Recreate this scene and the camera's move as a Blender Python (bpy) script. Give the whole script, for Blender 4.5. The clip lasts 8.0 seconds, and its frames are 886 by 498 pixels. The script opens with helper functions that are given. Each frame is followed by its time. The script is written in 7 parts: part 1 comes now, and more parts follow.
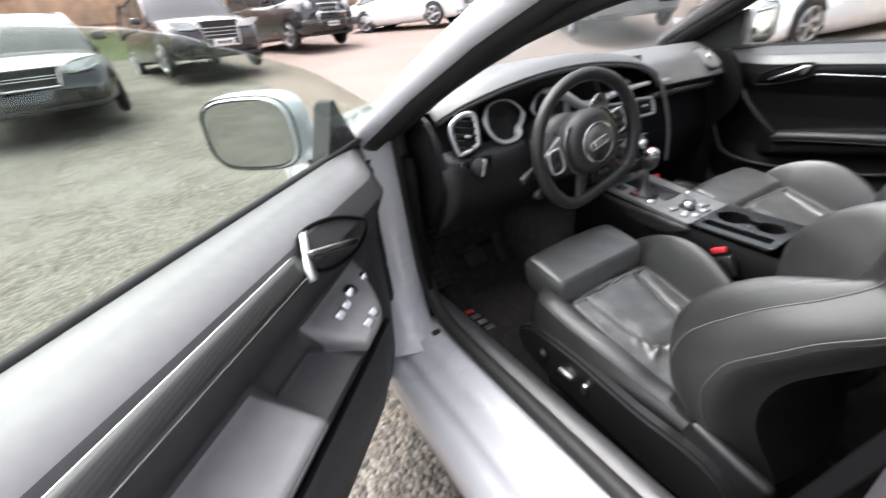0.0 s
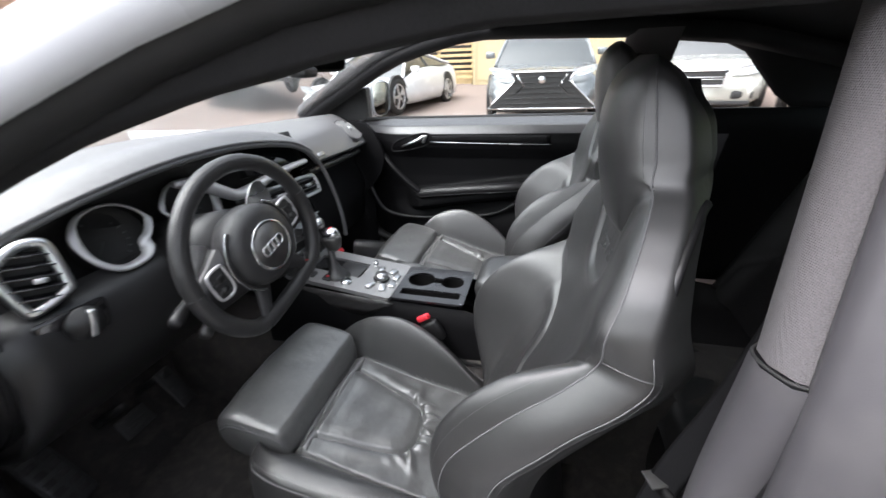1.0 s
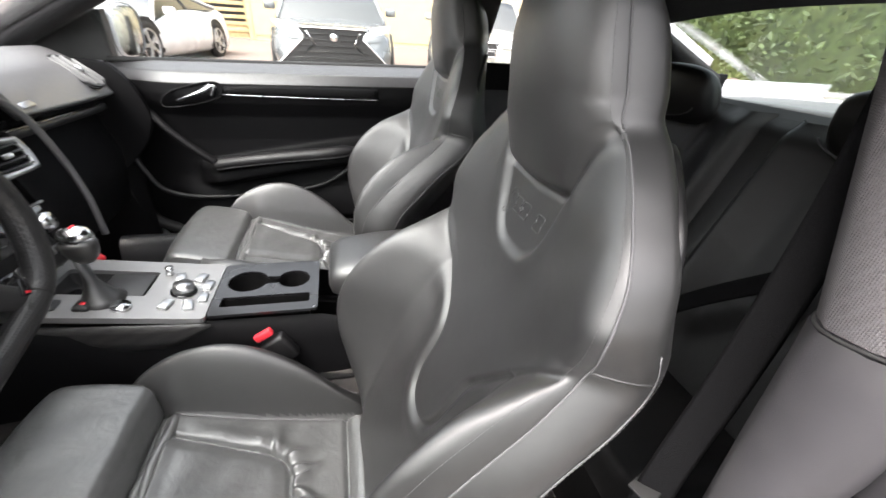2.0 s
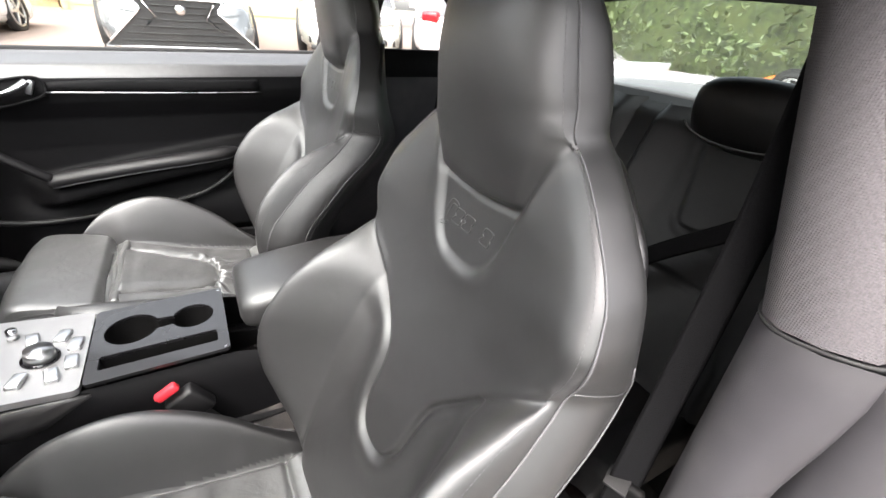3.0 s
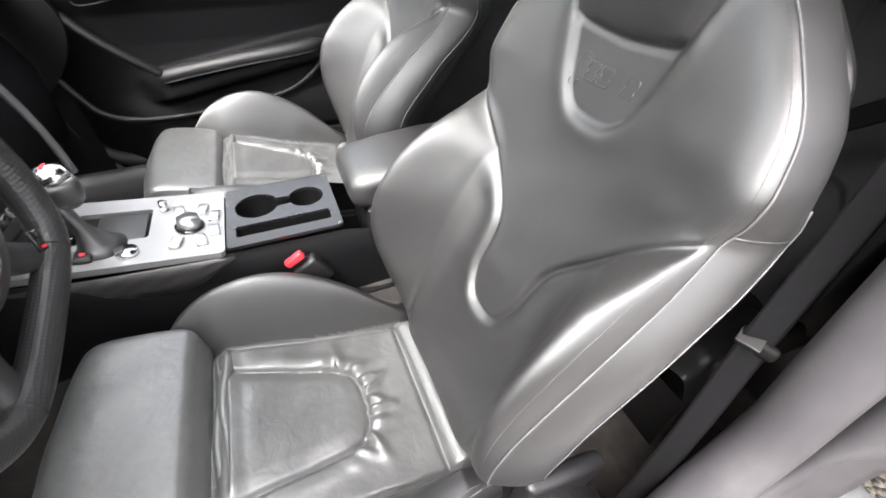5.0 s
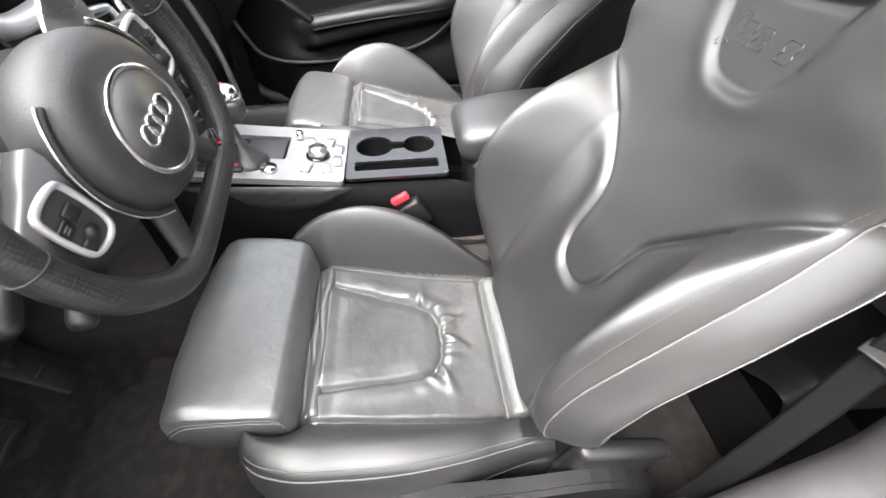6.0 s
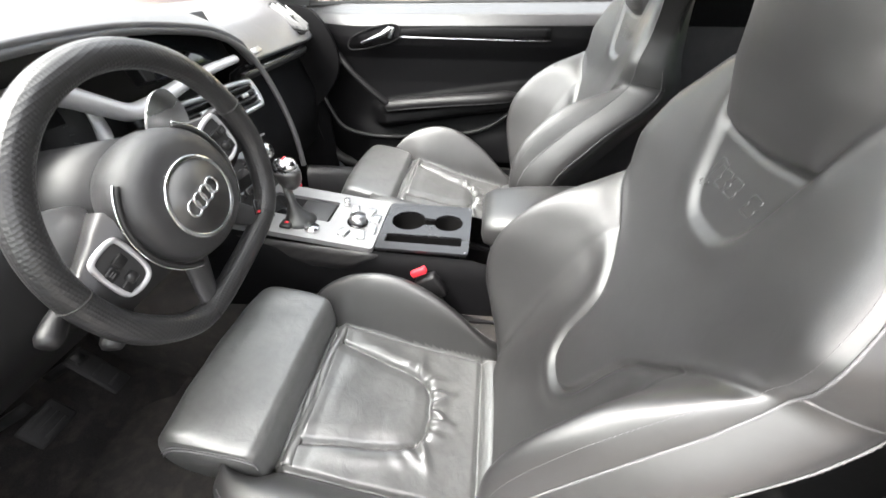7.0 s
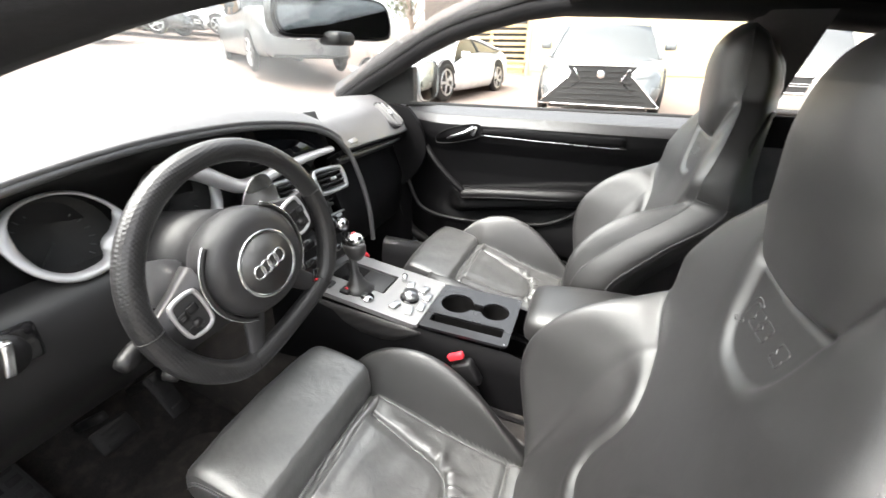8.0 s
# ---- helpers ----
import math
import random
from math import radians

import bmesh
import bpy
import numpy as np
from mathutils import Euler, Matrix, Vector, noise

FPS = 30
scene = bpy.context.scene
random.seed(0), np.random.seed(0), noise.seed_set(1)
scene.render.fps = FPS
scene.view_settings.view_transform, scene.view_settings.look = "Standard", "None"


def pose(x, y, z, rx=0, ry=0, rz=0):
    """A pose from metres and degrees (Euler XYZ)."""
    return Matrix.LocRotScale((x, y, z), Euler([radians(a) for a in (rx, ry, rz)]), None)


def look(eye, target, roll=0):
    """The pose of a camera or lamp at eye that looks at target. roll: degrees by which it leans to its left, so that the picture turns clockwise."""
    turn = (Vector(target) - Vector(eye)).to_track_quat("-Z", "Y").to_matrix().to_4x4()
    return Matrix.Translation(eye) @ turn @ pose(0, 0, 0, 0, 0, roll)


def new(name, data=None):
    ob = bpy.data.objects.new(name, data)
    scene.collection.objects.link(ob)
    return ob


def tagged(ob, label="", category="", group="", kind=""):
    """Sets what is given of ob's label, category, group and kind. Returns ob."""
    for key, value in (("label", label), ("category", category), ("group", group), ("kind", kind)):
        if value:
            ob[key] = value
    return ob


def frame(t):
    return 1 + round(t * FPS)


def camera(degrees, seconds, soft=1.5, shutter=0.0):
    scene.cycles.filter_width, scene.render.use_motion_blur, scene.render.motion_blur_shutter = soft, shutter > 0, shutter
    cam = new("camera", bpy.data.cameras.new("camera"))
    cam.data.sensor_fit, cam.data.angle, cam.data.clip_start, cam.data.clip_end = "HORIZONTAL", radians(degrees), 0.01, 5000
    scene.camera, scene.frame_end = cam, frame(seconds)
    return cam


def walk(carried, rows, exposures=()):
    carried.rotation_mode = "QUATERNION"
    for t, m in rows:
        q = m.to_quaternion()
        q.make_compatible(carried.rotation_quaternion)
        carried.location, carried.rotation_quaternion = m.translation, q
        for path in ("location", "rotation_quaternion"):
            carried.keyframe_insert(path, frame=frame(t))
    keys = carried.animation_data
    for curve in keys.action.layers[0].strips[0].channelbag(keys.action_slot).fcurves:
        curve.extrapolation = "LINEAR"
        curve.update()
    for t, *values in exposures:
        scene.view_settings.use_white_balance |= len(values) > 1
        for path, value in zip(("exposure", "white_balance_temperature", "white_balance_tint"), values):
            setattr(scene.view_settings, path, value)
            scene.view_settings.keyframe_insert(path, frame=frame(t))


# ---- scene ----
cam = camera(95.8, 8.0, shutter=0.25)
PATH = [
    (0, (-1.176, -0.121, 1.145), (-0.349, 1.427, 0.186), -7.0),
    (0.5, (-1.089, -0.035, 1.17), (0.397, 0.991, 0.311), -4.4),
    (1, (-0.962, 0.041, 1.162), (0.797, 0.496, 0.327), -2.2),
    (1.5, (-0.847, 0.123, 1.121), (0.955, 0.106, 0.254), 0.9),
    (2, (-0.768, 0.156, 1.088), (0.924, -0.311, 0.13), 3.8),
    (3.5, (-0.679, 0.201, 1.118), (0.736, -0.773, 0.095), 4.5),
    (4, (-0.672, 0.216, 1.103), (0.718, -0.699, -0.006), 3.3),
    (4.5, (-0.677, 0.252, 1.068), (0.703, -0.521, -0.156), 2.1),
    (5, (-0.696, 0.279, 1.051), (0.67, -0.299, -0.291), 0.4),
    (5.2, (-0.707, 0.292, 1.044), (0.662, -0.201, -0.328), -0.0),
    (6.3, (-0.749, 0.299, 1.038), (0.689, 0.289, -0.352), -1.9),
    (6.5, (-0.754, 0.269, 1.046), (0.729, 0.32, -0.295), -1.6),
    (7, (-0.751, 0.195, 1.097), (0.841, 0.382, -0.1), -0.4),
    (7.5, (-0.749, 0.141, 1.136), (0.942, 0.454, 0.113), 0.7),
    (8, (-0.755, 0.13, 1.137), (0.938, 0.728, 0.255), 1.3),
]
walk(cam, [(t, look(eye, target, roll)) for t, eye, target, roll in PATH],
     [(0.0, 2.1, 6500, 15), (0.5, 1.95, 6400, 22), (1.0, 2.1, 6300, 14), (1.5, 2.4, 6300, 8), (2.0, 2.6, 6700, 14), (3.5, 2.98, 6750, 15), (5.0, 3.22, 6650, 15), (6.5, 3.38, 6700, 15), (7.2, 3.22, 6750, 12), (8.0, 3.02, 6800, 13)])


# ---- light ----
world = bpy.data.worlds.new("sky")
scene.world = world
world.use_nodes = True
wn = world.node_tree.nodes
sky = wn.new("ShaderNodeTexSky")
sky.sky_type, sky.sun_disc = "NISHITA", False
sky.sun_elevation, sky.sun_rotation = radians(61), radians(325)
sky.air_density, sky.dust_density, sky.ozone_density = 1.0, 4.0, 0.6
# thin high cloud takes most of the blue out of the sky
grey, veil = wn.new("ShaderNodeRGBToBW"), wn.new("ShaderNodeMix")
veil.data_type, veil.inputs["Factor"].default_value = "RGBA", 0.8
world.node_tree.links.new(sky.outputs["Color"], grey.inputs["Color"])
world.node_tree.links.new(sky.outputs["Color"], veil.inputs["A"])
world.node_tree.links.new(grey.outputs["Val"], veil.inputs["B"])
world.node_tree.links.new(veil.outputs["Result"], wn["Background"].inputs["Color"])
wn["Background"].inputs["Strength"].default_value = 0.20
sun = new("sun", bpy.data.lights.new("sun", "SUN"))
sun.data.energy, sun.data.angle, sun.data.color = 0.85, radians(110), (1.0, 0.97, 0.93)
sun.matrix_world = look((-3.5, 5, 11), (0, 0, 0))


# ---- materials ----
def mat(name, colour, rough=0.5, metal=0.0, vary=0.12, scale=30.0, bump=0.0, bump_scale=400.0, dirt=None, dirt_scale=3.0, dirt_amount=0.4,
        coat=0.0, rough_vary=0.1, bump_kind="noise", spec=0.5, crease=0.0, crease_scale=16.0, coat_rough=0.05):
    """A procedural surface: two scales of colour variation, uneven gloss and fine relief."""
    m = bpy.data.materials.new(name)
    m.use_nodes = True
    n, link = m.node_tree.nodes, m.node_tree.links.new
    b = n["Principled BSDF"]
    b.inputs["Metallic"].default_value = metal
    b.inputs["Coat Weight"].default_value = coat
    b.inputs["Coat Roughness"].default_value = coat_rough
    b.inputs["Specular IOR Level"].default_value = spec
    tc = n.new("ShaderNodeTexCoord")
    fine = n.new("ShaderNodeTexNoise")
    fine.inputs["Scale"].default_value, fine.inputs["Detail"].default_value = scale, 5
    link(tc.outputs["Object"], fine.inputs["Vector"])
    ramp = n.new("ShaderNodeMapRange")
    ramp.inputs["From Min"].default_value, ramp.inputs["From Max"].default_value = 0.3, 0.7
    ramp.inputs["To Min"].default_value, ramp.inputs["To Max"].default_value = 1 - vary, 1 + vary
    link(fine.outputs["Fac"], ramp.inputs["Value"])
    mul = n.new("ShaderNodeVectorMath")
    mul.operation = "SCALE"
    mul.inputs[0].default_value = colour
    link(ramp.outputs["Result"], mul.inputs["Scale"])
    last = mul.outputs["Vector"]
    big = n.new("ShaderNodeTexNoise")
    big.inputs["Scale"].default_value, big.inputs["Detail"].default_value = dirt_scale, 6
    link(tc.outputs["Object"], big.inputs["Vector"])
    if dirt:
        f = n.new("ShaderNodeMapRange")
        f.inputs["From Min"].default_value, f.inputs["From Max"].default_value = 0.45, 0.7
        f.inputs["To Max"].default_value = dirt_amount
        link(big.outputs["Fac"], f.inputs["Value"])
        mix = n.new("ShaderNodeMix")
        mix.data_type = "RGBA"
        mix.inputs["B"].default_value = (*dirt, 1)
        link(f.outputs["Result"], mix.inputs["Factor"])
        link(last, mix.inputs["A"])
        last = mix.outputs["Result"]
    link(last, b.inputs["Base Color"])
    rr = n.new("ShaderNodeMapRange")
    rr.inputs["From Min"].default_value, rr.inputs["From Max"].default_value = 0.3, 0.7
    rr.inputs["To Min"].default_value, rr.inputs["To Max"].default_value = max(0.02, rough - rough_vary), min(1.0, rough + rough_vary)
    link(big.outputs["Fac"], rr.inputs["Value"])
    link(rr.outputs["Result"], b.inputs["Roughness"])
    if bump:
        if bump_kind == "noise":
            t = n.new("ShaderNodeTexNoise")
            t.inputs["Detail"].default_value = 3
            out = t.outputs["Fac"]
        else:
            t = n.new("ShaderNodeTexVoronoi")
            if bump_kind == "cells":
                t.feature = "DISTANCE_TO_EDGE"
            if bump_kind == "grid":
                t.inputs["Randomness"].default_value = 0.0
            out = t.outputs["Distance"]
        t.inputs["Scale"].default_value = bump_scale
        link(tc.outputs["Object"], t.inputs["Vector"])
        bm_ = n.new("ShaderNodeBump")
        bm_.inputs["Strength"].default_value, bm_.inputs["Distance"].default_value = bump, 0.001
        link(out, bm_.inputs["Height"])
        link(bm_.outputs["Normal"], b.inputs["Normal"])
        if crease:
            # soft slack and fine creases, stretched and wandering
            c1, cb = n.new("ShaderNodeTexNoise"), n.new("ShaderNodeBump")
            c1.inputs["Scale"].default_value, c1.inputs["Detail"].default_value, c1.inputs["Distortion"].default_value = crease_scale, 4, 1.2
            cb.inputs["Strength"].default_value, cb.inputs["Distance"].default_value = crease, 0.006
            link(tc.outputs["Object"], c1.inputs["Vector"])
            link(c1.outputs["Fac"], cb.inputs["Height"])
            link(cb.outputs["Normal"], bm_.inputs["Normal"])
    return m


def glass(name, tint=(0.95, 0.98, 0.97)):
    """Clear sheet glass: see-through with a mirror sheen at grazing angles."""
    m = bpy.data.materials.new(name)
    m.use_nodes = True
    n, link = m.node_tree.nodes, m.node_tree.links.new
    n.remove(n["Principled BSDF"])
    tr, gl, mix, lw, pw = n.new("ShaderNodeBsdfTransparent"), n.new("ShaderNodeBsdfGlossy"), n.new("ShaderNodeMixShader"), n.new("ShaderNodeLayerWeight"), n.new("ShaderNodeMath")
    tr.inputs["Color"].default_value = (*tint, 1)
    gl.inputs["Roughness"].default_value = 0.02
    lw.inputs["Blend"].default_value = 0.5
    pw.operation, pw.inputs[1].default_value = "POWER", 4.5
    add = n.new("ShaderNodeMath")
    add.operation, add.inputs[1].default_value, add.inputs[2].default_value = "MULTIPLY_ADD", 0.55, 0.022
    link(lw.outputs["Facing"], pw.inputs[0])
    link(pw.outputs["Value"], add.inputs[0])
    link(add.outputs["Value"], mix.inputs["Fac"])
    link(tr.outputs["BSDF"], mix.inputs[1])
    link(gl.outputs["BSDF"], mix.inputs[2])
    link(mix.outputs["Shader"], n["Material Output"].inputs["Surface"])
    return m


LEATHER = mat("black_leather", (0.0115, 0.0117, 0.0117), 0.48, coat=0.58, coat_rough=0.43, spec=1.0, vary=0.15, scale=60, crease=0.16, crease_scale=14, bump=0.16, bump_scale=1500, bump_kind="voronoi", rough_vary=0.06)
# creased LEATHER made paler: light on cushion and thigh is put into the colour
LEATHER_LIT = mat("lit_creased_leather", (0.070, 0.072, 0.071), 0.40, coat=0.55, coat_rough=0.34, spec=1.0, vary=0.15, scale=60, crease=0.3, crease_scale=22, bump=0.3, bump_scale=160, rough_vary=0.07)
# LEATHER made darker and duller: the shade over the rear bench is painted in
SHADED_LEATHER = mat("shaded_rear_leather", (0.008, 0.008, 0.0082), 0.52, coat=0.12, coat_rough=0.4, spec=0.4, vary=0.15, scale=60, crease=0.16, crease_scale=14, bump=0.16, bump_scale=1500, bump_kind="voronoi", rough_vary=0.06)
PERFORATED = mat("perforated_leather", (0.020, 0.020, 0.0205), 0.36, vary=0.1, bump=0.6, bump_scale=260, bump_kind="grid")
# VINYL made paler for the dash top: windscreen sheen is put into the colour
DASH_PAD = mat("lit_dash_pad", (0.085, 0.085, 0.087), 0.38, spec=1.0, vary=0.1, scale=80, bump=0.4, bump_scale=1300, rough_vary=0.05)
VINYL = mat("soft_black_plastic", (0.05, 0.05, 0.052), 0.36, spec=1.0, vary=0.1, scale=80, bump=0.4, bump_scale=1300, rough_vary=0.05)
# paler than the passenger's pad: sky light on the open door is painted in
LIT_DOOR_PAD = mat("lit_soft_pad", (0.125, 0.125, 0.13), 0.42, spec=1.0, vary=0.08, scale=60, bump=0.4, bump_scale=1300, dirt=(0.16, 0.155, 0.15), dirt_amount=0.2, dirt_scale=7, rough_vary=0.06)
VINYL_DARK = mat("black_armrest_vinyl", (0.010, 0.010, 0.0105), 0.46, spec=0.35, vary=0.1, scale=80, bump=0.4, bump_scale=1300)
# darker copy of the driver's door lining: shade inside the cabin is coloured in
LINING = mat("shaded_lining", (0.0045, 0.0045, 0.005), 0.6, spec=0.12, vary=0.1, scale=80, bump=0.4, bump_scale=1300, rough_vary=0.05)
WHEEL_LEATHER = mat("smooth_wheel_leather", (0.026, 0.026, 0.027), 0.42, vary=0.1, scale=60, bump=0.3, bump_scale=1100, bump_kind="voronoi")
TRIM_PLASTIC = mat("hard_black_plastic", (0.009, 0.009, 0.0095), 0.40, vary=0.1, bump=0.2, bump_scale=1500)
DARK_FABRIC = mat("dark_headliner_fabric", (0.010, 0.010, 0.011), 0.95, vary=0.2, scale=300, bump=0.4, bump_scale=1500)
PILLAR_FABRIC = mat("woven_grey_fabric", (0.088, 0.083, 0.086), 0.9, vary=0.16, scale=700, bump=1.0, bump_scale=560, bump_kind="grid")
PILLAR_PLASTIC = mat("grey_moulded_plastic", (0.052, 0.050, 0.054), 0.5, vary=0.06, bump=0.2, bump_scale=1400, dirt=(0.16, 0.155, 0.15), dirt_amount=0.25, dirt_scale=9)
CARPET = mat("black_carpet", (0.020, 0.0185, 0.0175), 1.0, vary=0.5, scale=500, bump=1.0, bump_scale=700, dirt=(0.11, 0.095, 0.085), dirt_scale=30, dirt_amount=0.30)
# thread grey; on the piping it also paints the rolled edge's highlight
PIPING = mat("pale_grey_thread", (0.10, 0.10, 0.103), 0.6, vary=0.2, scale=600)
CHROME = mat("satin_chrome", (0.74, 0.75, 0.76), 0.2, 1.0, vary=0.04)
SATIN = mat("satin_aluminium", (0.60, 0.61, 0.62), 0.32, 1.0, vary=0.05)
PIANO = mat("gloss_black", (0.008, 0.008, 0.009), 0.08, vary=0.05, rough_vary=0.03, coat=0.5)
# near black, so the shade inside the cup wells is part of the colour
WELL = mat("well_shade_black", (0.004, 0.004, 0.004), 0.6, spec=0.15, vary=0.1)
GLOSS_TRAY = mat("satin_black_tray", (0.011, 0.011, 0.012), 0.28, spec=0.6, vary=0.05, rough_vary=0.05, coat=0.3)
SILVER_PLATE = mat("pale_silver_plate", (0.30, 0.30, 0.30), 0.38, 0.6, vary=0.04)
BRIGHT_TRIM = mat("matt_silver_trim", (0.55, 0.55, 0.56), 0.42, 0.55, vary=0.04)
SPOKE_GREY = mat("satin_grey_spoke", (0.042, 0.042, 0.043), 0.38, 0.25, vary=0.05)
SCREEN = mat("dark_screen", (0.006, 0.007, 0.009), 0.06, vary=0.05, rough_vary=0.03)
WHITE_PAINT = mat("white_car_paint", (0.55, 0.565, 0.59), 0.28, vary=0.02, coat=0.8, dirt=(0.6, 0.58, 0.55), dirt_amount=0.1)
RUBBER = mat("black_rubber", (0.014, 0.014, 0.014), 0.62, vary=0.2)
RED_PLASTIC = mat("red_plastic", (0.72, 0.035, 0.05), 0.4, vary=0.05)
CLEAR = glass("clear_glass")
TINTED = glass("lightly_tinted_glass", (0.82, 0.88, 0.86))
WEBBING = mat("black_webbing", (0.005, 0.005, 0.0055), 0.85, spec=0.1, vary=0.25, scale=700, bump=0.7, bump_scale=900)


def weave_material(name):
    """Carbon weave under lacquer: small alternating dark squares."""
    m = bpy.data.materials.new(name)
    m.use_nodes = True
    n, link = m.node_tree.nodes, m.node_tree.links.new
    b = n["Principled BSDF"]
    tc, ck, mp = n.new("ShaderNodeTexCoord"), n.new("ShaderNodeTexChecker"), n.new("ShaderNodeMapping")
    mp.inputs["Rotation"].default_value = (0.6, 0.7, 0.785)
    ck.inputs["Scale"].default_value = 480
    ck.inputs["Color1"].default_value, ck.inputs["Color2"].default_value = (0.012, 0.012, 0.013, 1), (0.035, 0.034, 0.033, 1)
    link(tc.outputs["Object"], mp.inputs["Vector"])
    link(mp.outputs["Vector"], ck.inputs["Vector"])
    link(ck.outputs["Color"], b.inputs["Base Color"])
    b.inputs["Roughness"].default_value, b.inputs["Coat Weight"].default_value = 0.45, 0.15
    return m


CARBON = weave_material("carbon_weave")


# ---- building helpers ----
def thing(name, label, category, group="", at=(0, 0, 0)):
    ob = new(name)
    ob.empty_display_size = 0.05
    ob.location = at
    return tagged(ob, label, category, group)


def link_mesh(name, me, material, parent=None, label="", smooth=True):
    me.materials.append(material)
    if smooth:
        me.shade_smooth()
    ob = new(name, me)
    if parent is not None:
        ob.parent = parent
    return tagged(ob, label)


def part(name, bm, material, parent=None, label="", smooth=True):
    """Links a bmesh as one mesh object under a thing or a part."""
    bmesh.ops.recalc_face_normals(bm, faces=bm.faces)
    me = bpy.data.meshes.new(name)
    bm.to_mesh(me)
    bm.free()
    return link_mesh(name, me, material, parent, label, smooth)


def raw(name, verts, faces, material, parent=None, label="", smooth=True):
    me = bpy.data.meshes.new(name)
    me.from_pydata([tuple(map(float, v)) for v in verts], [], [tuple(map(int, f)) for f in faces])
    me.validate()
    me.update()
    return link_mesh(name, me, material, parent, label, smooth)


def grid_faces(n, m, wrap_u=False, wrap_v=False):
    f = []
    for i in range(n if wrap_u else n - 1):
        for j in range(m if wrap_v else m - 1):
            a, b = i * m + j, i * m + (j + 1) % m
            c, d = ((i + 1) % n) * m + (j + 1) % m, ((i + 1) % n) * m + j
            f.append((a, b, c, d))
    return f


def sheet(name, P, material, parent=None, label="", wrap_u=False, wrap_v=False, caps=False):
    """A surface from an n x m array of points; caps close the first and last row of a tube."""
    n, m, _ = P.shape
    f = grid_faces(n, m, wrap_u, wrap_v)
    if caps:
        f += [tuple(range(m))[::-1], tuple(range((n - 1) * m, n * m))]
    ob = raw(name, P.reshape(-1, 3), f, material, parent, label)
    bm = bmesh.new()
    bm.from_mesh(ob.data)
    bmesh.ops.recalc_face_normals(bm, faces=bm.faces)
    bm.to_mesh(ob.data)
    bm.free()
    return ob


def slab(name, P, thick, material, parent=None, label=""):
    """An n x m sheet given real thickness against its normals."""
    n, m, _ = P.shape
    du, dv = np.gradient(P, axis=0), np.gradient(P, axis=1)
    nn = np.cross(du, dv)
    nn /= np.linalg.norm(nn, axis=2, keepdims=True) + 1e-9
    Q = P - nn * thick
    V = np.concatenate([P.reshape(-1, 3), Q.reshape(-1, 3)])
    f = grid_faces(n, m)
    k = n * m
    f2 = [tuple(i + k for i in q[::-1]) for q in f]
    rim = [i for i in range(m)] + [i * m + m - 1 for i in range(1, n)] + [(n - 1) * m + j for j in range(m - 2, -1, -1)] + [i * m for i in range(n - 2, 0, -1)]
    f3 = [(rim[i], rim[i - 1], rim[i - 1] + k, rim[i] + k) for i in range(len(rim))]
    return raw(name, V, f + f2 + f3, material, parent, label)


def box_bm(size, at=(0, 0, 0), rot=(0, 0, 0), bevel=0.0, seg=2, taper=None):
    bm = bmesh.new()
    bmesh.ops.create_cube(bm, size=1)
    if taper:
        for v in bm.verts:
            if v.co.z > 0:
                v.co.x *= taper[0]
                v.co.y *= taper[1]
    for v in bm.verts:
        v.co = Vector((v.co.x * size[0], v.co.y * size[1], v.co.z * size[2]))
    if bevel:
        bmesh.ops.bevel(bm, geom=bm.edges[:], offset=bevel, segments=seg, affect="EDGES", profile=0.5)
    bmesh.ops.transform(bm, matrix=pose(*at, *rot), verts=bm.verts)
    return bm


def box(name, size, at, material, parent=None, rot=(0, 0, 0), bevel=0.004, label="", seg=2, taper=None):
    ob = part(name, box_bm(size, at, rot, bevel, seg, taper), material, parent, label, smooth=bevel > 0)
    return ob


def cyl(name, r1, r2, depth, at, material, parent=None, rot=(0, 0, 0), seg=24, bevel=0.0, label=""):
    bm = bmesh.new()
    bmesh.ops.create_cone(bm, cap_ends=True, segments=seg, radius1=r1, radius2=r2, depth=depth)
    if bevel:
        bmesh.ops.bevel(bm, geom=[e for e in bm.edges if e.calc_face_angle(0) > 0.8], offset=bevel, segments=2, affect="EDGES")
    bmesh.ops.transform(bm, matrix=pose(*at, *rot), verts=bm.verts)
    return part(name, bm, material, parent, label)


def spline(pts, n, closed=False):
    """n points along a Catmull-Rom curve through pts."""
    p = np.array(pts, float)
    k = len(p)
    out = []
    for t in np.linspace(0, k if closed else k - 1, n, endpoint=not closed):
        i = int(min(t, (k - 1e-6) if closed else (k - 1 - 1e-6)))
        u = t - i
        g = lambda j: p[j % k] if closed else p[min(max(j, 0), k - 1)]  # noqa: E731
        a, b, c, d = g(i - 1), g(i), g(i + 1), g(i + 2)
        out.append(0.5 * (2 * b + (c - a) * u + (2 * a - 5 * b + 4 * c - d) * u * u + (3 * b - a - 3 * c + d) * u ** 3))
    return np.array(out)


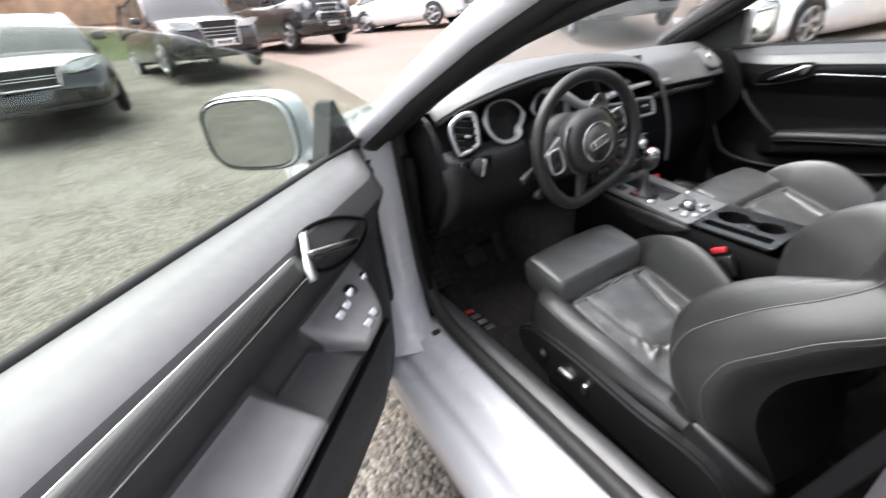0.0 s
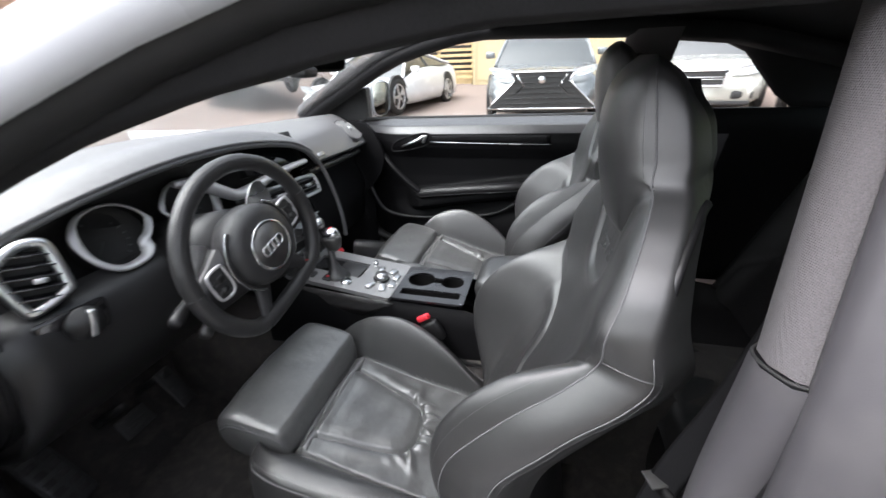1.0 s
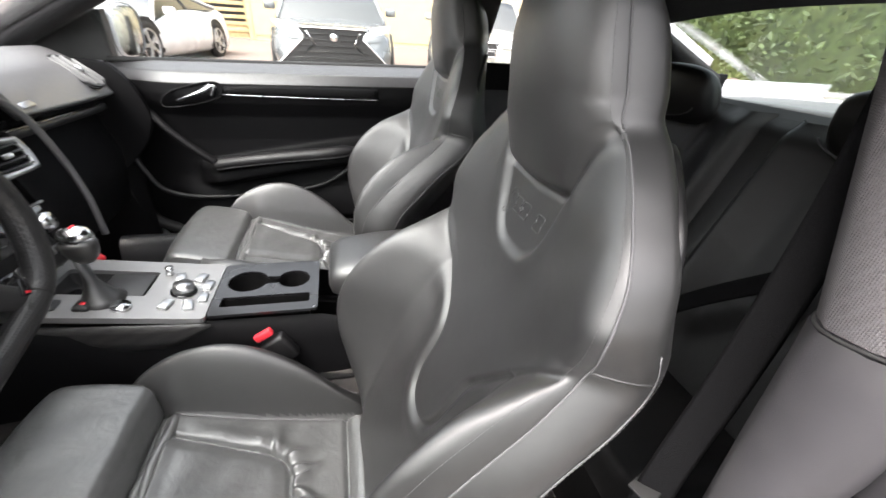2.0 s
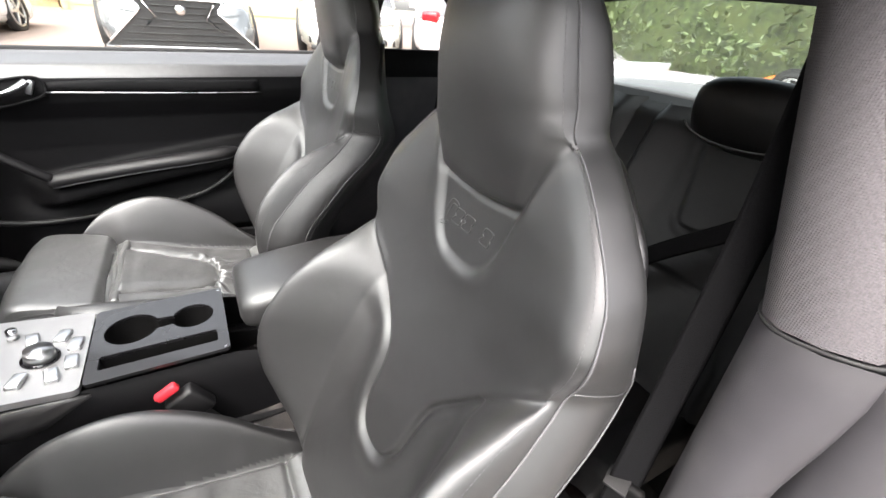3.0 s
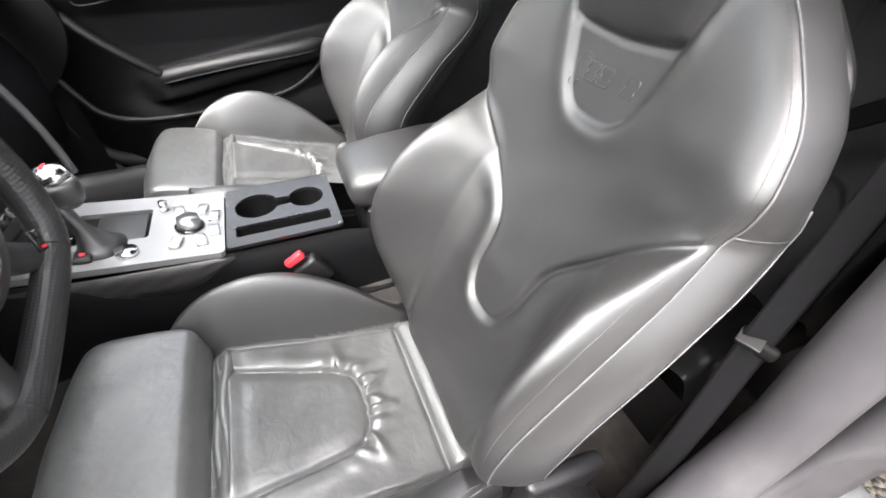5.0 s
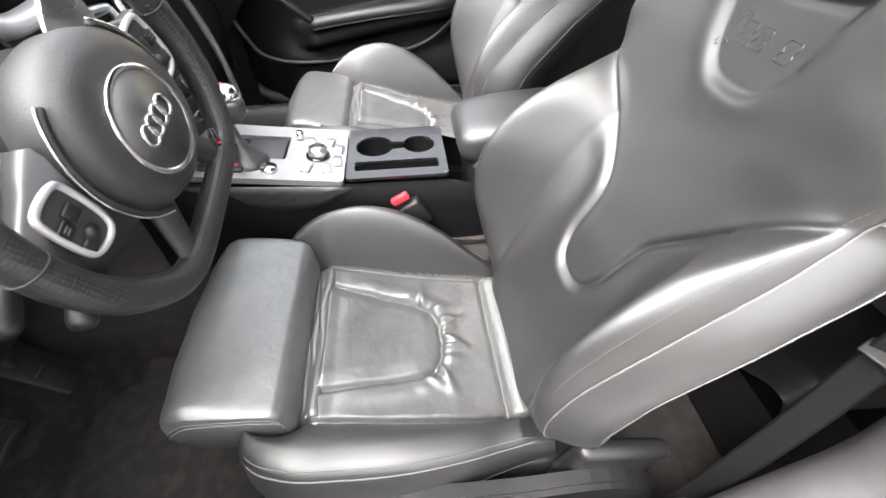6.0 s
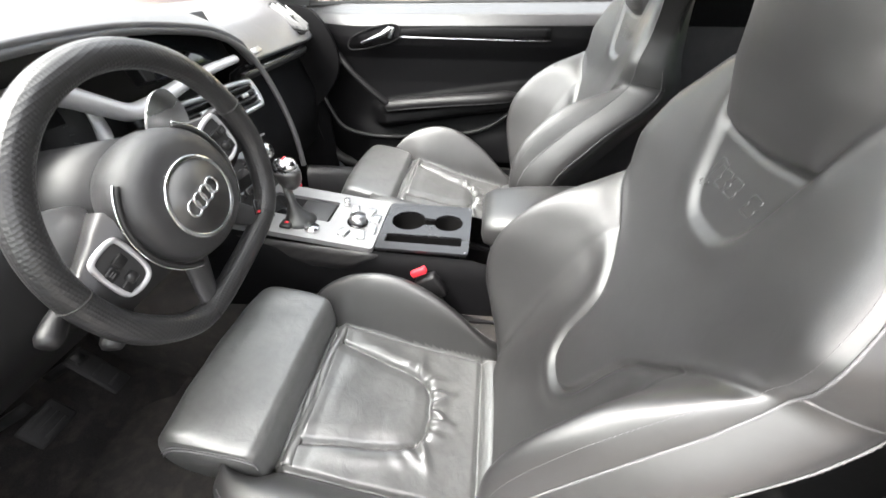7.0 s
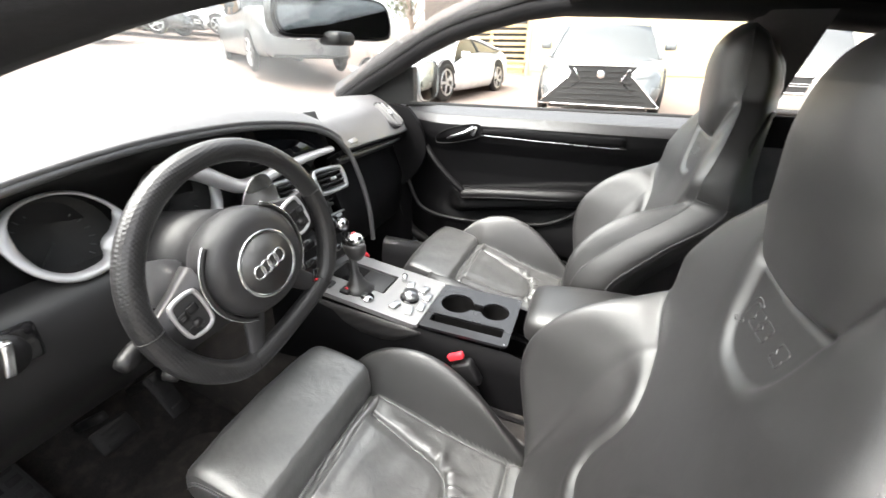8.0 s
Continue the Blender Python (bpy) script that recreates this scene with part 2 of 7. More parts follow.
def tube_points(path, r, seg=10, closed=False, flat=1.0, up=(0, 0, 1)):
    """Rings round a path; flat squeezes the ring along the second axis."""
    path = np.array(path, float)
    n = len(path)
    tan = (np.roll(path, -1, 0) - np.roll(path, 1, 0)) if closed else np.gradient(path, axis=0)
    tan /= np.linalg.norm(tan, axis=1, keepdims=True) + 1e-12
    up = np.array(up, float)
    side = np.cross(tan, up)
    bad = np.linalg.norm(side, axis=1) < 1e-3
    side[bad] = (1, 0, 0)
    side /= np.linalg.norm(side, axis=1, keepdims=True)
    oth = np.cross(side, tan)
    r = np.broadcast_to(np.array(r, float), (n,))
    a = np.linspace(0, 2 * np.pi, seg, endpoint=False)
    return path[:, None] + (np.cos(a)[None, :, None] * side[:, None] + flat * np.sin(a)[None, :, None] * oth[:, None]) * r[:, None, None]


def tube(name, path, r, material, parent=None, seg=10, closed=False, flat=1.0, up=(0, 0, 1), label=""):
    return sheet(name, tube_points(path, r, seg, closed, flat, up), material, parent, label, wrap_u=closed, wrap_v=True, caps=not closed)


def prism(name, outline, depth, m, material, parent=None, bevel=0.0, label=""):
    """A flat outline (x, y) given depth along +z, then placed by the pose m."""
    bm = bmesh.new()
    vs = [bm.verts.new((x, y, 0)) for x, y in outline]
    face = bm.faces.new(vs)
    ext = bmesh.ops.extrude_face_region(bm, geom=[face])
    bmesh.ops.translate(bm, vec=(0, 0, depth), verts=[v for v in ext["geom"] if isinstance(v, bmesh.types.BMVert)])
    if bevel:
        bmesh.ops.recalc_face_normals(bm, faces=bm.faces)
        top = [e for e in bm.edges if all(v.co.z > depth / 2 for v in e.verts)]
        bmesh.ops.bevel(bm, geom=top, offset=bevel, segments=2, affect="EDGES")
    bmesh.ops.transform(bm, matrix=m, verts=bm.verts)
    return part(name, bm, material, parent, label, smooth=False)


def smooth(a, b, x):
    t = np.clip((x - a) / (b - a), 0, 1)
    return t * t * (3 - 2 * t)


def lerp_table(table):
    xs, ys = zip(*table)
    xs, ys = np.array(xs), np.array(ys)

    def f(x):
        i = np.clip(np.searchsorted(xs, x) - 1, 0, len(xs) - 2)
        x = np.clip(x, xs[0], xs[-1])
        h = xs[i + 1] - xs[i]
        t = (x - xs[i]) / h
        d = np.gradient(ys, xs)
        return ((2 * t**3 - 3 * t**2 + 1) * ys[i] + (t**3 - 2 * t**2 + t) * h * d[i] + (-2 * t**3 + 3 * t**2) * ys[i + 1] + (t**3 - t**2) * h * d[i + 1])

    return f


def seam_distance(x, y, line):
    """Distance from points (x, y) to a polyline."""
    best = np.full(np.shape(x), 9.0)
    for (ax, ay), (bx, by) in zip(line[:-1], line[1:]):
        dx, dy = bx - ax, by - ay
        t = np.clip(((x - ax) * dx + (y - ay) * dy) / (dx * dx + dy * dy + 1e-12), 0, 1)
        best = np.minimum(best, np.hypot(x - ax - t * dx, y - ay - t * dy))
    return best


# ---- front seats ----
BACK_Y = lerp_table([(0.36, 0.168), (0.42, 0.143), (0.50, 0.103), (0.57, 0.066), (0.617, 0.043), (0.66, 0.020), (0.72, -0.008), (0.766, -0.026), (0.80, -0.037), (0.853, -0.050), (0.90, -0.061), (0.945, -0.070), (1.02, -0.088), (1.17, -0.092)])
BACK_W = lerp_table([(0.36, 0.172), (0.42, 0.190), (0.45, 0.200), (0.50, 0.213), (0.55, 0.220), (0.60, 0.224), (0.70, 0.223), (0.734, 0.221), (0.78, 0.214), (0.805, 0.209), (0.826, 0.206), (0.85, 0.214), (0.875, 0.218), (0.90, 0.212), (0.923, 0.203), (0.944, 0.188), (0.963, 0.170), (0.983, 0.151), (1.003, 0.129), (1.022, 0.108), (1.04, 0.102), (1.058, 0.099), (1.091, 0.093), (1.124, 0.086), (1.145, 0.077), (1.157, 0.066), (1.165, 0.050)])
# how far forward the crest of the bolsters and the outer piping stand
RIDGE_Y = lerp_table([(0.36, 0.125), (0.42, 0.146), (0.48, 0.162), (0.52, 0.172), (0.57, 0.183), (0.61, 0.186), (0.645, 0.183), (0.68, 0.172), (0.714, 0.150), (0.74, 0.128), (0.785, 0.068), (0.81, 0.030), (0.83, -0.004), (0.845, -0.021), (0.86, -0.026), (0.88, -0.028), (0.90, -0.036), (0.923, -0.046), (0.944, -0.056), (0.963, -0.065), (0.983, -0.074), (1.003, -0.083), (1.022, -0.091), (1.17, -0.092)])
WING_Y = lerp_table([(0.36, 0.172), (0.57, 0.076), (0.66, 0.036), (0.72, 0.012), (0.766, -0.003), (0.80, -0.013), (0.83, -0.020), (0.86, -0.025), (0.88, -0.028), (0.90, -0.036), (0.923, -0.046), (0.944, -0.056), (0.963, -0.065), (0.983, -0.074), (1.003, -0.083), (1.022, -0.091), (1.17, -0.092)])
EDGE_Y = lerp_table([(0.36, 0.095), (0.42, 0.122), (0.45, 0.138), (0.50, 0.157), (0.55, 0.165), (0.60, 0.159), (0.637, 0.145), (0.674, 0.117), (0.705, 0.089), (0.734, 0.061), (0.758, 0.033), (0.78, 0.004), (0.805, -0.022), (0.826, -0.043), (0.85, -0.042), (0.875, -0.041), (0.90, -0.050), (0.923, -0.057), (0.944, -0.064), (0.963, -0.072), (0.983, -0.079), (1.003, -0.086), (1.022, -0.093), (1.058, -0.088), (1.091, -0.084), (1.124, -0.080), (1.145, -0.078), (1.165, -0.082)])
HEAD_Y = lerp_table([(0.92, -0.066), (0.95, -0.056), (1.00, -0.044), (1.05, -0.036), (1.10, -0.035), (1.13, -0.043), (1.15, -0.057), (1.165, -0.076)])
BACK_T = lerp_table([(0.36, 0.12), (0.50, 0.135), (0.74, 0.135), (0.82, 0.118), (0.87, 0.098), (0.95, 0.078), (1.05, 0.072), (1.12, 0.064), (1.165, 0.045)])
# half of the seams, as (distance from the middle, height)
PANEL_SEAM = [tuple(q) for q in spline([(0.0, 0.562), (0.022, 0.565), (0.040, 0.577), (0.054, 0.605), (0.059, 0.645), (0.068, 0.680), (0.098, 0.716), (0.135, 0.760), (0.160, 0.788), (0.186, 0.812), (0.210, 0.828)], 50)]
BOLSTER_SEAM = [tuple(q) for q in spline([(0.133, 0.758), (0.137, 0.72), (0.139, 0.66), (0.138, 0.56), (0.137, 0.44), (0.137, 0.36)], 30)]
V_SEAM = [tuple(q) for q in spline([(0.0, 0.848), (0.026, 0.851), (0.046, 0.866), (0.060, 0.895), (0.074, 0.945)], 24)]
HEAD_SEAM = [tuple(q) for q in spline([(0.0, 0.936), (0.040, 0.939), (0.074, 0.946), (0.083, 0.970), (0.092, 0.995), (0.104, 1.016), (0.120, 1.026), (0.14, 1.03)], 30)]
SEAM_X, SEAM_Z = [p[0] for p in PANEL_SEAM], [p[1] for p in PANEL_SEAM]
HEAD_W = lerp_table([(0.90, 0.102), (0.98, 0.106), (1.022, 0.108), (1.04, 0.102), (1.058, 0.099), (1.091, 0.093), (1.124, 0.086), (1.145, 0.077), (1.157, 0.066), (1.165, 0.050)])


def back_form(x, z):
    """The large form of the backrest's face: how far forward it stands at a sideways place x and a height z."""
    a, W = np.abs(x), BACK_W(z)
    mid, crest, rim = BACK_Y(z), RIDGE_Y(z), EDGE_Y(z)
    # upper body: centre panel and wings
    soft = mid + 0.25 * a * a
    tall = WING_Y(z)
    ar = W - 0.027
    su = np.clip((a - 0.050) / (ar - 0.050), 0, 1) ** 1.5
    t = np.clip((a - ar) / (W - ar), 0, 1)
    roll_off = (1 - np.sqrt(np.clip(1 - t * t * 0.97, 0, 1))) / 0.83
    wing = soft + (tall - soft) * su
    wing = wing + (rim - tall) * roll_off * smooth(0.79, 0.84, z)
    # lower bolsters: a crest, then the roll over to the piping
    start = 0.106 + 0.012 * smooth(0.66, 0.76, z)
    sl = np.clip((a - start) / (ar - start), 0, 1)
    sl = sl ** 1.7 * (1.0 + 0.30 * (1 - sl))
    bol = soft + (crest - soft) * sl + (rim - crest) * roll_off
    # the wings lap over the lower bolsters
    xb = np.interp(z, SEAM_Z, SEAM_X, left=0.0, right=0.3)
    sd = seam_distance(a, z, PANEL_SEAM)
    lower = (a > xb) | (z < 0.562)
    k = np.where(lower, smooth(-0.004, 0.026, sd) ** 0.8, 0.0)
    k = np.where(lower, np.maximum(k, smooth(0.90, 1.0, a / W)), k)
    y = wing * (1 - k) + bol * k
    # head part stands proud of wings and recess
    hz = np.interp(a, [p[0] for p in HEAD_SEAM], [p[1] for p in HEAD_SEAM])
    hw = HEAD_W(z)
    head = rim * smooth(0.99, 1.03, z) + (1 - smooth(0.99, 1.03, z)) * -0.088
    head = head + (HEAD_Y(z) - head) * np.sqrt(np.clip(1 - np.clip(a / hw, 0, 1) ** 2.6, 0, 1))
    up = z - hz
    H = smooth(-0.001, 0.007, up)
    tuck = 0.010 * (1 - np.sqrt(np.clip(1 - np.clip(1 - up / 0.022, 0, 1) ** 2, 0, 1)))
    return y * (1 - H) + (head - tuck * (1 - smooth(0.75, 0.95, a / hw))) * H


def back_detail(x, z):
    """Seams, the recess and slack in the hide, added to the large form."""
    a, W = np.abs(x), BACK_W(z)
    hz = np.interp(a, [p[0] for p in HEAD_SEAM], [p[1] for p in HEAD_SEAM])
    sd = seam_distance(a, z, PANEL_SEAM)
    lower = (a > np.interp(z, SEAM_Z, SEAM_X, left=0.0, right=0.3)) | (z < 0.562)
    y = np.where(lower, 0.0026 * np.exp(-(((sd - 0.015) / 0.012) ** 2)), 0.0012 * (1 - smooth(0.004, 0.026, sd))) * (1 - smooth(0.75, 0.95, a / W))
    # recess with the embossed marks
    vd, inside = seam_distance(a, z, V_SEAM), a < np.interp(z, [p[1] for p in V_SEAM], [p[0] for p in V_SEAM], left=-1, right=0.076)
    vs = np.where(inside, vd, -vd)
    y = y + (0.0012 * np.exp(-(((vs + 0.014) / 0.010) ** 2)) - 0.0060 * smooth(-0.009, 0.006, vs) - 0.003 * np.exp(-((vs / 0.0028) ** 2))) * (1 - smooth(-0.004, 0.006, z - hz))
    # seams are drawn in
    for line, depth, wide in ((PANEL_SEAM, 0.0115, 0.0040), (HEAD_SEAM, 0.008, 0.0042)):
        y = y - depth * np.exp(-((seam_distance(a, z, line) / wide) ** 2)) * (1 - smooth(0.93, 1.0, a / W))
    y = y - 0.0030 * np.exp(-((seam_distance(a, z, BOLSTER_SEAM) / 0.0045) ** 2)) * (z < 0.76)
    return y + 0.0004 * np.sin(x * 55 + z * 71) * np.sin(z * 23 - x * 19) * (1 - smooth(0.85, 1.0, a / W))


def blurred(P, reach, axis, rounds=2):
    """A running mean along one axis of a grid, its ends held."""
    for _ in range(rounds):
        Q = np.pad(P, [(reach, reach) if k == axis else (0, 0) for k in (0, 1)], mode="reflect", reflect_type="odd")
        c = np.cumsum(np.insert(Q, 0, 0, axis=axis), axis=axis)
        n = P.shape[axis]
        P = (np.take(c, range(2 * reach + 1, 2 * reach + 1 + n), axis=axis) - np.take(c, range(n), axis=axis)) / (2 * reach + 1)
    return P


def back_point(x, z):
    return np.stack([x, back_form(x, z) + back_detail(x, z), z], -1)


def stitch_row(name, pts, parent, pitch=0.0052, r=0.00045):
    """A line of separate short stitches along a curve."""
    pts = np.array(pts, float)
    at = np.concatenate([[0], np.cumsum(np.linalg.norm(np.diff(pts, axis=0), axis=1))])
    V, F = [], []
    for d in np.arange(0, at[-1] - pitch, pitch):
        a, b = (np.array([np.interp(q, at, pts[:, k]) for k in range(3)]) for q in (d, d + pitch * 0.62))
        u = (b - a) / (np.linalg.norm(b - a) + 1e-9)
        s1 = np.cross(u, (0.3, 0.5, 0.8))
        s1 /= np.linalg.norm(s1)
        s2 = np.cross(u, s1)
        k = len(V)
        for e, c in ((a, 0.5), ((a + b) / 2, 1.0), (b, 0.5)):
            V += [e + c * r * (s1 * math.cos(w) + s2 * math.sin(w)) for w in (0, 2.09, 4.19)]
        F += [(k + i * 3 + j, k + i * 3 + (j + 1) % 3, k + i * 3 + 3 + (j + 1) % 3, k + i * 3 + 3 + j) for i in range(2) for j in range(3)]
    return raw(name, V, F, PIPING, parent)


def split_grid(P, kinds, names, material, parent, out=(0, 0, 1)):
    """Cuts one n x m grid of points into a mesh for each kind of face; out: roughly where its faces look."""
    n, m, _ = P.shape
    V, F = P.reshape(-1, 3), grid_faces(n, m)
    K = np.array([kinds[i, j] for i in range(n - 1) for j in range(m - 1)])
    vn = np.cross(np.gradient(P, axis=1), np.gradient(P, axis=0)).reshape(-1, 3)
    if (vn @ np.array(out, float)).sum() < 0:
        vn, F = -vn, [f[::-1] for f in F]
    vn = vn / (np.linalg.norm(vn, axis=1, keepdims=True) + 1e-12)
    made = {}
    for k, name in names.items():
        sel = [f for f, q in zip(F, K) if q == k]
        if not sel:
            continue
        used = sorted({i for f in sel for i in f})
        at = {i: j for j, i in enumerate(used)}
        made[k] = raw(name, V[used], [tuple(at[i] for i in f) for f in sel], material, parent)
        made[k].data.normals_split_custom_set_from_vertices([tuple(v) for v in vn[used]])
    return made


def stitch(name, pts, r, parent, material=None):
    return tube(name, pts, r, material or PIPING, parent, seg=6)


def bucket_seat(name, label, group, drop=0.0):
    """drop: how far the thigh support is let down."""
    seat = thing(name, label, "car seat", group)
    # backrest: face, then sides and rear shell
    zs = np.concatenate([np.linspace(0.36, 1.12, 270), np.linspace(1.123, 1.165, 26)])
    us = np.sin(np.linspace(-1, 1, 201) * 1.3) / np.sin(1.3)
    X, Z = us[None] * BACK_W(zs)[:, None], np.repeat(zs[:, None], 201, 1)
    form = blurred(blurred(back_form(X, Z), 6, 1), 3, 0)
    P = np.stack([X, form + blurred(blurred(back_detail(X, Z), 1, 0, 1), 1, 1, 1), Z], -1)
    A = np.abs(X)
    hz = np.interp(A, [p[0] for p in HEAD_SEAM], [p[1] for p in HEAD_SEAM])
    vin = (A < np.interp(Z, [p[1] for p in V_SEAM], [p[0] for p in V_SEAM], left=-1)) & (Z < hz)
    xb = np.interp(Z, SEAM_Z, SEAM_X, left=-1, right=0.5)
    kind = np.where(Z > hz, 0, np.where(vin, 1, np.where(A < xb, 2, np.where(X < 0, 3, 4))))
    face = split_grid(P, kind, {0: "head_restraint", 1: "recessed_panel", 2: "centre_panel", 3: "side_bolster", 4: "side_bolster"}, LEATHER, seat, (0, 1, 0))
    for sgn in (-1, 1):
        e = P[:, 0 if sgn < 0 else -1]
        T, low_part, up = BACK_T(zs), 1 - smooth(0.82, 0.88, zs), smooth(0.84, 0.94, zs)
        rows = []
        for k in np.linspace(0, 1, 13):
            o = e.copy()
            o[:, 1] -= T * k
            turn = max(0.0, k - 0.5) / 0.5
            bulge = 0.019 * math.sin(math.pi * min(k / 0.9, 1.0)) * low_part + 0.006 * math.sin(math.pi * k) * (1 - low_part)
            o[:, 0] += sgn * (bulge - 0.030 * turn ** 1.5 * (1 - up) - up * T * 0.62 * turn ** 1.3)
            o[:, 2] -= 0.030 * k * smooth(1.06, 1.165, zs) + 0.020 * k * low_part
            o[:, 1] += 0.0009 * np.sin(zs * 63 + k * 9) * np.sin(k * math.pi) * low_part
            rows.append(o)
        S = np.array(rows)
        low = int(np.searchsorted(zs, 0.829))
        # upper and lower side leather meet in a seam
        wing = sheet("wing_side", S[:, low:], LEATHER, seat)
        panel = sheet("side_panel", S[:, :low + 1], LEATHER, seat)
        k0, k2 = int(np.searchsorted(zs, 0.43)), int(np.searchsorted(zs, 1.022))
        edge = e + np.array([sgn * 0.0005, 0.0006, 0])
        stitch("piping", edge[k0:k2:2], 0.0013, panel)
        stitch("piping", edge[k2 - 1:-8:2], 0.0012, wing)
        inn = P[:, 8 if sgn < 0 else -9]
        stitch_row("stitching", inn[k0:-10] + np.array([0, 0.0003, 0.0002]), wing)
        rear = S[6]
        stitch("piping", rear[k0:low + 12:3] + np.array([sgn * 0.0008, 0, 0]), 0.0009, panel)
        stitch_row("stitching", S[7][k0:low + 8] + np.array([sgn * 0.0010, 0, 0]), panel)
        stitch("seam", [q for q in S[:8, low + 1]], 0.0012, panel, LEATHER)
        if sgn < 0:
            rim_l = S[-1]
        else:
            rim_r = S[-1]
    B = np.array([rim_l * (1 - k) + rim_r * k + np.array([0, -0.02 * np.sin(np.pi * k), 0]) for k in np.linspace(0, 1, 15)])
    sheet("back_shell", B, TRIM_PLASTIC, seat)
    top = np.array([P[-1], np.concatenate([[rim_l[-1] * (1 - k) + rim_r[-1] * k] for k in np.linspace(0, 1, 201)])])
    sheet("top_cap", top, LEATHER, seat)
    # belt guide bracket behind each shoulder
    for sgn in (-1, 1):
        bar = spline([(sgn * q, y, z) for q, y, z in ((0.168, -0.128, 0.872), (0.190, -0.112, 0.884), (0.197, -0.104, 0.912), (0.186, -0.109, 0.945), (0.155, -0.124, 0.972), (0.122, -0.140, 0.994), (0.100, -0.152, 1.000))], 40)
        tube("belt_guide", bar, 0.0065, TRIM_PLASTIC, seat, seg=8)
    # pressed marks where the model badge is: a bracket and three slanted shapes
    marks = [[(0.052, 0.014), (0.036, 0.014), (0.036, 0.010), (0.046, 0.010), (0.046, -0.013), (0.041, -0.013), (0.041, -0.017), (0.052, -0.017)]]
    for bx, bw in ((0.026, 0.0085), (0.004, 0.0085), (-0.034, 0.0085)):
        marks.append([(bx + dx * bw, dz) for dx, dz in ((1, 0.008), (0.7, 0.010), (-0.7, 0.010), (-1, 0.007), (-1, 0.003), (-0.7, 0), (-1, -0.003), (-1, -0.008), (-0.7, -0.010), (0.7, -0.010), (1, -0.008), (1, -0.004), (0.6, -0.001), (1, 0.002))])
    for ring in marks:
        tube("pressed_mark", [back_point(np.array(a - 0.25 * b), np.array(0.894 + b)) + np.array([0, -0.0002, 0]) for a, b in spline(ring, 4 * len(ring), True)], 0.0013, LEATHER, face[1], seg=5, closed=True)
    # cushion
    ys = np.linspace(0.115, 0.552, 130)
    us = np.sin(np.linspace(-1, 1, 211) * 1.2) / np.sin(1.2)
    wid = lerp_table([(0.10, 0.185), (0.15, 0.192), (0.20, 0.203), (0.25, 0.217), (0.32, 0.230), (0.42, 0.233), (0.49, 0.228), (0.53, 0.212), (0.555, 0.190)])
    U, Y = np.meshgrid(us, ys)
    WC = wid(Y)
    X = U * WC
    A = np.abs(X)
    base = lerp_table([(0.10, 0.372), (0.13, 0.385), (0.16, 0.390), (0.20, 0.396), (0.27, 0.412), (0.36, 0.437), (0.44, 0.464), (0.475, 0.470), (0.50, 0.440), (0.56, 0.40)])(Y)
    crest = lerp_table([(0.10, 0.385), (0.14, 0.402), (0.175, 0.432), (0.25, 0.502), (0.317, 0.545), (0.36, 0.562), (0.395, 0.568), (0.44, 0.564), (0.48, 0.551), (0.52, 0.528), (0.556, 0.492)])(Y)
    rim = lerp_table([(0.10, 0.392), (0.15, 0.402), (0.20, 0.416), (0.25, 0.440), (0.32, 0.463), (0.42, 0.478), (0.49, 0.489), (0.556, 0.480)])(Y)
    # the bolster by the sill is sat flat, the other stands tall
    crest = np.where(X < 0, np.minimum(crest, rim + 0.020), crest)
    ac = WC - 0.034
    s = np.clip((A - 0.146) / np.maximum(ac - 0.146, 0.012), 0, 1)
    z = base + (crest - base) * np.sin(s * np.pi / 2) ** 1.25
    t = np.clip((A - ac) / (WC - ac), 0, 1)
    z = z + (rim - crest) * (1 - np.sqrt(np.clip(1 - t * t * 0.97, 0, 1))) / 0.83
    z = z - 0.012 * np.exp(-(((A - 0.150) / 0.006) ** 2)) * (Y < 0.49)
    u_seam = [(0.106, 0.470), (0.101, 0.450), (0.081, 0.345), (0.074, 0.310), (0.060, 0.284), (0.036, 0.273), (0.0, 0.270)]
    ud = seam_distance(A, Y, u_seam)
    inside = (Y > 0.270) & (A < np.interp(Y, [0.270, 0.284, 0.310, 0.345, 0.450], [0.036, 0.060, 0.074, 0.081, 0.101])) & (Y < 0.462)
    z = z + np.where(inside, 0.007 * smooth(0.0, 0.03, ud), 0.007 * np.exp(-(((ud - 0.018) / 0.014) ** 2)) * (A < 0.14) * (1 - smooth(0.36, 0.45, Y)))
    z = z - 0.010 * np.exp(-((ud / 0.0040) ** 2))
    # gathers of stretched hide round the end of the insert
    ang = np.arctan2(X, 0.335 - Y)
    pucker = np.exp(-(((ud - 0.014) / 0.028) ** 2)) * ~inside * np.exp(-((ang / 1.6) ** 4)) * (Y < 0.41) * (A < 0.142)
    fold = np.zeros_like(ang)
    for c, w, h, slant in ((-1.35, 0.16, 0.004, 6), (-1.10, 0.10, 0.006, 5), (-0.80, 0.07, 0.008, -3), (-0.52, 0.10, 0.006, 5), (-0.24, 0.06, 0.008, 3), (0.02, 0.09, 0.006, -5), (0.25, 0.06, 0.008, 4), (0.52, 0.07, 0.007, -3), (0.80, 0.10, 0.007, -4), (1.12, 0.08, 0.006, 4), (1.45, 0.12, 0.004, -4)):
        fold = fold + h * np.exp(-(((ang - c - slant * (ud - 0.01)) / w) ** 2))
    z = z + pucker * (1.6 * fold - 0.005)
    z = z + 0.0013 * np.sin(Y * 95 + X * 30) * np.exp(-(((A - 0.125) / 0.02) ** 2)) * smooth(0.18, 0.24, Y) * (1 - smooth(0.40, 0.46, Y))
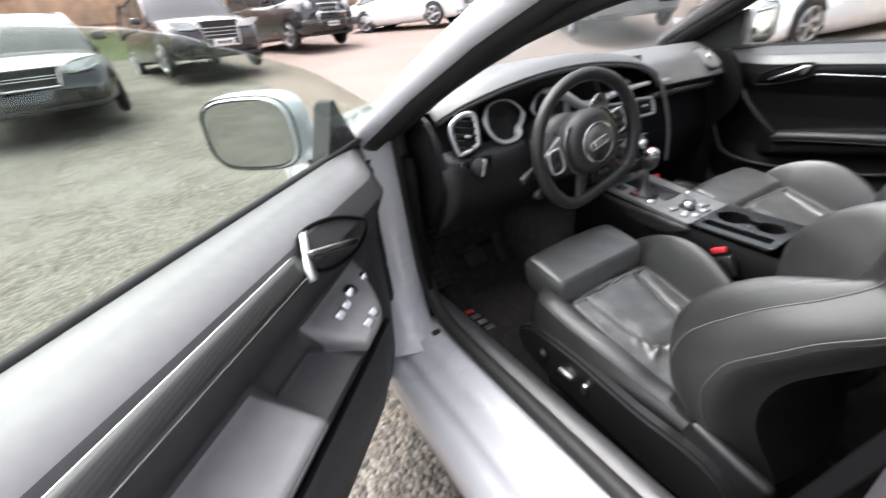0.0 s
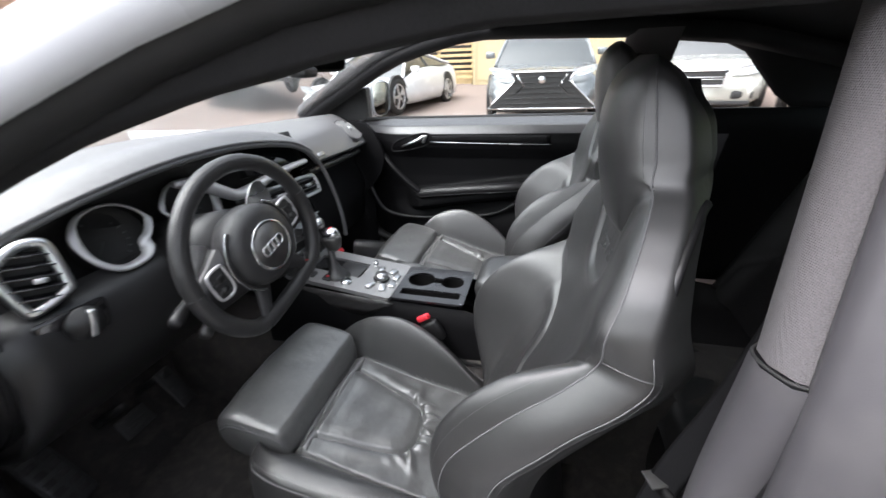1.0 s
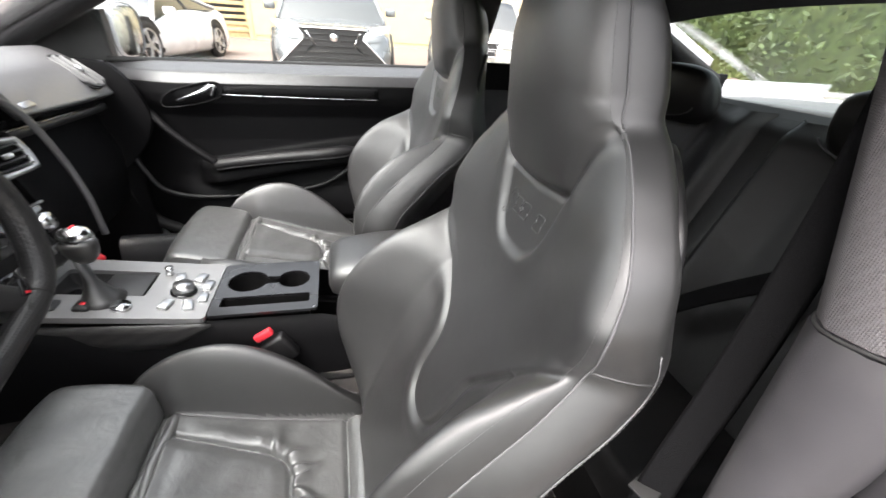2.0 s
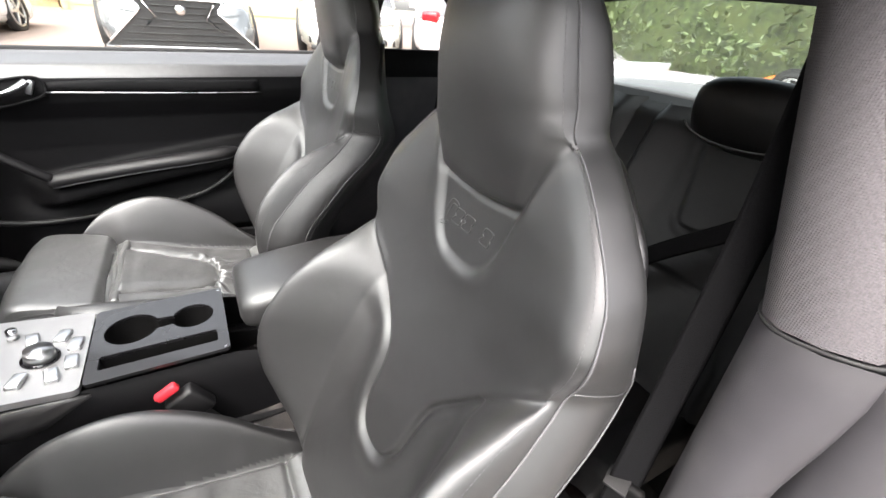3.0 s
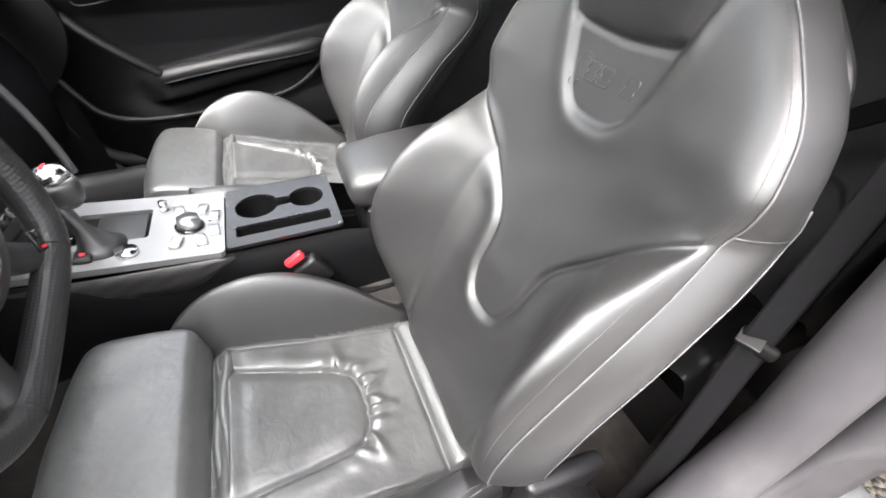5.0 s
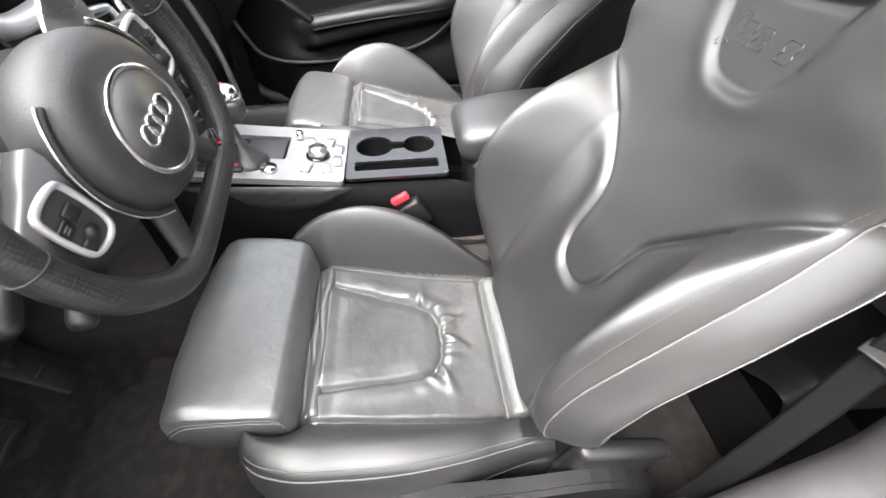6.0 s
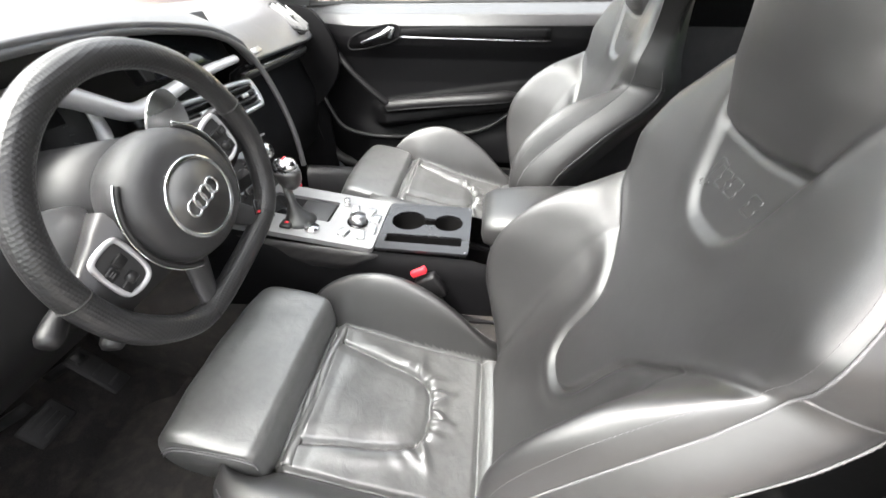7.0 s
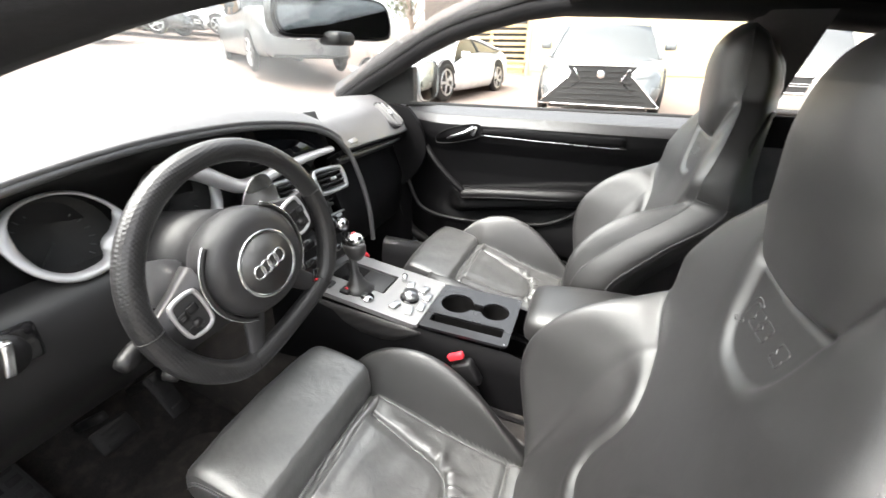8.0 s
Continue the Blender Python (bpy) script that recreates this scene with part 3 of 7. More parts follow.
    # sat-in creases
    z = z + 0.0012 * np.sin(X * 60 + Y * 34) * np.sin(Y * 57 - X * 21 + 1.3) * (A < 0.14) * smooth(0.15, 0.2, Y)
    # cross seam at the rear roll
    z = z - 0.009 * np.exp(-(((Y - 0.178) / 0.005) ** 2)) * (A < 0.15) + 0.012 * np.exp(-(((Y - 0.152) / 0.016) ** 2)) * (A < 0.148)
    C = np.stack([X, Y, z], -1)
    kind = np.where(A > 0.150, np.where(X < 0, 1, 2), np.where(inside, 3, 0))
    got = split_grid(C, kind, {0: "seat_cushion", 1: "cushion_bolster", 2: "cushion_bolster", 3: "cushion_insert"}, LEATHER, seat)
    got[0].data.materials[0] = got[3].data.materials[0] = LEATHER_LIT
    for sgn in (-1, 1):
        e = C[:, 0 if sgn < 0 else -1]
        rows = []
        for k in np.linspace(0, 1, 8):
            o = e.copy()
            o[:, 2] = e[:, 2] * (1 - k) + 0.345 * k
            o[:, 0] += sgn * 0.014 * np.sin(np.pi * k)
            rows.append(o)
        flank = sheet("cushion_side", np.array(rows), LEATHER, seat)
        for col, rad in ((1, 0.0014), (8, 0.0008)):
            line = C[:, col if sgn < 0 else -1 - col]
            stitch("piping", line[10:-2:2] + np.array([0, 0, 0.0006]), rad, flank)
        stitch("seam", rows[4][4:-4:2] + np.array([sgn * 0.001, 0, 0]), 0.0010, flank, LEATHER)
        f0 = C[-1, (A[-1] > 0.140) & (np.sign(us) == sgn)]
        F = np.array([f0 * [1, 1, 1 - k] + np.array([0, 0.014 * np.sin(np.pi * k), 0.345 * k]) for k in np.linspace(0, 1, 7)])
        sheet("bolster_front", F, LEATHER, seat)
        # moulded base trim
        prof = spline([(0.055, 0.405), (0.20, 0.412), (0.36, 0.432), (0.50, 0.430), (0.555, 0.395), (0.545, 0.345), (0.47, 0.312), (0.30, 0.290), (0.10, 0.270), (0.00, 0.262), (-0.05, 0.285), (-0.02, 0.35)], 48, True)
        m = Matrix(((0, 0, sgn, sgn * 0.236), (1, 0, 0, 0), (0, 1, 0, 0), (0, 0, 0, 1)))
        prism("base_trim", [tuple(q) for q in prof], 0.026, m, TRIM_PLASTIC, seat, bevel=0.008)
        box("recliner_cover", (0.030, 0.15, 0.13), (sgn * 0.222, 0.045, 0.375), TRIM_PLASTIC, seat, bevel=0.014, rot=(14, 0, 0), seg=3)
        box("seat_rail", (0.035, 0.52, 0.075), (sgn * 0.17, 0.25, 0.215), RUBBER, seat, bevel=0.006)
    box("under_frame", (0.44, 0.42, 0.11), (0, 0.27, 0.31), TRIM_PLASTIC, seat, bevel=0.02)
    # thigh support with rounded lip
    y0, y1 = 0.492, 0.648
    prof = spline([(y0, 0.455), (y0 - 0.002, 0.508), (y0 + 0.005, 0.530), (y0 + 0.02, 0.537), (0.56, 0.548), (0.605, 0.555), (0.630, 0.549), (y1, 0.524), (y1 - 0.002, 0.485), (y1 - 0.03, 0.455), (0.56, 0.445)], 50, True)
    xs2 = np.concatenate([[-0.163, -0.1625, -0.159, -0.153], np.linspace(-0.145, 0.145, 13), [0.153, 0.159, 0.1625, 0.163]])
    cy, cz = 0.57, 0.495
    sec = []
    for x in xs2:
        k = 1 - 0.10 * np.clip((abs(x) - 0.145) / 0.018, 0, 1) ** 3
        bulge = -0.012 * (x / 0.16) ** 2 + 0.008
        sec.append(np.stack([np.full(50, x), cy + (prof[:, 0] - cy) * k + bulge * (prof[:, 0] > 0.6), cz + (prof[:, 1] - cz) * k + 0.0012 * np.sin(x * 70 + prof[:, 0] * 40)], -1))
    thigh = sheet("thigh_support", np.array(sec) - np.array([0, 0, drop]), LEATHER_LIT, seat, wrap_v=True, caps=True)
    for sgn in (-1, 1):
        for dz, rad in ((0.0, 0.0014), (0.008, 0.0008)):
            q = [(sgn * 0.1638, y0 + 0.004, 0.492 + dz), (sgn * 0.1638, y0 + 0.01, 0.512 + dz), (sgn * 0.1638, 0.56, 0.524 + dz), (sgn * 0.1638, 0.61, 0.526 + dz), (sgn * 0.1638, y1 - 0.010, 0.505 + dz)]
            stitch("piping", spline(q, 24) - np.array([0, 0, drop]), rad, thigh)
    # folded hide in the gap behind the thigh support
    for i in range(3):
        yy = 0.466 + i * 0.010
        w = 0.142
        path = [(x, yy + 0.003 * math.sin(x * 40 + i * 2), 0.468 - 0.005 * i + 0.004 * math.sin(x * 25 + i)) for x in np.linspace(-w, w, 30)]
        tube("pleat", path, 0.0085, LEATHER_LIT, seat, seg=8)
    return seat


driver_seat = bucket_seat("driver_seat", "black leather sports seat with winged bolsters and pale piping", "front seats")
driver_seat.location = (-0.347, 0.0, 0.0)
# power seat switches on the outer base trim
for yy, sz in ((0.375, (0.012, 0.045, 0.014)), (0.315, (0.012, 0.014, 0.030))):
    box("seat_switch", sz, (-0.266, yy, 0.370), SATIN, driver_seat, bevel=0.003, label="satin seat adjuster switch")
cyl("lumbar_knob", 0.016, 0.014, 0.012, (-0.265, 0.455, 0.375), TRIM_PLASTIC, driver_seat, rot=(0, 90, 0), bevel=0.003)
passenger_seat = bucket_seat("passenger_seat", "black leather sports seat beside the centre armrest", "front seats", 0.045)
passenger_seat.matrix_world = pose(0.368, -0.030, 0.042, 1.5)


# ---- the coupe's body ----
coupe = thing("coupe_body", "white two-door coupe body with its driver's door opening empty", "car body")


def strip(name, path, prof, material, parent, label=""):
    """Sweeps a profile, given as (outward x, up z) offsets, along a path of points."""
    P = np.array([[(p[0] + q[0], p[1], p[2] + q[1]) for q in prof] for p in path])
    return sheet(name, P, material, parent, label, wrap_v=True, caps=True)


def rail(y):
    """Half width and height of the door opening's upper edge."""
    x = np.interp(y, [-1.25, -0.9, -0.5, -0.2, 0.1, 0.26, 0.36, 0.50, 0.68, 0.87], [0.66, 0.615, 0.595, 0.592, 0.60, 0.615, 0.645, 0.695, 0.745, 0.80])
    z = np.interp(y, [-1.25, -0.9, -0.5, -0.2, 0.1, 0.26, 0.36, 0.50, 0.68, 0.87], [0.98, 1.125, 1.225, 1.255, 1.250, 1.225, 1.19, 1.125, 1.03, 0.915])
    return x, z


def far_rail(y):
    """The same edge on the passenger's side, where the pillar leans further forward."""
    x = np.interp(y, [0.26, 0.36, 0.50, 0.68, 0.87, 1.12], [0.615, 0.64, 0.68, 0.72, 0.765, 0.81])
    z = np.interp(y, [-0.2, 0.1, 0.26, 0.36, 0.50, 0.62, 0.72, 0.81, 1.0, 1.12], [1.255, 1.266, 1.270, 1.262, 1.233, 1.201, 1.160, 1.115, 1.020, 0.955])
    return (x, z) if y > 0.26 else (rail(y)[0], z if y > -0.2 else rail(y)[1])


rail_y = np.concatenate([np.linspace(0.90, 0.26, 22), np.linspace(0.22, -1.25, 34)])
far_y = np.concatenate([np.linspace(1.12, 0.26, 26), np.linspace(0.22, -1.25, 34)])
for sgn in (-1, 1):
    pts = [(sgn * rail(y)[0], y, rail(y)[1]) for y in rail_y] if sgn < 0 else [(far_rail(y)[0], y, far_rail(y)[1]) for y in far_y]
    s = sgn
    strip("roof_rail", pts, [(s * 0.0, 0.0), (s * 0.045, -0.012), (s * 0.062, 0.010), (s * 0.050, 0.045), (s * 0.0, 0.075), (s * -0.03, 0.07), (s * -0.02, 0.03)], WHITE_PAINT, coupe)
    strip("door_seal", pts, [(s * 0.006, -0.030), (s * 0.030, -0.024), (s * 0.042, -0.008), (s * 0.040, 0.006), (s * 0.004, 0.010), (s * -0.012, -0.004), (s * -0.010, -0.022)], RUBBER, coupe)
    inner = [(p[0] - s * 0.045, p[1], p[2] - 0.012) for p in pts]
    rows = []
    for x, y, z in inner:
        drop = np.interp(y, [0.28, 0.45, 0.60, 0.72], [0.024, 0.0, -0.016, -0.022]) if s < 0 else 0.0
        rows.append([(x + s * a, y, z + b) for a, b in ((0.045, -0.020 - drop), (0.048, 0.010), (0.0, 0.035), (-0.040, 0.030), (-0.050, 0.006 - drop * 0.7), (-0.030, -0.014 - drop), (0.01, -0.024 - drop))])
    sheet("pillar_trim", np.array(rows), DARK_FABRIC, coupe, wrap_v=True, caps=True)
    if s > 0:
        strip("pillar_cover", inner[:26], [(0.050, 0.022), (0.048, 0.060), (-0.010, 0.082), (-0.046, 0.070), (-0.058, 0.040), (-0.050, 0.020)], PILLAR_FABRIC, coupe, "grey cloth-faced windscreen pillar cover")
    if s > 0:
        strip("pillar_seal", pts[:24], [(s * -0.040, 0.072), (s * 0.004, 0.082), (s * 0.004, 0.077), (s * -0.031, 0.071), (s * -0.021, 0.024), (s * -0.030, 0.024)], RUBBER, coupe)
# roof skin and headliner
ry = np.linspace(0.24, -0.92, 26)
R = np.array([[(rail(y)[0] * u, y, rail(y)[1] + 0.065 + 0.05 * (1 - u * u)) for u in np.linspace(-1, 1, 25)] for y in ry])
slab("roof_panel", R, -0.006, WHITE_PAINT, coupe)
headliner = tagged(sheet("ceiling", R * [0.985, 1, 1] + [0, 0, -0.045], DARK_FABRIC), "charcoal fabric headliner under the roof", "headliner", kind="structure")
headliner.name = "headliner"
box("roof_console", (0.20, 0.16, 0.03), (0, 0.32, 1.262), TRIM_PLASTIC, coupe, bevel=0.01, rot=(-12, 0, 0))
# windscreen from its base to the roof's front edge
W = []
for k in np.linspace(0, 1, 16):
    y0 = 0.90 + (0.24 - 0.90) * k
    hw = rail(y0)[0] - 0.03
    row = []
    for u in np.linspace(-1, 1, 21):
        lean = 0.22 * (1 - k) * smooth(-0.5, 1, u)
        zr = rail(y0)[1] if u < 0 else rail(y0)[1] * (1 - u) + u * far_rail(y0 + 0.22 * (1 - k))[1]
        row.append((hw * u, y0 + max(0.36 * (1 - u * u) * (1 - k), lean) + 0.03 * (1 - u * u) * k, zr + 0.02 + 0.055 * k * (1 - u * u)))
    W.append(row)
ws = slab("windscreen", np.array(W), 0.005, CLEAR, coupe, "clear windscreen glass")
ws.visible_shadow = False
# bonnet and wings
H = []
for k in np.linspace(0, 1, 18):
    y = 0.93 + 1.35 * k
    row = []
    for u in np.linspace(-1, 1, 33):
        z = 0.955 - 0.20 * k ** 1.6 - 0.13 * abs(u) ** 5 - 0.02 * u * u + 0.010 * np.exp(-(((abs(u) - 0.62) / 0.05) ** 2))
        row.append((0.88 * u * (1 - 0.06 * k * k), y + 0.33 * (1 - u * u) * (1 - k), z - 0.03 * (k < 0.02)))
    H.append(row)
slab("bonnet", np.array(H), -0.004, WHITE_PAINT, coupe)
for sgn in (-1, 1):
    # wing side and hinge pillar, down to the sill
    fw = []
    for z in np.linspace(0.17, 0.90, 16):
        row = []
        for y in np.linspace(0.90, 2.2, 14):
            row.append((sgn * (0.925 - 0.10 * smooth(0.55, 0.9, z) + 0.012 * np.sin(z * 8) - 0.06 * ((y - 0.9) / 1.3) ** 2), y, z))
        fw.append(row)
    slab("front_wing", np.array(fw), 0.01 * sgn, WHITE_PAINT, coupe)
    hp = []
    for z, y, x in [(0.325, 0.70, 0.86), (0.345, 0.78, 0.85), (0.40, 0.835, 0.835), (0.55, 0.875, 0.82), (0.70, 0.890, 0.815), (0.85, 0.893, 0.81), (0.93, 0.89, 0.80)]:
        hp.append([(sgn * (x + 0.085), y + 0.07, z), (sgn * (x + 0.05), y + 0.035, z), (sgn * x, y + 0.012, z), (sgn * (x - 0.035), y, z), (sgn * (x - 0.075), y + 0.005, z), (sgn * (x - 0.10), y + 0.05, z)])
    slab("hinge_pillar", np.array(hp), 0.01, WHITE_PAINT, coupe)
    ds = spline([(sgn * 0.745, -0.16, 0.372), (sgn * 0.745, 0.30, 0.372), (sgn * 0.745, 0.62, 0.375), (sgn * 0.743, 0.76, 0.40), (sgn * 0.738, 0.83, 0.47), (sgn * 0.735, 0.862, 0.62), (sgn * 0.735, 0.875, 0.80), (sgn * 0.74, 0.875, 0.93)], 50)
    tube("door_seal", ds, 0.020, RUBBER, coupe, seg=10)
    # sill: painted shoulder, aluminium tread plate, inner plastic cover
    ys = np.linspace(-0.42, 0.80, 30)
    painted = [(-0.90, 0.16), (-0.935, 0.20), (-0.940, 0.250), (-0.926, 0.282), (-0.902, 0.291), (-0.880, 0.293), (-0.874, 0.310), (-0.864, 0.317), (-0.838, 0.320), (-0.830, 0.333), (-0.80, 0.336), (-0.77, 0.338), (-0.74, 0.345)]
    S = np.array([[(-sgn * x, y, z) for x, z in painted] for y in ys])
    slab("sill_panel", S, 0.01 * -sgn, WHITE_PAINT, coupe)
    cover = [(-0.745, 0.345), (-0.735, 0.375), (-0.715, 0.388), (-0.690, 0.385), (-0.672, 0.365), (-0.660, 0.31), (-0.655, 0.16)]
    S = np.array([[(-sgn * x, y, z) for x, z in cover] for y in np.linspace(-0.40, 0.92, 30)])
    sheet("sill_cover", S, VINYL, coupe)
plate = box("tread_plate", (0.052, 0.98, 0.006), (-0.795, 0.28, 0.3385), SATIN, coupe, bevel=0.002, label="brushed aluminium sill tread plate", rot=(0, -3, -2))
box("badge_bar", (0.010, 0.018, 0.002), (-0.793, 0.20, 0.3425), RED_PLASTIC, coupe, bevel=0.0006, label="small red badge mark")
box("plate_end", (0.03, 0.022, 0.010), (-0.775, 0.735, 0.345), RUBBER, coupe, bevel=0.003)
# notices and a cap on the driver's door jamb
YELLOW = mat("label_yellow", (0.75, 0.50, 0.03), 0.5, vary=0.05)
PAPER = mat("label_white", (0.78, 0.77, 0.74), 0.5, vary=0.03)
notice = box("jamb_label", (0.052, 0.0015, 0.085), (-0.758, -0.152, 0.535), PAPER, coupe, bevel=0, rot=(-14, 0, 8), label="white notice with yellow bars")
for i, (dz, c) in enumerate(((0.034, YELLOW), (0.010, RED_PLASTIC), (-0.022, YELLOW))):
    box("notice_bar", (0.046, 0.001, 0.007), (-0.758, -0.1495 - 0.10 * dz, 0.535 + dz), c, notice, bevel=0, rot=(-14, 0, 8))
cap_ = cyl("jamb_cap", 0.030, 0.027, 0.008, (-0.772, -0.188, 0.660), SILVER_PLATE, coupe, rot=(88, 0, 8), bevel=0.003, seg=28)
box("cap_slot", (0.014, 0.004, 0.040), (-0.772, -0.182, 0.660), PAPER, cap_, bevel=0.002, rot=(0, 35, 8))
# floor, tunnel, firewall
floor = box("floor", (1.36, 2.3, 0.03), (0, 0.0, 0.135), CARPET, bevel=0.0, label="black car floor carpet with dust and crumbs")
tagged(floor, category="carpet", kind="structure")
T = []
for y in np.linspace(-0.62, 1.2, 12):
    T.append([(x, y, z) for x, z in [(-0.155, 0.14), (-0.15, 0.30), (-0.125, 0.40), (-0.08, 0.42), (0.08, 0.42), (0.125, 0.40), (0.15, 0.30), (0.155, 0.14)]])
sheet("tunnel", np.array(T), CARPET, coupe)
fwall = [[(x, y, z) for y, z in [(0.98, 0.15), (1.16, 0.20), (1.28, 0.36), (1.32, 0.60), (1.30, 0.86)]] for x in np.linspace(-0.74, 0.74, 6)]
slab("firewall", np.array(fwall), 0.02, CARPET, coupe)
for sgn in (-1, 1):
    kick = [[(sgn * (0.735 - 0.03 * (y - 0.75)), y, z) for z in np.linspace(0.15, 0.86, 8)] for y in np.linspace(0.80, 1.32, 8)]
    slab("kick_panel", np.array(kick), 0.015, LINING, coupe)

# B-pillars: woven upper trim, moulded lower trim, outer flange
for sgn in (-1, 1):
    zt = np.linspace(0.925, 1.24, 16)
    up, prof = [], [(0.075, -0.015), (0.070, 0.004), (0.045, 0.012), (0.018, 0.008), (0.0, -0.010), (-0.010, -0.05), (-0.012, -0.13)]
    for z in zt:
        k = (z - 0.925) / 0.27
        xi, yf = 0.610 - 0.092 * k, -0.158 - 0.040 * k
        up.append([(sgn * (xi + a), yf + b, z + 0.014 * (a / 0.075) * (1 - k)) for a, b in prof])
    sheet("pillar_upper_trim", np.array(up), PILLAR_FABRIC, coupe, "woven grey pillar trim")
    lo = []
    for z in np.linspace(0.36, 0.923, 18):
        k = (0.925 - z) / 0.57
        xi = 0.610 + 0.026 * k ** 0.8 + 0.012 * k * k
        yf = -0.156 + 0.02 * np.sin(np.pi * k) + 0.14 * smooth(0.55, 1.0, k)
        lo.append([(sgn * (xi + a * (1 - 0.24 * smooth(0.0, 0.3, k))), yf + b, z + 0.014 * (a / 0.075) * (1 - k)) for a, b in [(0.082, -0.012), (0.076, 0.008), (0.048, 0.016), (0.018, 0.011), (-0.002, -0.010), (-0.012, -0.05), (-0.014, -0.16), (-0.014, -0.40)]])
    sheet("pillar_lower_trim", np.array(lo), PILLAR_PLASTIC, coupe, "scuffed grey moulded pillar trim")
    ring = [(sgn * (0.610 + a), -0.158 + b + 0.001, 0.924 + 0.014 * (a / 0.075)) for a, b in [(0.078, -0.016), (0.072, 0.006), (0.045, 0.014), (0.018, 0.010), (0.0, -0.010), (-0.010, -0.05), (-0.012, -0.13)]]
    tube("pillar_joint", spline(ring, 24), 0.0016, RUBBER, coupe, seg=6)
    fl = []
    for z in np.linspace(0.32, 1.24, 20):
        k = (z - 0.925) / 0.27
        xi = (0.610 - 0.085 * k + 0.078) if z > 0.925 else 0.688 + 0.012 * (0.925 - z)
        broad = 1 - 0.62 * smooth(0.72, 0.60, z)
        fl.append([(sgn * (xi + a * (broad if a > 0.02 else 1)), -0.175 - 0.04 * max(k, 0) + b + 0.12 * smooth(0.62, 0.34, z), z) for a, b in [(-0.012, 0.0), (0.000, 0.018), (0.014, 0.024), (0.030, 0.020), (0.042, 0.004), (0.055, -0.004), (0.080, -0.010), (0.105, -0.030), (0.112, -0.07)]])
    sheet("pillar_seal", np.array(fl), PILLAR_PLASTIC, coupe)
    jam = []
    for z in np.linspace(0.30, 0.70, 10):
        xi = 0.752 + 0.03 * ((0.70 - z) / 0.4)
        jam.append([(sgn * (xi + a), -0.175 + b + 0.12 * smooth(0.62, 0.34, z), z) for a, b in [(0.0, 0.0), (0.045, -0.030), (0.100, -0.070), (0.125, -0.14)]])
    sheet("pillar_jamb", np.array(jam), WHITE_PAINT, coupe)
    # rear quarter: inner trim, outer skin, glass
    q = []
    for z in np.linspace(0.34, 1.004, 10):
        q.append([(sgn * (0.64 + 0.03 * np.sin(z * 4) - 0.02 * smooth(0.8, 1, z)), y, z) for y in np.linspace(-0.30, -1.30, 14)])
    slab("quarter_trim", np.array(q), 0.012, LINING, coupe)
    q = []
    for z in np.linspace(0.18, 0.965, 12):
        q.append([(sgn * (0.925 - 0.09 * smooth(0.6, 0.97, z)), y, z) for y in np.linspace(-0.34, -2.2, 16)])
    slab("rear_wing", np.array(q), 0.01, WHITE_PAINT, coupe)
    sh = [[(sgn * x, y, 0.975 - 0.01 * (x - 0.6)) for x in (0.62, 0.72, 0.84)] for y in np.linspace(-0.30, -1.3, 8)]
    slab("quarter_shelf", np.array(sh), 0.012, VINYL, coupe)
    # quarter window ends in a dark fixed corner
    g = []
    for k in np.linspace(0, 1, 10):
        y = -0.33 - 0.42 * k
        top = rail(y)[1] - 0.03
        bot = 0.985
        sharp = smooth(0.45, 1.0, k)
        g.append([(sgn * (0.655 + (rail(y)[0] - 0.63) * t), y, bot + (top - bot) * t * (1 - 0.93 * sharp)) for t in np.linspace(0, 1, 6)])
    gl = sheet("quarter_glass", np.array(g), CLEAR, coupe, "fixed quarter window glass")
    gl.visible_shadow = False
    c = []
    for k in np.linspace(0, 1, 14):
        y = -0.50 - 0.75 * k
        top = rail(y)[1] - 0.02
        low = 0.985 + (rail(y)[1] - 0.03 - 0.985) * (1 - 0.93 * smooth(0.45, 1.0, min((-y - 0.33) / 0.42, 1.0)))
        c.append([(sgn * (0.640 + (rail(y)[0] - 0.66) * 0.9 * t), y, low + (max(top, low + 0.004) - low) * t) for t in np.linspace(0, 1, 6)])
    slab("rear_pillar_trim", np.array(c), 0.02, DARK_FABRIC, coupe)
# parcel shelf, rear window, boot lid
slab("parcel_shelf", np.array([[(x, y, 0.955 - 0.03 * (x / 0.6) ** 2) for x in np.linspace(-0.62, 0.62, 12)] for y in np.linspace(-1.06, -1.52, 6)]), 0.02, VINYL, coupe)
rw = []
for k in np.linspace(0, 1, 10):
    y = -0.92 - 0.62 * k
    rw.append([(u * (0.56 + 0.04 * k), y, rail(-0.92)[1] + 0.055 - 0.215 * k - 0.01 * k * k + 0.05 * (1 - u * u) * (1 - 0.6 * k)) for u in np.linspace(-1, 1, 15)])
g = slab("rear_window", np.array(rw), 0.005, TINTED, coupe, "sloping rear window glass")
g.visible_shadow = False
slab("boot_lid", np.array([[(u * 0.80, y, 0.915 - 0.03 * u * u + 0.02 * ((-y - 1.5) / 0.6)) for u in np.linspace(-1, 1, 15)] for y in np.linspace(-1.54, -2.15, 8)]), 0.01, WHITE_PAINT, coupe)
slab("tail_panel", np.array([[(u * 0.80, -2.15 - 0.02 * k, 0.935 - 0.76 * k - 0.03 * u * u) for u in np.linspace(-1, 1, 11)] for k in np.linspace(0, 1, 5)]), 0.01, WHITE_PAINT, coupe)
slab("nose_panel", np.array([[(u * 0.80, 2.28 + 0.12 * (1 - u * u), 0.74 - 0.58 * k) for u in np.linspace(-1, 1, 11)] for k in np.linspace(0, 1, 5)]), 0.01, WHITE_PAINT, coupe)


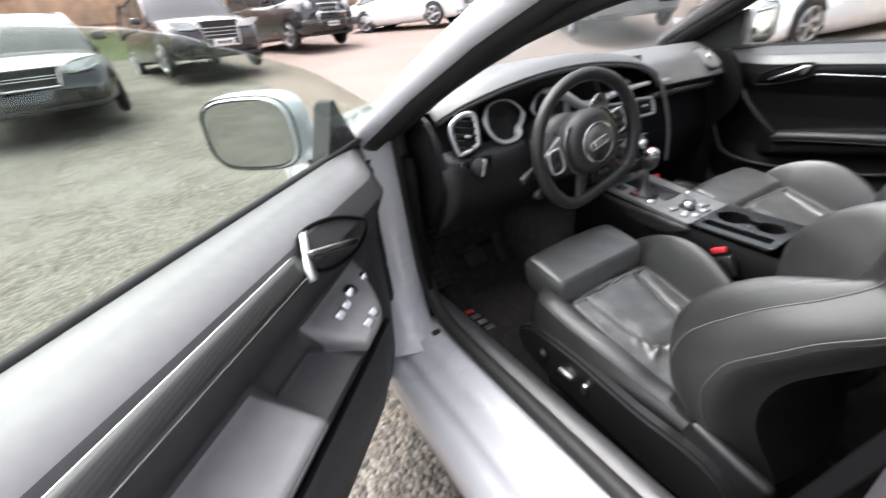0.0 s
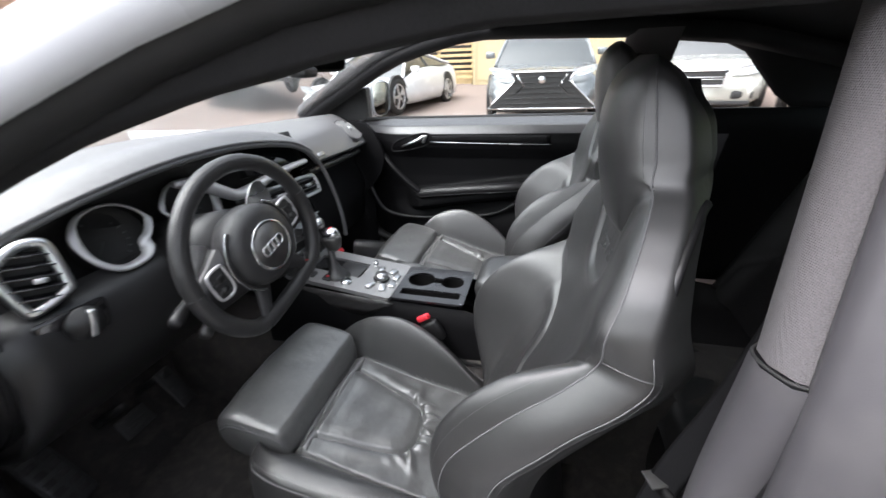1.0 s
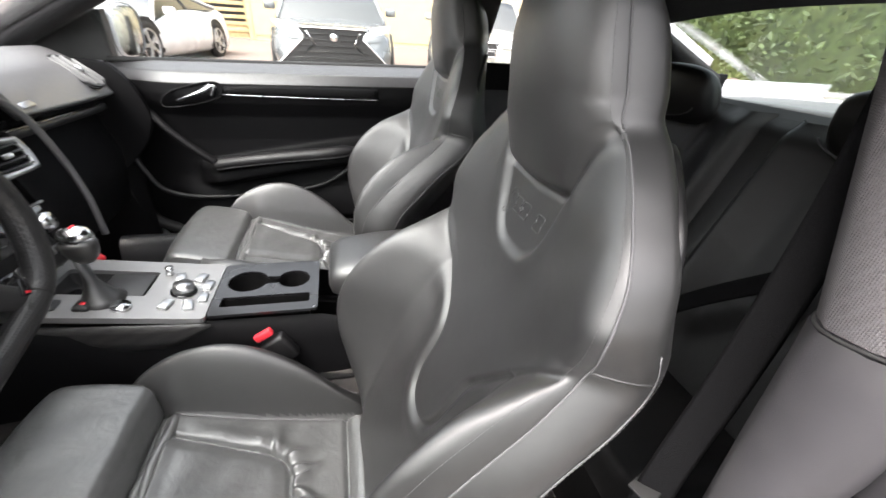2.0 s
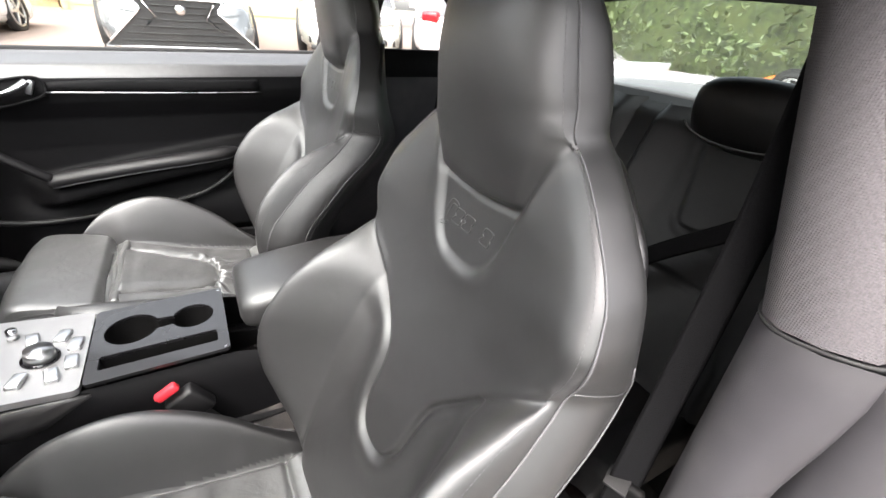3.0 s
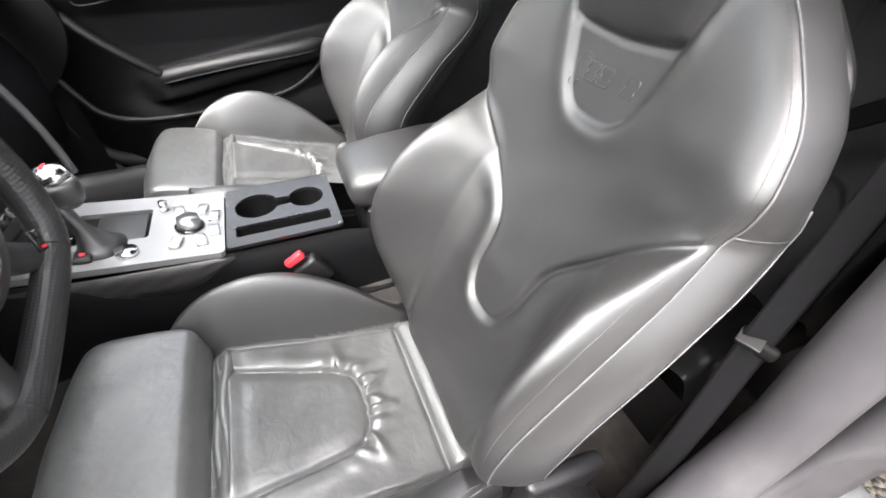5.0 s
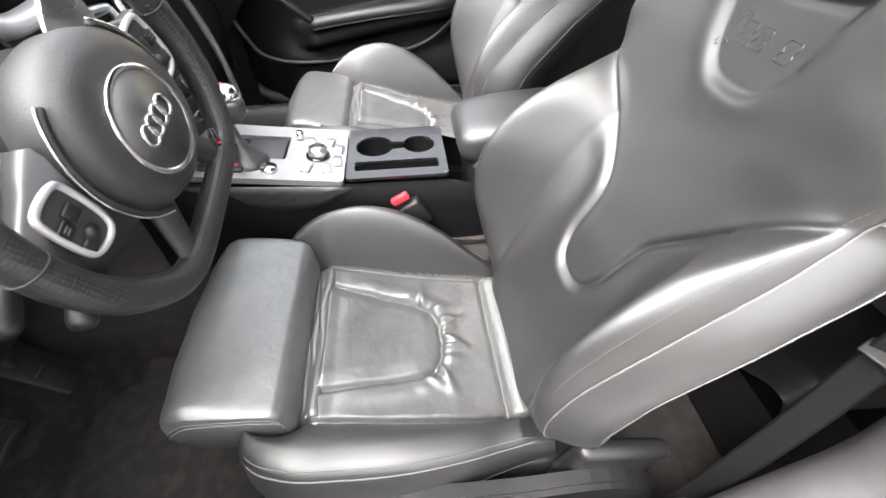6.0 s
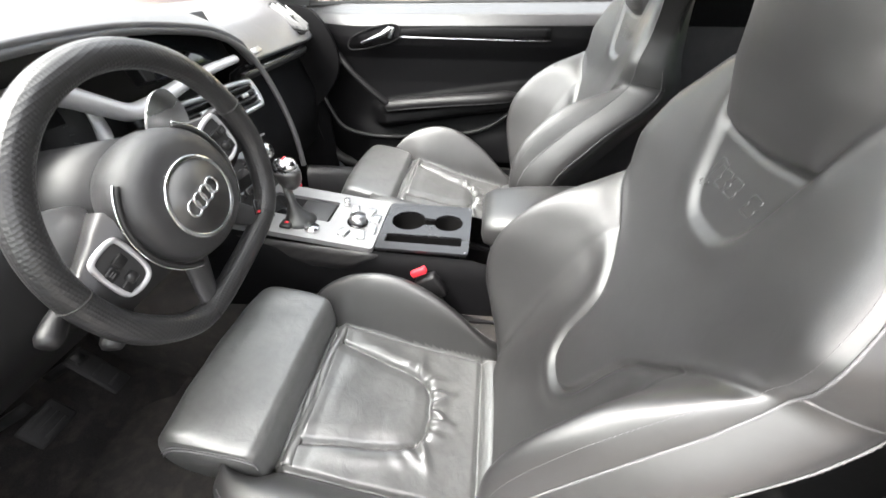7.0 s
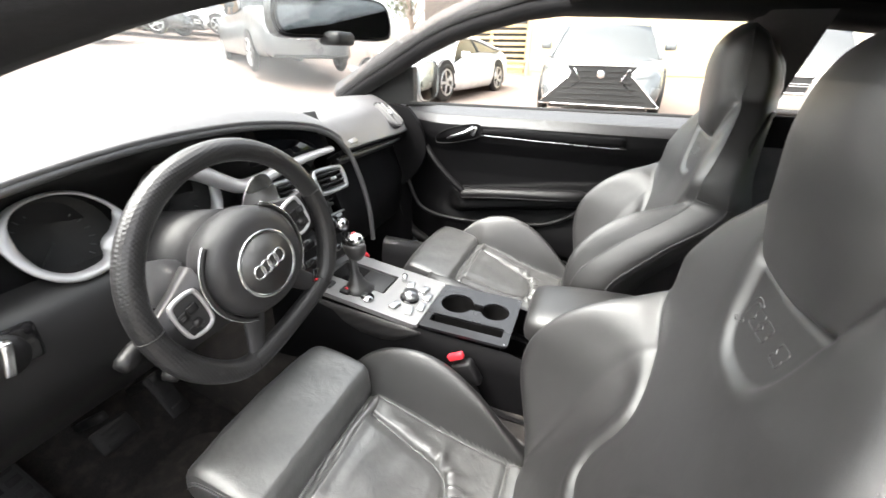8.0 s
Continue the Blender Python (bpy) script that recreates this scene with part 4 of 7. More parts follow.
def wheel_parts(parent, x, y, r=0.335, w=0.24, side=1):
    tyre = tube("tyre", [(x, y + (r - 0.05) * math.cos(a), r + (r - 0.05) * math.sin(a)) for a in np.linspace(0, 2 * math.pi, 32, endpoint=False)], 0.07, RUBBER, parent, seg=10, closed=True, flat=1.0, up=(1, 0, 0))
    bm = bmesh.new()
    bmesh.ops.create_cone(bm, cap_ends=True, segments=28, radius1=r - 0.10, radius2=r - 0.10, depth=0.02)
    bmesh.ops.transform(bm, matrix=pose(x + side * 0.02, y, r, 0, 90, 0), verts=bm.verts)
    part("brake_disc", bm, RUBBER, tyre)
    for i in range(5):
        a = i * 72 + 18
        bm = box_bm((0.025, 0.05, r - 0.11), (0, 0, (r - 0.11) / 2), bevel=0.006)
        bmesh.ops.transform(bm, matrix=Matrix.Translation((x + side * 0.055, y, r)) @ pose(0, 0, 0, a, 0, 0), verts=bm.verts)
        part("spoke", bm, SATIN, tyre)
    tube("rim", [(x + side * 0.055, y + (r - 0.105) * math.cos(a), r + (r - 0.105) * math.sin(a)) for a in np.linspace(0, 2 * math.pi, 32, endpoint=False)], 0.016, SATIN, tyre, seg=8, closed=True, up=(1, 0, 0))


for sx in (-1, 1):
    for yy in (1.58, -1.17):
        wheel_parts(coupe, sx * 0.80, yy, side=sx)


# ---- doors ----
def door_depth(u, z):
    """Inward offset of the door lining; u runs back from the hinge, z is the height."""
    w = np.interp(z, [0.30, 0.36, 0.45, 0.56, 0.60, 0.66, 0.72, 0.80, 0.845, 0.87, 0.905, 0.935, 0.955],
                  [0.085, 0.105, 0.115, 0.115, 0.105, 0.098, 0.098, 0.110, 0.140, 0.148, 0.146, 0.125, 0.055])
    # armrest, deepest toward the rear, fading into the diagonal grab
    top = 0.628 + 0.075 * np.clip((u - 0.41) / 0.5, 0, 1)
    arm = np.exp(-(((z - top + 0.02) / 0.034) ** 4)) * smooth(0.36, 0.46, u) * (1 - smooth(0.94, 1.06, u))
    w = w + 0.085 * arm
    low = np.exp(-(((z - 0.47) / 0.10) ** 4)) * smooth(0.2, 0.36, u)
    w = w + 0.035 * low
    pocket = np.exp(-(((z - 0.40) / 0.035) ** 4)) * smooth(0.36, 0.46, u) * (1 - smooth(1.0, 1.1, u))
    w = w - 0.03 * pocket
    return w * (0.25 + 0.75 * smooth(0.10, 0.38, u))


def ledge_depth(u, z):
    """Inward offset of the driver's lining, with its flat ledge and pull recess."""
    z = z - 0.035 * smooth(0.5, 0.65, z) * (1 - smooth(0.91, 0.955, z))
    body = np.interp(z, [0.30, 0.36, 0.45, 0.56, 0.68, 0.76, 0.84, 0.865, 0.885, 0.905, 0.925, 0.945, 0.957],
                     [0.055, 0.075, 0.088, 0.090, 0.090, 0.104, 0.142, 0.126, 0.112, 0.100, 0.085, 0.064, 0.036])
    arm = np.interp(z, [0.56, 0.62, 0.66, 0.69, 0.705, 0.715, 0.722, 0.735, 0.748, 0.756], [0.0, 0.028, 0.068, 0.102, 0.112, 0.113, 0.104, 0.052, 0.010, 0.0])
    arm = arm * smooth(0.40, 0.62, u) * (1 - smooth(1.15, 1.25, u))
    recess = smooth(0.672, 0.684, u) * (1 - smooth(0.79, 0.805, u)) * smooth(0.690, 0.708, z)
    low = 0.03 * np.exp(-(((z - 0.42) / 0.07) ** 4)) * smooth(0.35, 0.5, u)
    return (body + low + arm * (1 - 0.85 * recess)) * (0.2 + 0.8 * smooth(0.12, 0.36, u))


def car_door(name, label, sgn, hinge, swing, buttons, deep=1.0):
    """A frameless door. sgn: +1 for the right side of the car. swing: degrees open."""
    door = thing(name, label, "car door", at=hinge)
    door.rotation_euler = (0, 0, radians(swing))

    def at(w, u, z):
        return (-sgn * w * deep, -u, z)

    us = np.linspace(0.16, 1.25, 110 if buttons else 80)
    zs = np.concatenate([np.linspace(0.30, 0.925, 150 if buttons else 90), np.linspace(0.93, 0.957, 10)])
    U, Z = np.meshgrid(us, zs, indexing="ij")
    depth = ledge_depth(U, Z) if buttons else deep * door_depth(U, Z)
    L = np.stack([-sgn * depth, -U, Z + 0.012 * (U - 0.6) * smooth(0.8, 0.95, Z)], -1)
    if buttons:
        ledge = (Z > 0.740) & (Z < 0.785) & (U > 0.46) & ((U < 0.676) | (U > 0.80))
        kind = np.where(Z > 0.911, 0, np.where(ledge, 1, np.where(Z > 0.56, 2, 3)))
        made = split_grid(L, kind, {0: "upper_pad", 1: "armrest_ledge", 2: "lining_panel", 3: "lower_lining"}, DOOR_CLOTH, door, (-sgn, 0, 0))
        # upward faces take the paler, lit colour
        made[0].data.materials[0] = made[1].data.materials[0] = LIT_DOOR_PAD
    else:
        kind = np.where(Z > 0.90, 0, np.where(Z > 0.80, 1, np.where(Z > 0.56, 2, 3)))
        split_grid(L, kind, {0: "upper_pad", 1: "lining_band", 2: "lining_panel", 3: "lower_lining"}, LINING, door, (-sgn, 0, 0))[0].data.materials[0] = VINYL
    # outer skin
    S = np.stack([sgn * (0.085 - 0.085 * smooth(0.55, 0.96, Z) + 0.01 * np.sin(Z * 9)), -U, Z * 0.984], -1)
    slab("outer_skin", S[::4, ::4], 0.012 * sgn, WHITE_PAINT, door)
    # edges of the door shell
    e0 = np.array([[L[i, j] * (1 - k) + S[i, j] * k for k in np.linspace(0, 1, 5)] for i in (-1,) for j in range(0, len(zs), 3)])
    sheet("door_edge", e0, WHITE_PAINT, door)
    e1 = np.array([[L[0, j] * (1 - k) + S[0, j] * k for k in np.linspace(0, 1, 5)] for j in range(0, len(zs), 3)])
    sheet("door_edge", e1, WHITE_PAINT, door)
    e2 = np.array([[L[i, 0] * (1 - k) + S[i, 0] * k for k in np.linspace(0, 1, 5)] for i in range(0, len(us), 3)])
    sheet("door_bottom", e2, RUBBER, door)
    # rubber belt strip and glass
    tube("belt_seal", [at(0.035, u, 0.956 + 0.012 * (u - 0.6)) for u in np.linspace(0.17, 1.24, 20)], 0.009, RUBBER, door, seg=8)
    G = np.array([[(-sgn * (0.022 + 0.13 * k * k * 0.9), -u, 0.945 + (np.interp(u, [0.16, 0.34, 0.51, 0.76, 1.06, 1.24], [0.03, 0.12, 0.19, 0.25, 0.265, 0.255] if buttons else [0.14, 0.22, 0.268, 0.30, 0.30, 0.285])) * k) for u in np.linspace(0.29 if buttons else 0.18, 1.24, 20)] for k in np.linspace(0, 1, 8)])
    gl = slab("window_glass", G, 0.0025, GREENISH if buttons else CLEAR, door, "raised frameless side window")
    gl.visible_shadow = False
    if buttons:
        def on(u, z, out=0.0):
            z = z + 0.035
            return (float(ledge_depth(np.array(u), np.array(z))) + out, -u, z)

        # inlay strip between two bright lines
        inl = np.array([[on(u, 0.845 + 0.027 * k, 0.003 + 0.002 * math.sin(math.pi * k)) for k in np.linspace(0, 1, 5)] for u in np.linspace(0.665, 1.20, 28)])
        slab("inlay_strip", inl, 0.004, CARBON, door, "dark woven inlay strip")
        for zz in (0.844, 0.873):
            tube("bright_edge", [on(u, zz, 0.004) for u in np.linspace(0.66, 1.20, 28)], 0.0016, CHROME, door, seg=6)
        # release lever in its dark recess
        cup = spline([(0.665, 0.858), (0.62, 0.885), (0.53, 0.872), (0.455, 0.83), (0.42, 0.785), (0.46, 0.765), (0.54, 0.785), (0.61, 0.815)], 40, True)
        cupm = np.array([on(u, z, 0.004) for u, z in cup])
        mid = cupm.mean(0)
        sheet("lever_recess", np.array([mid + (cupm - mid) * q + np.array([-0.022 * (1 - q ** 4), 0, 0]) for q in np.linspace(0.05, 1, 7)]), PIANO, door, wrap_v=True)
        tube("lever_surround", cupm, 0.0035, LINING, door, seg=8, closed=True)
        lev = spline([on(0.655, 0.868, 0.016), on(0.60, 0.853, 0.022), on(0.545, 0.832, 0.020), on(0.505, 0.812, 0.010)], 16)
        lever = tube("release_lever", lev, np.linspace(0.012, 0.007, 16), PIANO, door, seg=12, flat=0.6, label="gloss black door release lever")
        tube("lever_edge", lev + np.array([0.006, 0, 0.006]), 0.0022, CHROME, lever, seg=6)
        slab("lever_bracket", np.array([[on(u + du, z, 0.007 + 0.004 * math.sin(math.pi * k)) for k, du in zip((0, 0.5, 1), (-0.007, 0, 0.007))] for u, z in spline([(0.618, 0.886), (0.640, 0.872), (0.664, 0.853), (0.672, 0.838)], 10)]), 0.005, SATIN, door, "satin metal lever bracket")
        # switches on the ledge
        for uu, zz in ((0.600, 0.737), (0.600, 0.724), (0.628, 0.737), (0.628, 0.724)):
            q = on(uu, zz, 0.002)
            box("window_switch", (0.016, 0.020, 0.010), q, CHROME, door, bevel=0.003, rot=(0, 40, 0))
        q = on(0.56, 0.738, 0.002)
        cyl("mirror_knob", 0.016, 0.013, 0.012, q, CHROME, door, seg=20, bevel=0.003, rot=(0, 40, 0))
        q = on(0.495, 0.728, 0.003)
        cyl("lock_button", 0.010, 0.010, 0.010, q, CHROME, door, seg=16, bevel=0.002, rot=(0, 40, 0))
        # double seam along the ledge and the pull cup's lip
        for zz in (0.712, 0.704):
            tube("ledge_seam", [on(u, zz, 0.001) for u in np.linspace(0.81, 1.15, 20)], 0.0011, PIPING, door, seg=6)
        tube("lower_ridge", [on(u, 0.50 + 0.05 * (u - 0.7) ** 2, 0.004) for u in np.linspace(0.36, 1.2, 26)], 0.008, LINING, door, seg=8)
        rim = [(float(L[0, jj, 0]) + 0.004, -0.163, float(zs[jj])) for jj in range(4, len(zs) - 14, 6)]
        tube("edge_seal", rim, 0.010, RUBBER, door, seg=8)
    else:
        # inlay strip with bright edge, release lever
        zt = lambda u: 0.874 + 0.004 * np.sin(u * 5)  # noqa: E731
        inl = np.array([[at(float(door_depth(np.array(u), np.array(0.86))) + 0.006 + 0.004 * math.sin(math.pi * k), u, zt(u) - 0.002 + 0.032 * k * (0.5 + 0.5 * min(1, (u - 0.45) / 0.2))) for k in np.linspace(0, 1, 5)] for u in np.linspace(0.505, 0.98, 24)])
        slab("inlay_strip", inl, 0.006, LINING, door, "dark woven inlay strip")
        tube("bright_edge", [at(float(door_depth(np.array(u), np.array(0.86))) + 0.010, u, zt(u) - 0.004) for u in np.linspace(0.50, 0.985, 24)], 0.0016, SATIN, door, seg=6)
        lev = spline([(0.150, 0.372, 0.852), (0.166, 0.405, 0.866), (0.172, 0.445, 0.882), (0.160, 0.472, 0.898)], 14)
        tube("release_lever", [at(*q) for q in lev], np.linspace(0.006, 0.012, 14), SATIN, door, seg=10, flat=0.6, label="satin metal door release lever")
        box("lever_bracket", (0.012, 0.012, 0.034), at(0.158, 0.474, 0.885), SATIN, door, bevel=0.003, rot=(25, 0, 0))
        cup = spline([(0.150, 0.330, 0.832), (0.152, 0.420, 0.842), (0.152, 0.495, 0.868), (0.150, 0.490, 0.905), (0.148, 0.420, 0.898), (0.148, 0.340, 0.868)], 40, True)
        tube("lever_surround", [at(*q) for q in cup], 0.003, LINING, door, seg=8, closed=True)
        # diagonal grab, armrest pad with seam
        g0 = spline([(0.120, 0.275, 0.812), (0.152, 0.315, 0.775), (0.172, 0.360, 0.738), (0.186, 0.410, 0.700), (0.190, 0.452, 0.668)], 20)
        tube("grab_handle", [at(*q) for q in g0], np.linspace(0.011, 0.015, 20), LINING, door, seg=12, flat=0.8)
        ap = spline([(0.180, 0.440, 0.658), (0.188, 0.530, 0.672), (0.190, 0.665, 0.686), (0.186, 0.805, 0.696), (0.165, 0.900, 0.702)], 24)
        tube("armrest_pad", [at(*q) for q in ap], np.array([0.012] + [0.026] * 20 + [0.02, 0.014, 0.008]), VINYL_DARK, door, seg=14, flat=0.75)
        tube("armrest_seam", [at(q[0] + 0.021, q[1], q[2] - 0.012) for q in ap[1:-2]], 0.0010, PIPING, door, seg=6)
        low = spline([(0.120, 0.180, 0.715), (0.145, 0.225, 0.625), (0.152, 0.275, 0.562), (0.155, 0.400, 0.537), (0.155, 0.627, 0.550), (0.153, 0.778, 0.574), (0.145, 0.886, 0.644), (0.13, 0.94, 0.73)], 44)
        tube("lower_ridge", [at(*q) for q in low], 0.008, VINYL_DARK, door, seg=10)
    # outside mirror on its sail
    tri = [(0.165, 0.935), (0.205, 0.900), (0.345, 0.938), (0.270, 1.058), (0.255, 1.062)]
    m = Matrix(((0, 0, sgn, -sgn * 0.030), (-1, 0, 0, 0.0), (0, 1, 0, 0.0), (0, 0, 0, 1)))
    prism("mirror_sail", tri if sgn < 0 else [(-0.08, 0.945), (0.182, 0.945), (0.182, 1.085), (0.10, 1.070), (-0.08, 1.000)], 0.045, m, RUBBER, door, bevel=0.008)
    V, ahead, MX, MZ = [], 0.0 if sgn < 0 else 0.135, 0.178 if sgn < 0 else 0.200, 1.005 if sgn < 0 else 1.022
    for k in np.linspace(0, 1, 13):
        a = math.pi * k
        r = math.sin(a) ** 0.45 if 0 < k < 1 else 0.05
        y = ahead - 0.185 - 0.13 * (1 - math.cos(a)) / 2
        V.append([(sgn * (MX + 0.130 * r * np.sign(math.cos(t)) * abs(math.cos(t)) ** 0.6), y, MZ + 0.090 * r * np.sign(math.sin(t)) * abs(math.sin(t)) ** 0.6) for t in np.linspace(0, 2 * math.pi, 28, endpoint=False)])
    V = np.array(V)[:10]
    housing = sheet("mirror_housing", V, WHITE_PAINT, door, wrap_v=True, label="white outside mirror housing")
    mg = [(MX + 0.112 * np.sign(math.cos(t)) * abs(math.cos(t)) ** 0.6, MZ + 0.073 * np.sign(math.sin(t)) * abs(math.sin(t)) ** 0.6) for t in np.linspace(0, 2 * math.pi, 36, endpoint=False)]
    yb = float(V[-1, 0, 1])
    raw("mirror_glass", [(sgn * x, yb + 0.004, z) for x, z in mg], [tuple(range(36))], MIRROR, housing, "silvered mirror glass", smooth=False)
    raw("mirror_back", [(sgn * (MX + (x - MX) * 1.1), yb + 0.008, MZ + (z - MZ) * 1.15) for x, z in mg], [tuple(range(36))], RUBBER, housing, smooth=False)
    am = spline([(sgn * 0.0, -0.262, 0.955), (sgn * 0.05, -0.258, 0.945), (sgn * 0.10, -0.250, 0.945), (sgn * 0.14, -0.245, 0.955)], 12) + np.array([0, ahead, 0])
    tube("mirror_arm", am, np.linspace(0.020, 0.026, 12), WHITE_PAINT, door, seg=14, flat=0.9)
    tube("mirror_foot", am[:5] + np.array([0, 0.0, -0.012]), 0.022, TRIM_PLASTIC, door, seg=12, flat=0.7)
    return door


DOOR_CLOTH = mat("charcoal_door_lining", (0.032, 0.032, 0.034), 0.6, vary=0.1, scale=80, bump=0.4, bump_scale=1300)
GREENISH = glass("greenish_glass", (0.84, 0.90, 0.86))
MIRROR = mat("mirror_silver", (0.50, 0.52, 0.52), 0.02, 1.0, vary=0.01, rough_vary=0.01)
passenger_door = car_door("passenger_door", "closed black-lined car door with raised window", 1, (0.83, 1.0, 0.0), 0, False)
driver_door = car_door("driver_door", "open white car door with black lining and mirror", -1, (-0.757, 1.0, -0.025), -43.5, True, 0.80)


# ---- steering wheel ----
wheel = thing("steering_wheel", "flat-bottomed black leather steering wheel with silver accents", "steering wheel", at=(-0.366, 0.561, 0.860))
wheel.rotation_euler = (Euler((radians(82), 0, radians(-5))).to_matrix() @ Matrix.Rotation(radians(17), 3, "Z")).to_euler()
ang = np.linspace(0, 2 * math.pi, 96, endpoint=False)
rim_path = []
for a in ang:
    x, y = 0.157 * math.sin(a), 0.157 * math.cos(a)
    flat = 0.132
    if y < -flat + 0.03:
        y = -flat + 0.03 - 0.03 * math.tanh((-flat + 0.03 - y) / 0.03)
    rim_path.append((x, y, 0.0))
rim_path = np.array(rim_path)
rr = np.array([0.0155 + 0.0015 * math.exp(-((abs(abs(a - math.pi) - 1.15)) / 0.35) ** 2) for a in ang])
ring = tube_points(rim_path, rr, 14, True, up=(0, 0, 1))
part_edges = [0, 22, 39, 57, 74, 96]
for i, (a, b) in enumerate(zip(part_edges[:-1], part_edges[1:])):
    idx = [j % 96 for j in range(a, b + 1)]
    sheet("rim_section", ring[idx], PERFORATED, wheel, wrap_v=True)
for j in (22, 39, 57, 74):
    tube("rim_seam", ring[j] + (ring[j] - rim_path[j]) * 0.02, 0.0010, RUBBER, wheel, seg=6, closed=True, up=(0.3, 0.9, 0.1))
# airbag cover
hub = []
for k, (s, z) in enumerate([(0.0, 0.034), (0.4, 0.034), (0.75, 0.031), (0.9, 0.026), (0.98, 0.016), (1.0, 0.0), (0.98, -0.02), (0.9, -0.035)]):
    row = []
    for a in np.linspace(0, 2 * math.pi, 48, endpoint=False):
        rx = 0.082 * (1 + 0.10 * math.cos(2 * a + math.pi) * 0.5)
        ry = 0.080 if math.sin(a) > 0 else 0.074
        row.append((rx * s * math.cos(a), ry * s * math.sin(a), z))
    hub.append(row)
cover = sheet("airbag_cover", np.array(hub), WHEEL_LEATHER, wheel, wrap_v=True)
tube("hub_ring", [(0.046 * math.cos(a), 0.046 * math.sin(a), 0.0345) for a in np.linspace(0, 2 * math.pi, 48, endpoint=False)], 0.0032, CHROME, cover, seg=8, closed=True, flat=0.6)
for r0, rad, m0 in ((0.0835, 0.0030, RUBBER), (0.0875, 0.0012, CHROME)):
    for a0, a1 in ((2.2, 4.1), (5.4, 7.2)):
        tube("cover_gap", [(r0 * math.cos(a), r0 * 0.97 * math.sin(a), 0.013) for a in np.linspace(a0, a1, 24)], rad, m0, cover, seg=6)
cyl("hub_disc", 0.044, 0.044, 0.003, (0, 0, 0.034), LEATHER, cover, seg=40)
for i in range(4):
    cx = -0.0195 + i * 0.013
    tube("emblem_oval", [(cx + 0.0085 * math.cos(a), 0.0095 * math.sin(a), 0.037) for a in np.linspace(0, 2 * math.pi, 24, endpoint=False)], 0.0019, CHROME, cover, seg=6, closed=True)
for sgn in (-1, 1):
    # spoke with silver-edged switch pod
    sp = [[(sgn * x, y, z) for y, z in ((h + o, -0.028), (h + o, -0.006 - 0.1 * (x - 0.1)), (-h + o, -0.006 - 0.1 * (x - 0.1)), (-h + o, -0.028))] for x, h, o in ((0.07, 0.050, 0.0), (0.10, 0.040, -0.004), (0.13, 0.032, -0.008), (0.150, 0.036, -0.014))]
    spoke = sheet("spoke", np.array(sp), SPOKE_GREY, wheel, wrap_v=True)
    pod = [(sgn * x, y) for x, y in ((0.086, 0.020), (0.092, 0.030), (0.116, 0.031), (0.124, 0.022), (0.126, -0.012), (0.118, -0.024), (0.098, -0.026), (0.088, -0.014))]
    tube("pod_frame", [(x, y, 0.000) for x, y in spline(pod, 36, True)], 0.0032, BRIGHT_TRIM, spoke, seg=8, closed=True)
    inner = [(0.112 * sgn + (x - 0.112 * sgn) * 0.9, y * 0.9) for x, y in spline(pod, 30, True)]
    prism("pod_plate", inner[::sgn], 0.010, Matrix.Translation((0, 0, -0.010)), SPOKE_GREY, spoke)
    cyl("thumb_wheel", 0.006, 0.006, 0.012, (sgn * 0.108, -0.010, 0.000), TRIM_PLASTIC, spoke, rot=(0, 90, 0), seg=18, bevel=0.001)
    for dx, dy in ((0.102, 0.010), (0.118, 0.008), (0.116, -0.014)):
        box("pod_button", (0.014, 0.012, 0.004), (sgn * dx, dy, 0.001), TRIM_PLASTIC, spoke, bevel=0.0015)
    for dy in (0.014, 0.011):
        box("button_mark", (0.006, 0.0012, 0.0006), (sgn * 0.118, dy - 0.004, 0.0033), PIPING, spoke, bevel=0)
    # shift paddle behind the rim
    pad = spline([(sgn * 0.060, 0.045), (sgn * 0.095, 0.075), (sgn * 0.125, 0.070), (sgn * 0.128, 0.035), (sgn * 0.105, 0.015)], 24, True)
    prism("shift_paddle", [tuple(q) for q in pad][::sgn], 0.004, Matrix.Translation((0, 0, -0.045)), SATIN, wheel)
    # lower spoke legs
    leg = [(sgn * 0.034, -0.055, -0.006), (sgn * 0.058, -0.095, -0.004), (sgn * 0.080, -0.128, 0.0)]
    tube("lower_spoke", spline(leg, 12), np.linspace(0.020, 0.013, 12), WHEEL_LEATHER, wheel, seg=10, flat=0.5)
box("badge_bar", (0.022, 0.012, 0.003), (0.072, -0.095, 0.014), PIANO, wheel, bevel=0.001, rot=(0, 0, 55))
box("badge_mark", (0.003, 0.005, 0.001), (0.068, -0.100, 0.0165), RED_PLASTIC, wheel, bevel=0, rot=(0, 0, 55))
cyl("column_shroud", 0.062, 0.075, 0.20, (0, 0, -0.14), TRIM_PLASTIC, wheel, seg=32, bevel=0.01)
for sgn in (-1, 1):
    tube("stalk", spline([(sgn * 0.05, 0.0, -0.07), (sgn * 0.13, -0.005, -0.06), (sgn * 0.19, -0.012, -0.045)], 12), np.array([0.008] * 8 + [0.011, 0.012, 0.012, 0.009]), TRIM_PLASTIC, wheel, seg=10)
    if sgn < 0:
        tube("stalk", spline([(-0.05, -0.045, -0.07), (-0.12, -0.06, -0.06), (-0.165, -0.075, -0.05)], 12), np.array([0.007] * 8 + [0.011, 0.012, 0.012, 0.009]), TRIM_PLASTIC, wheel, seg=10)

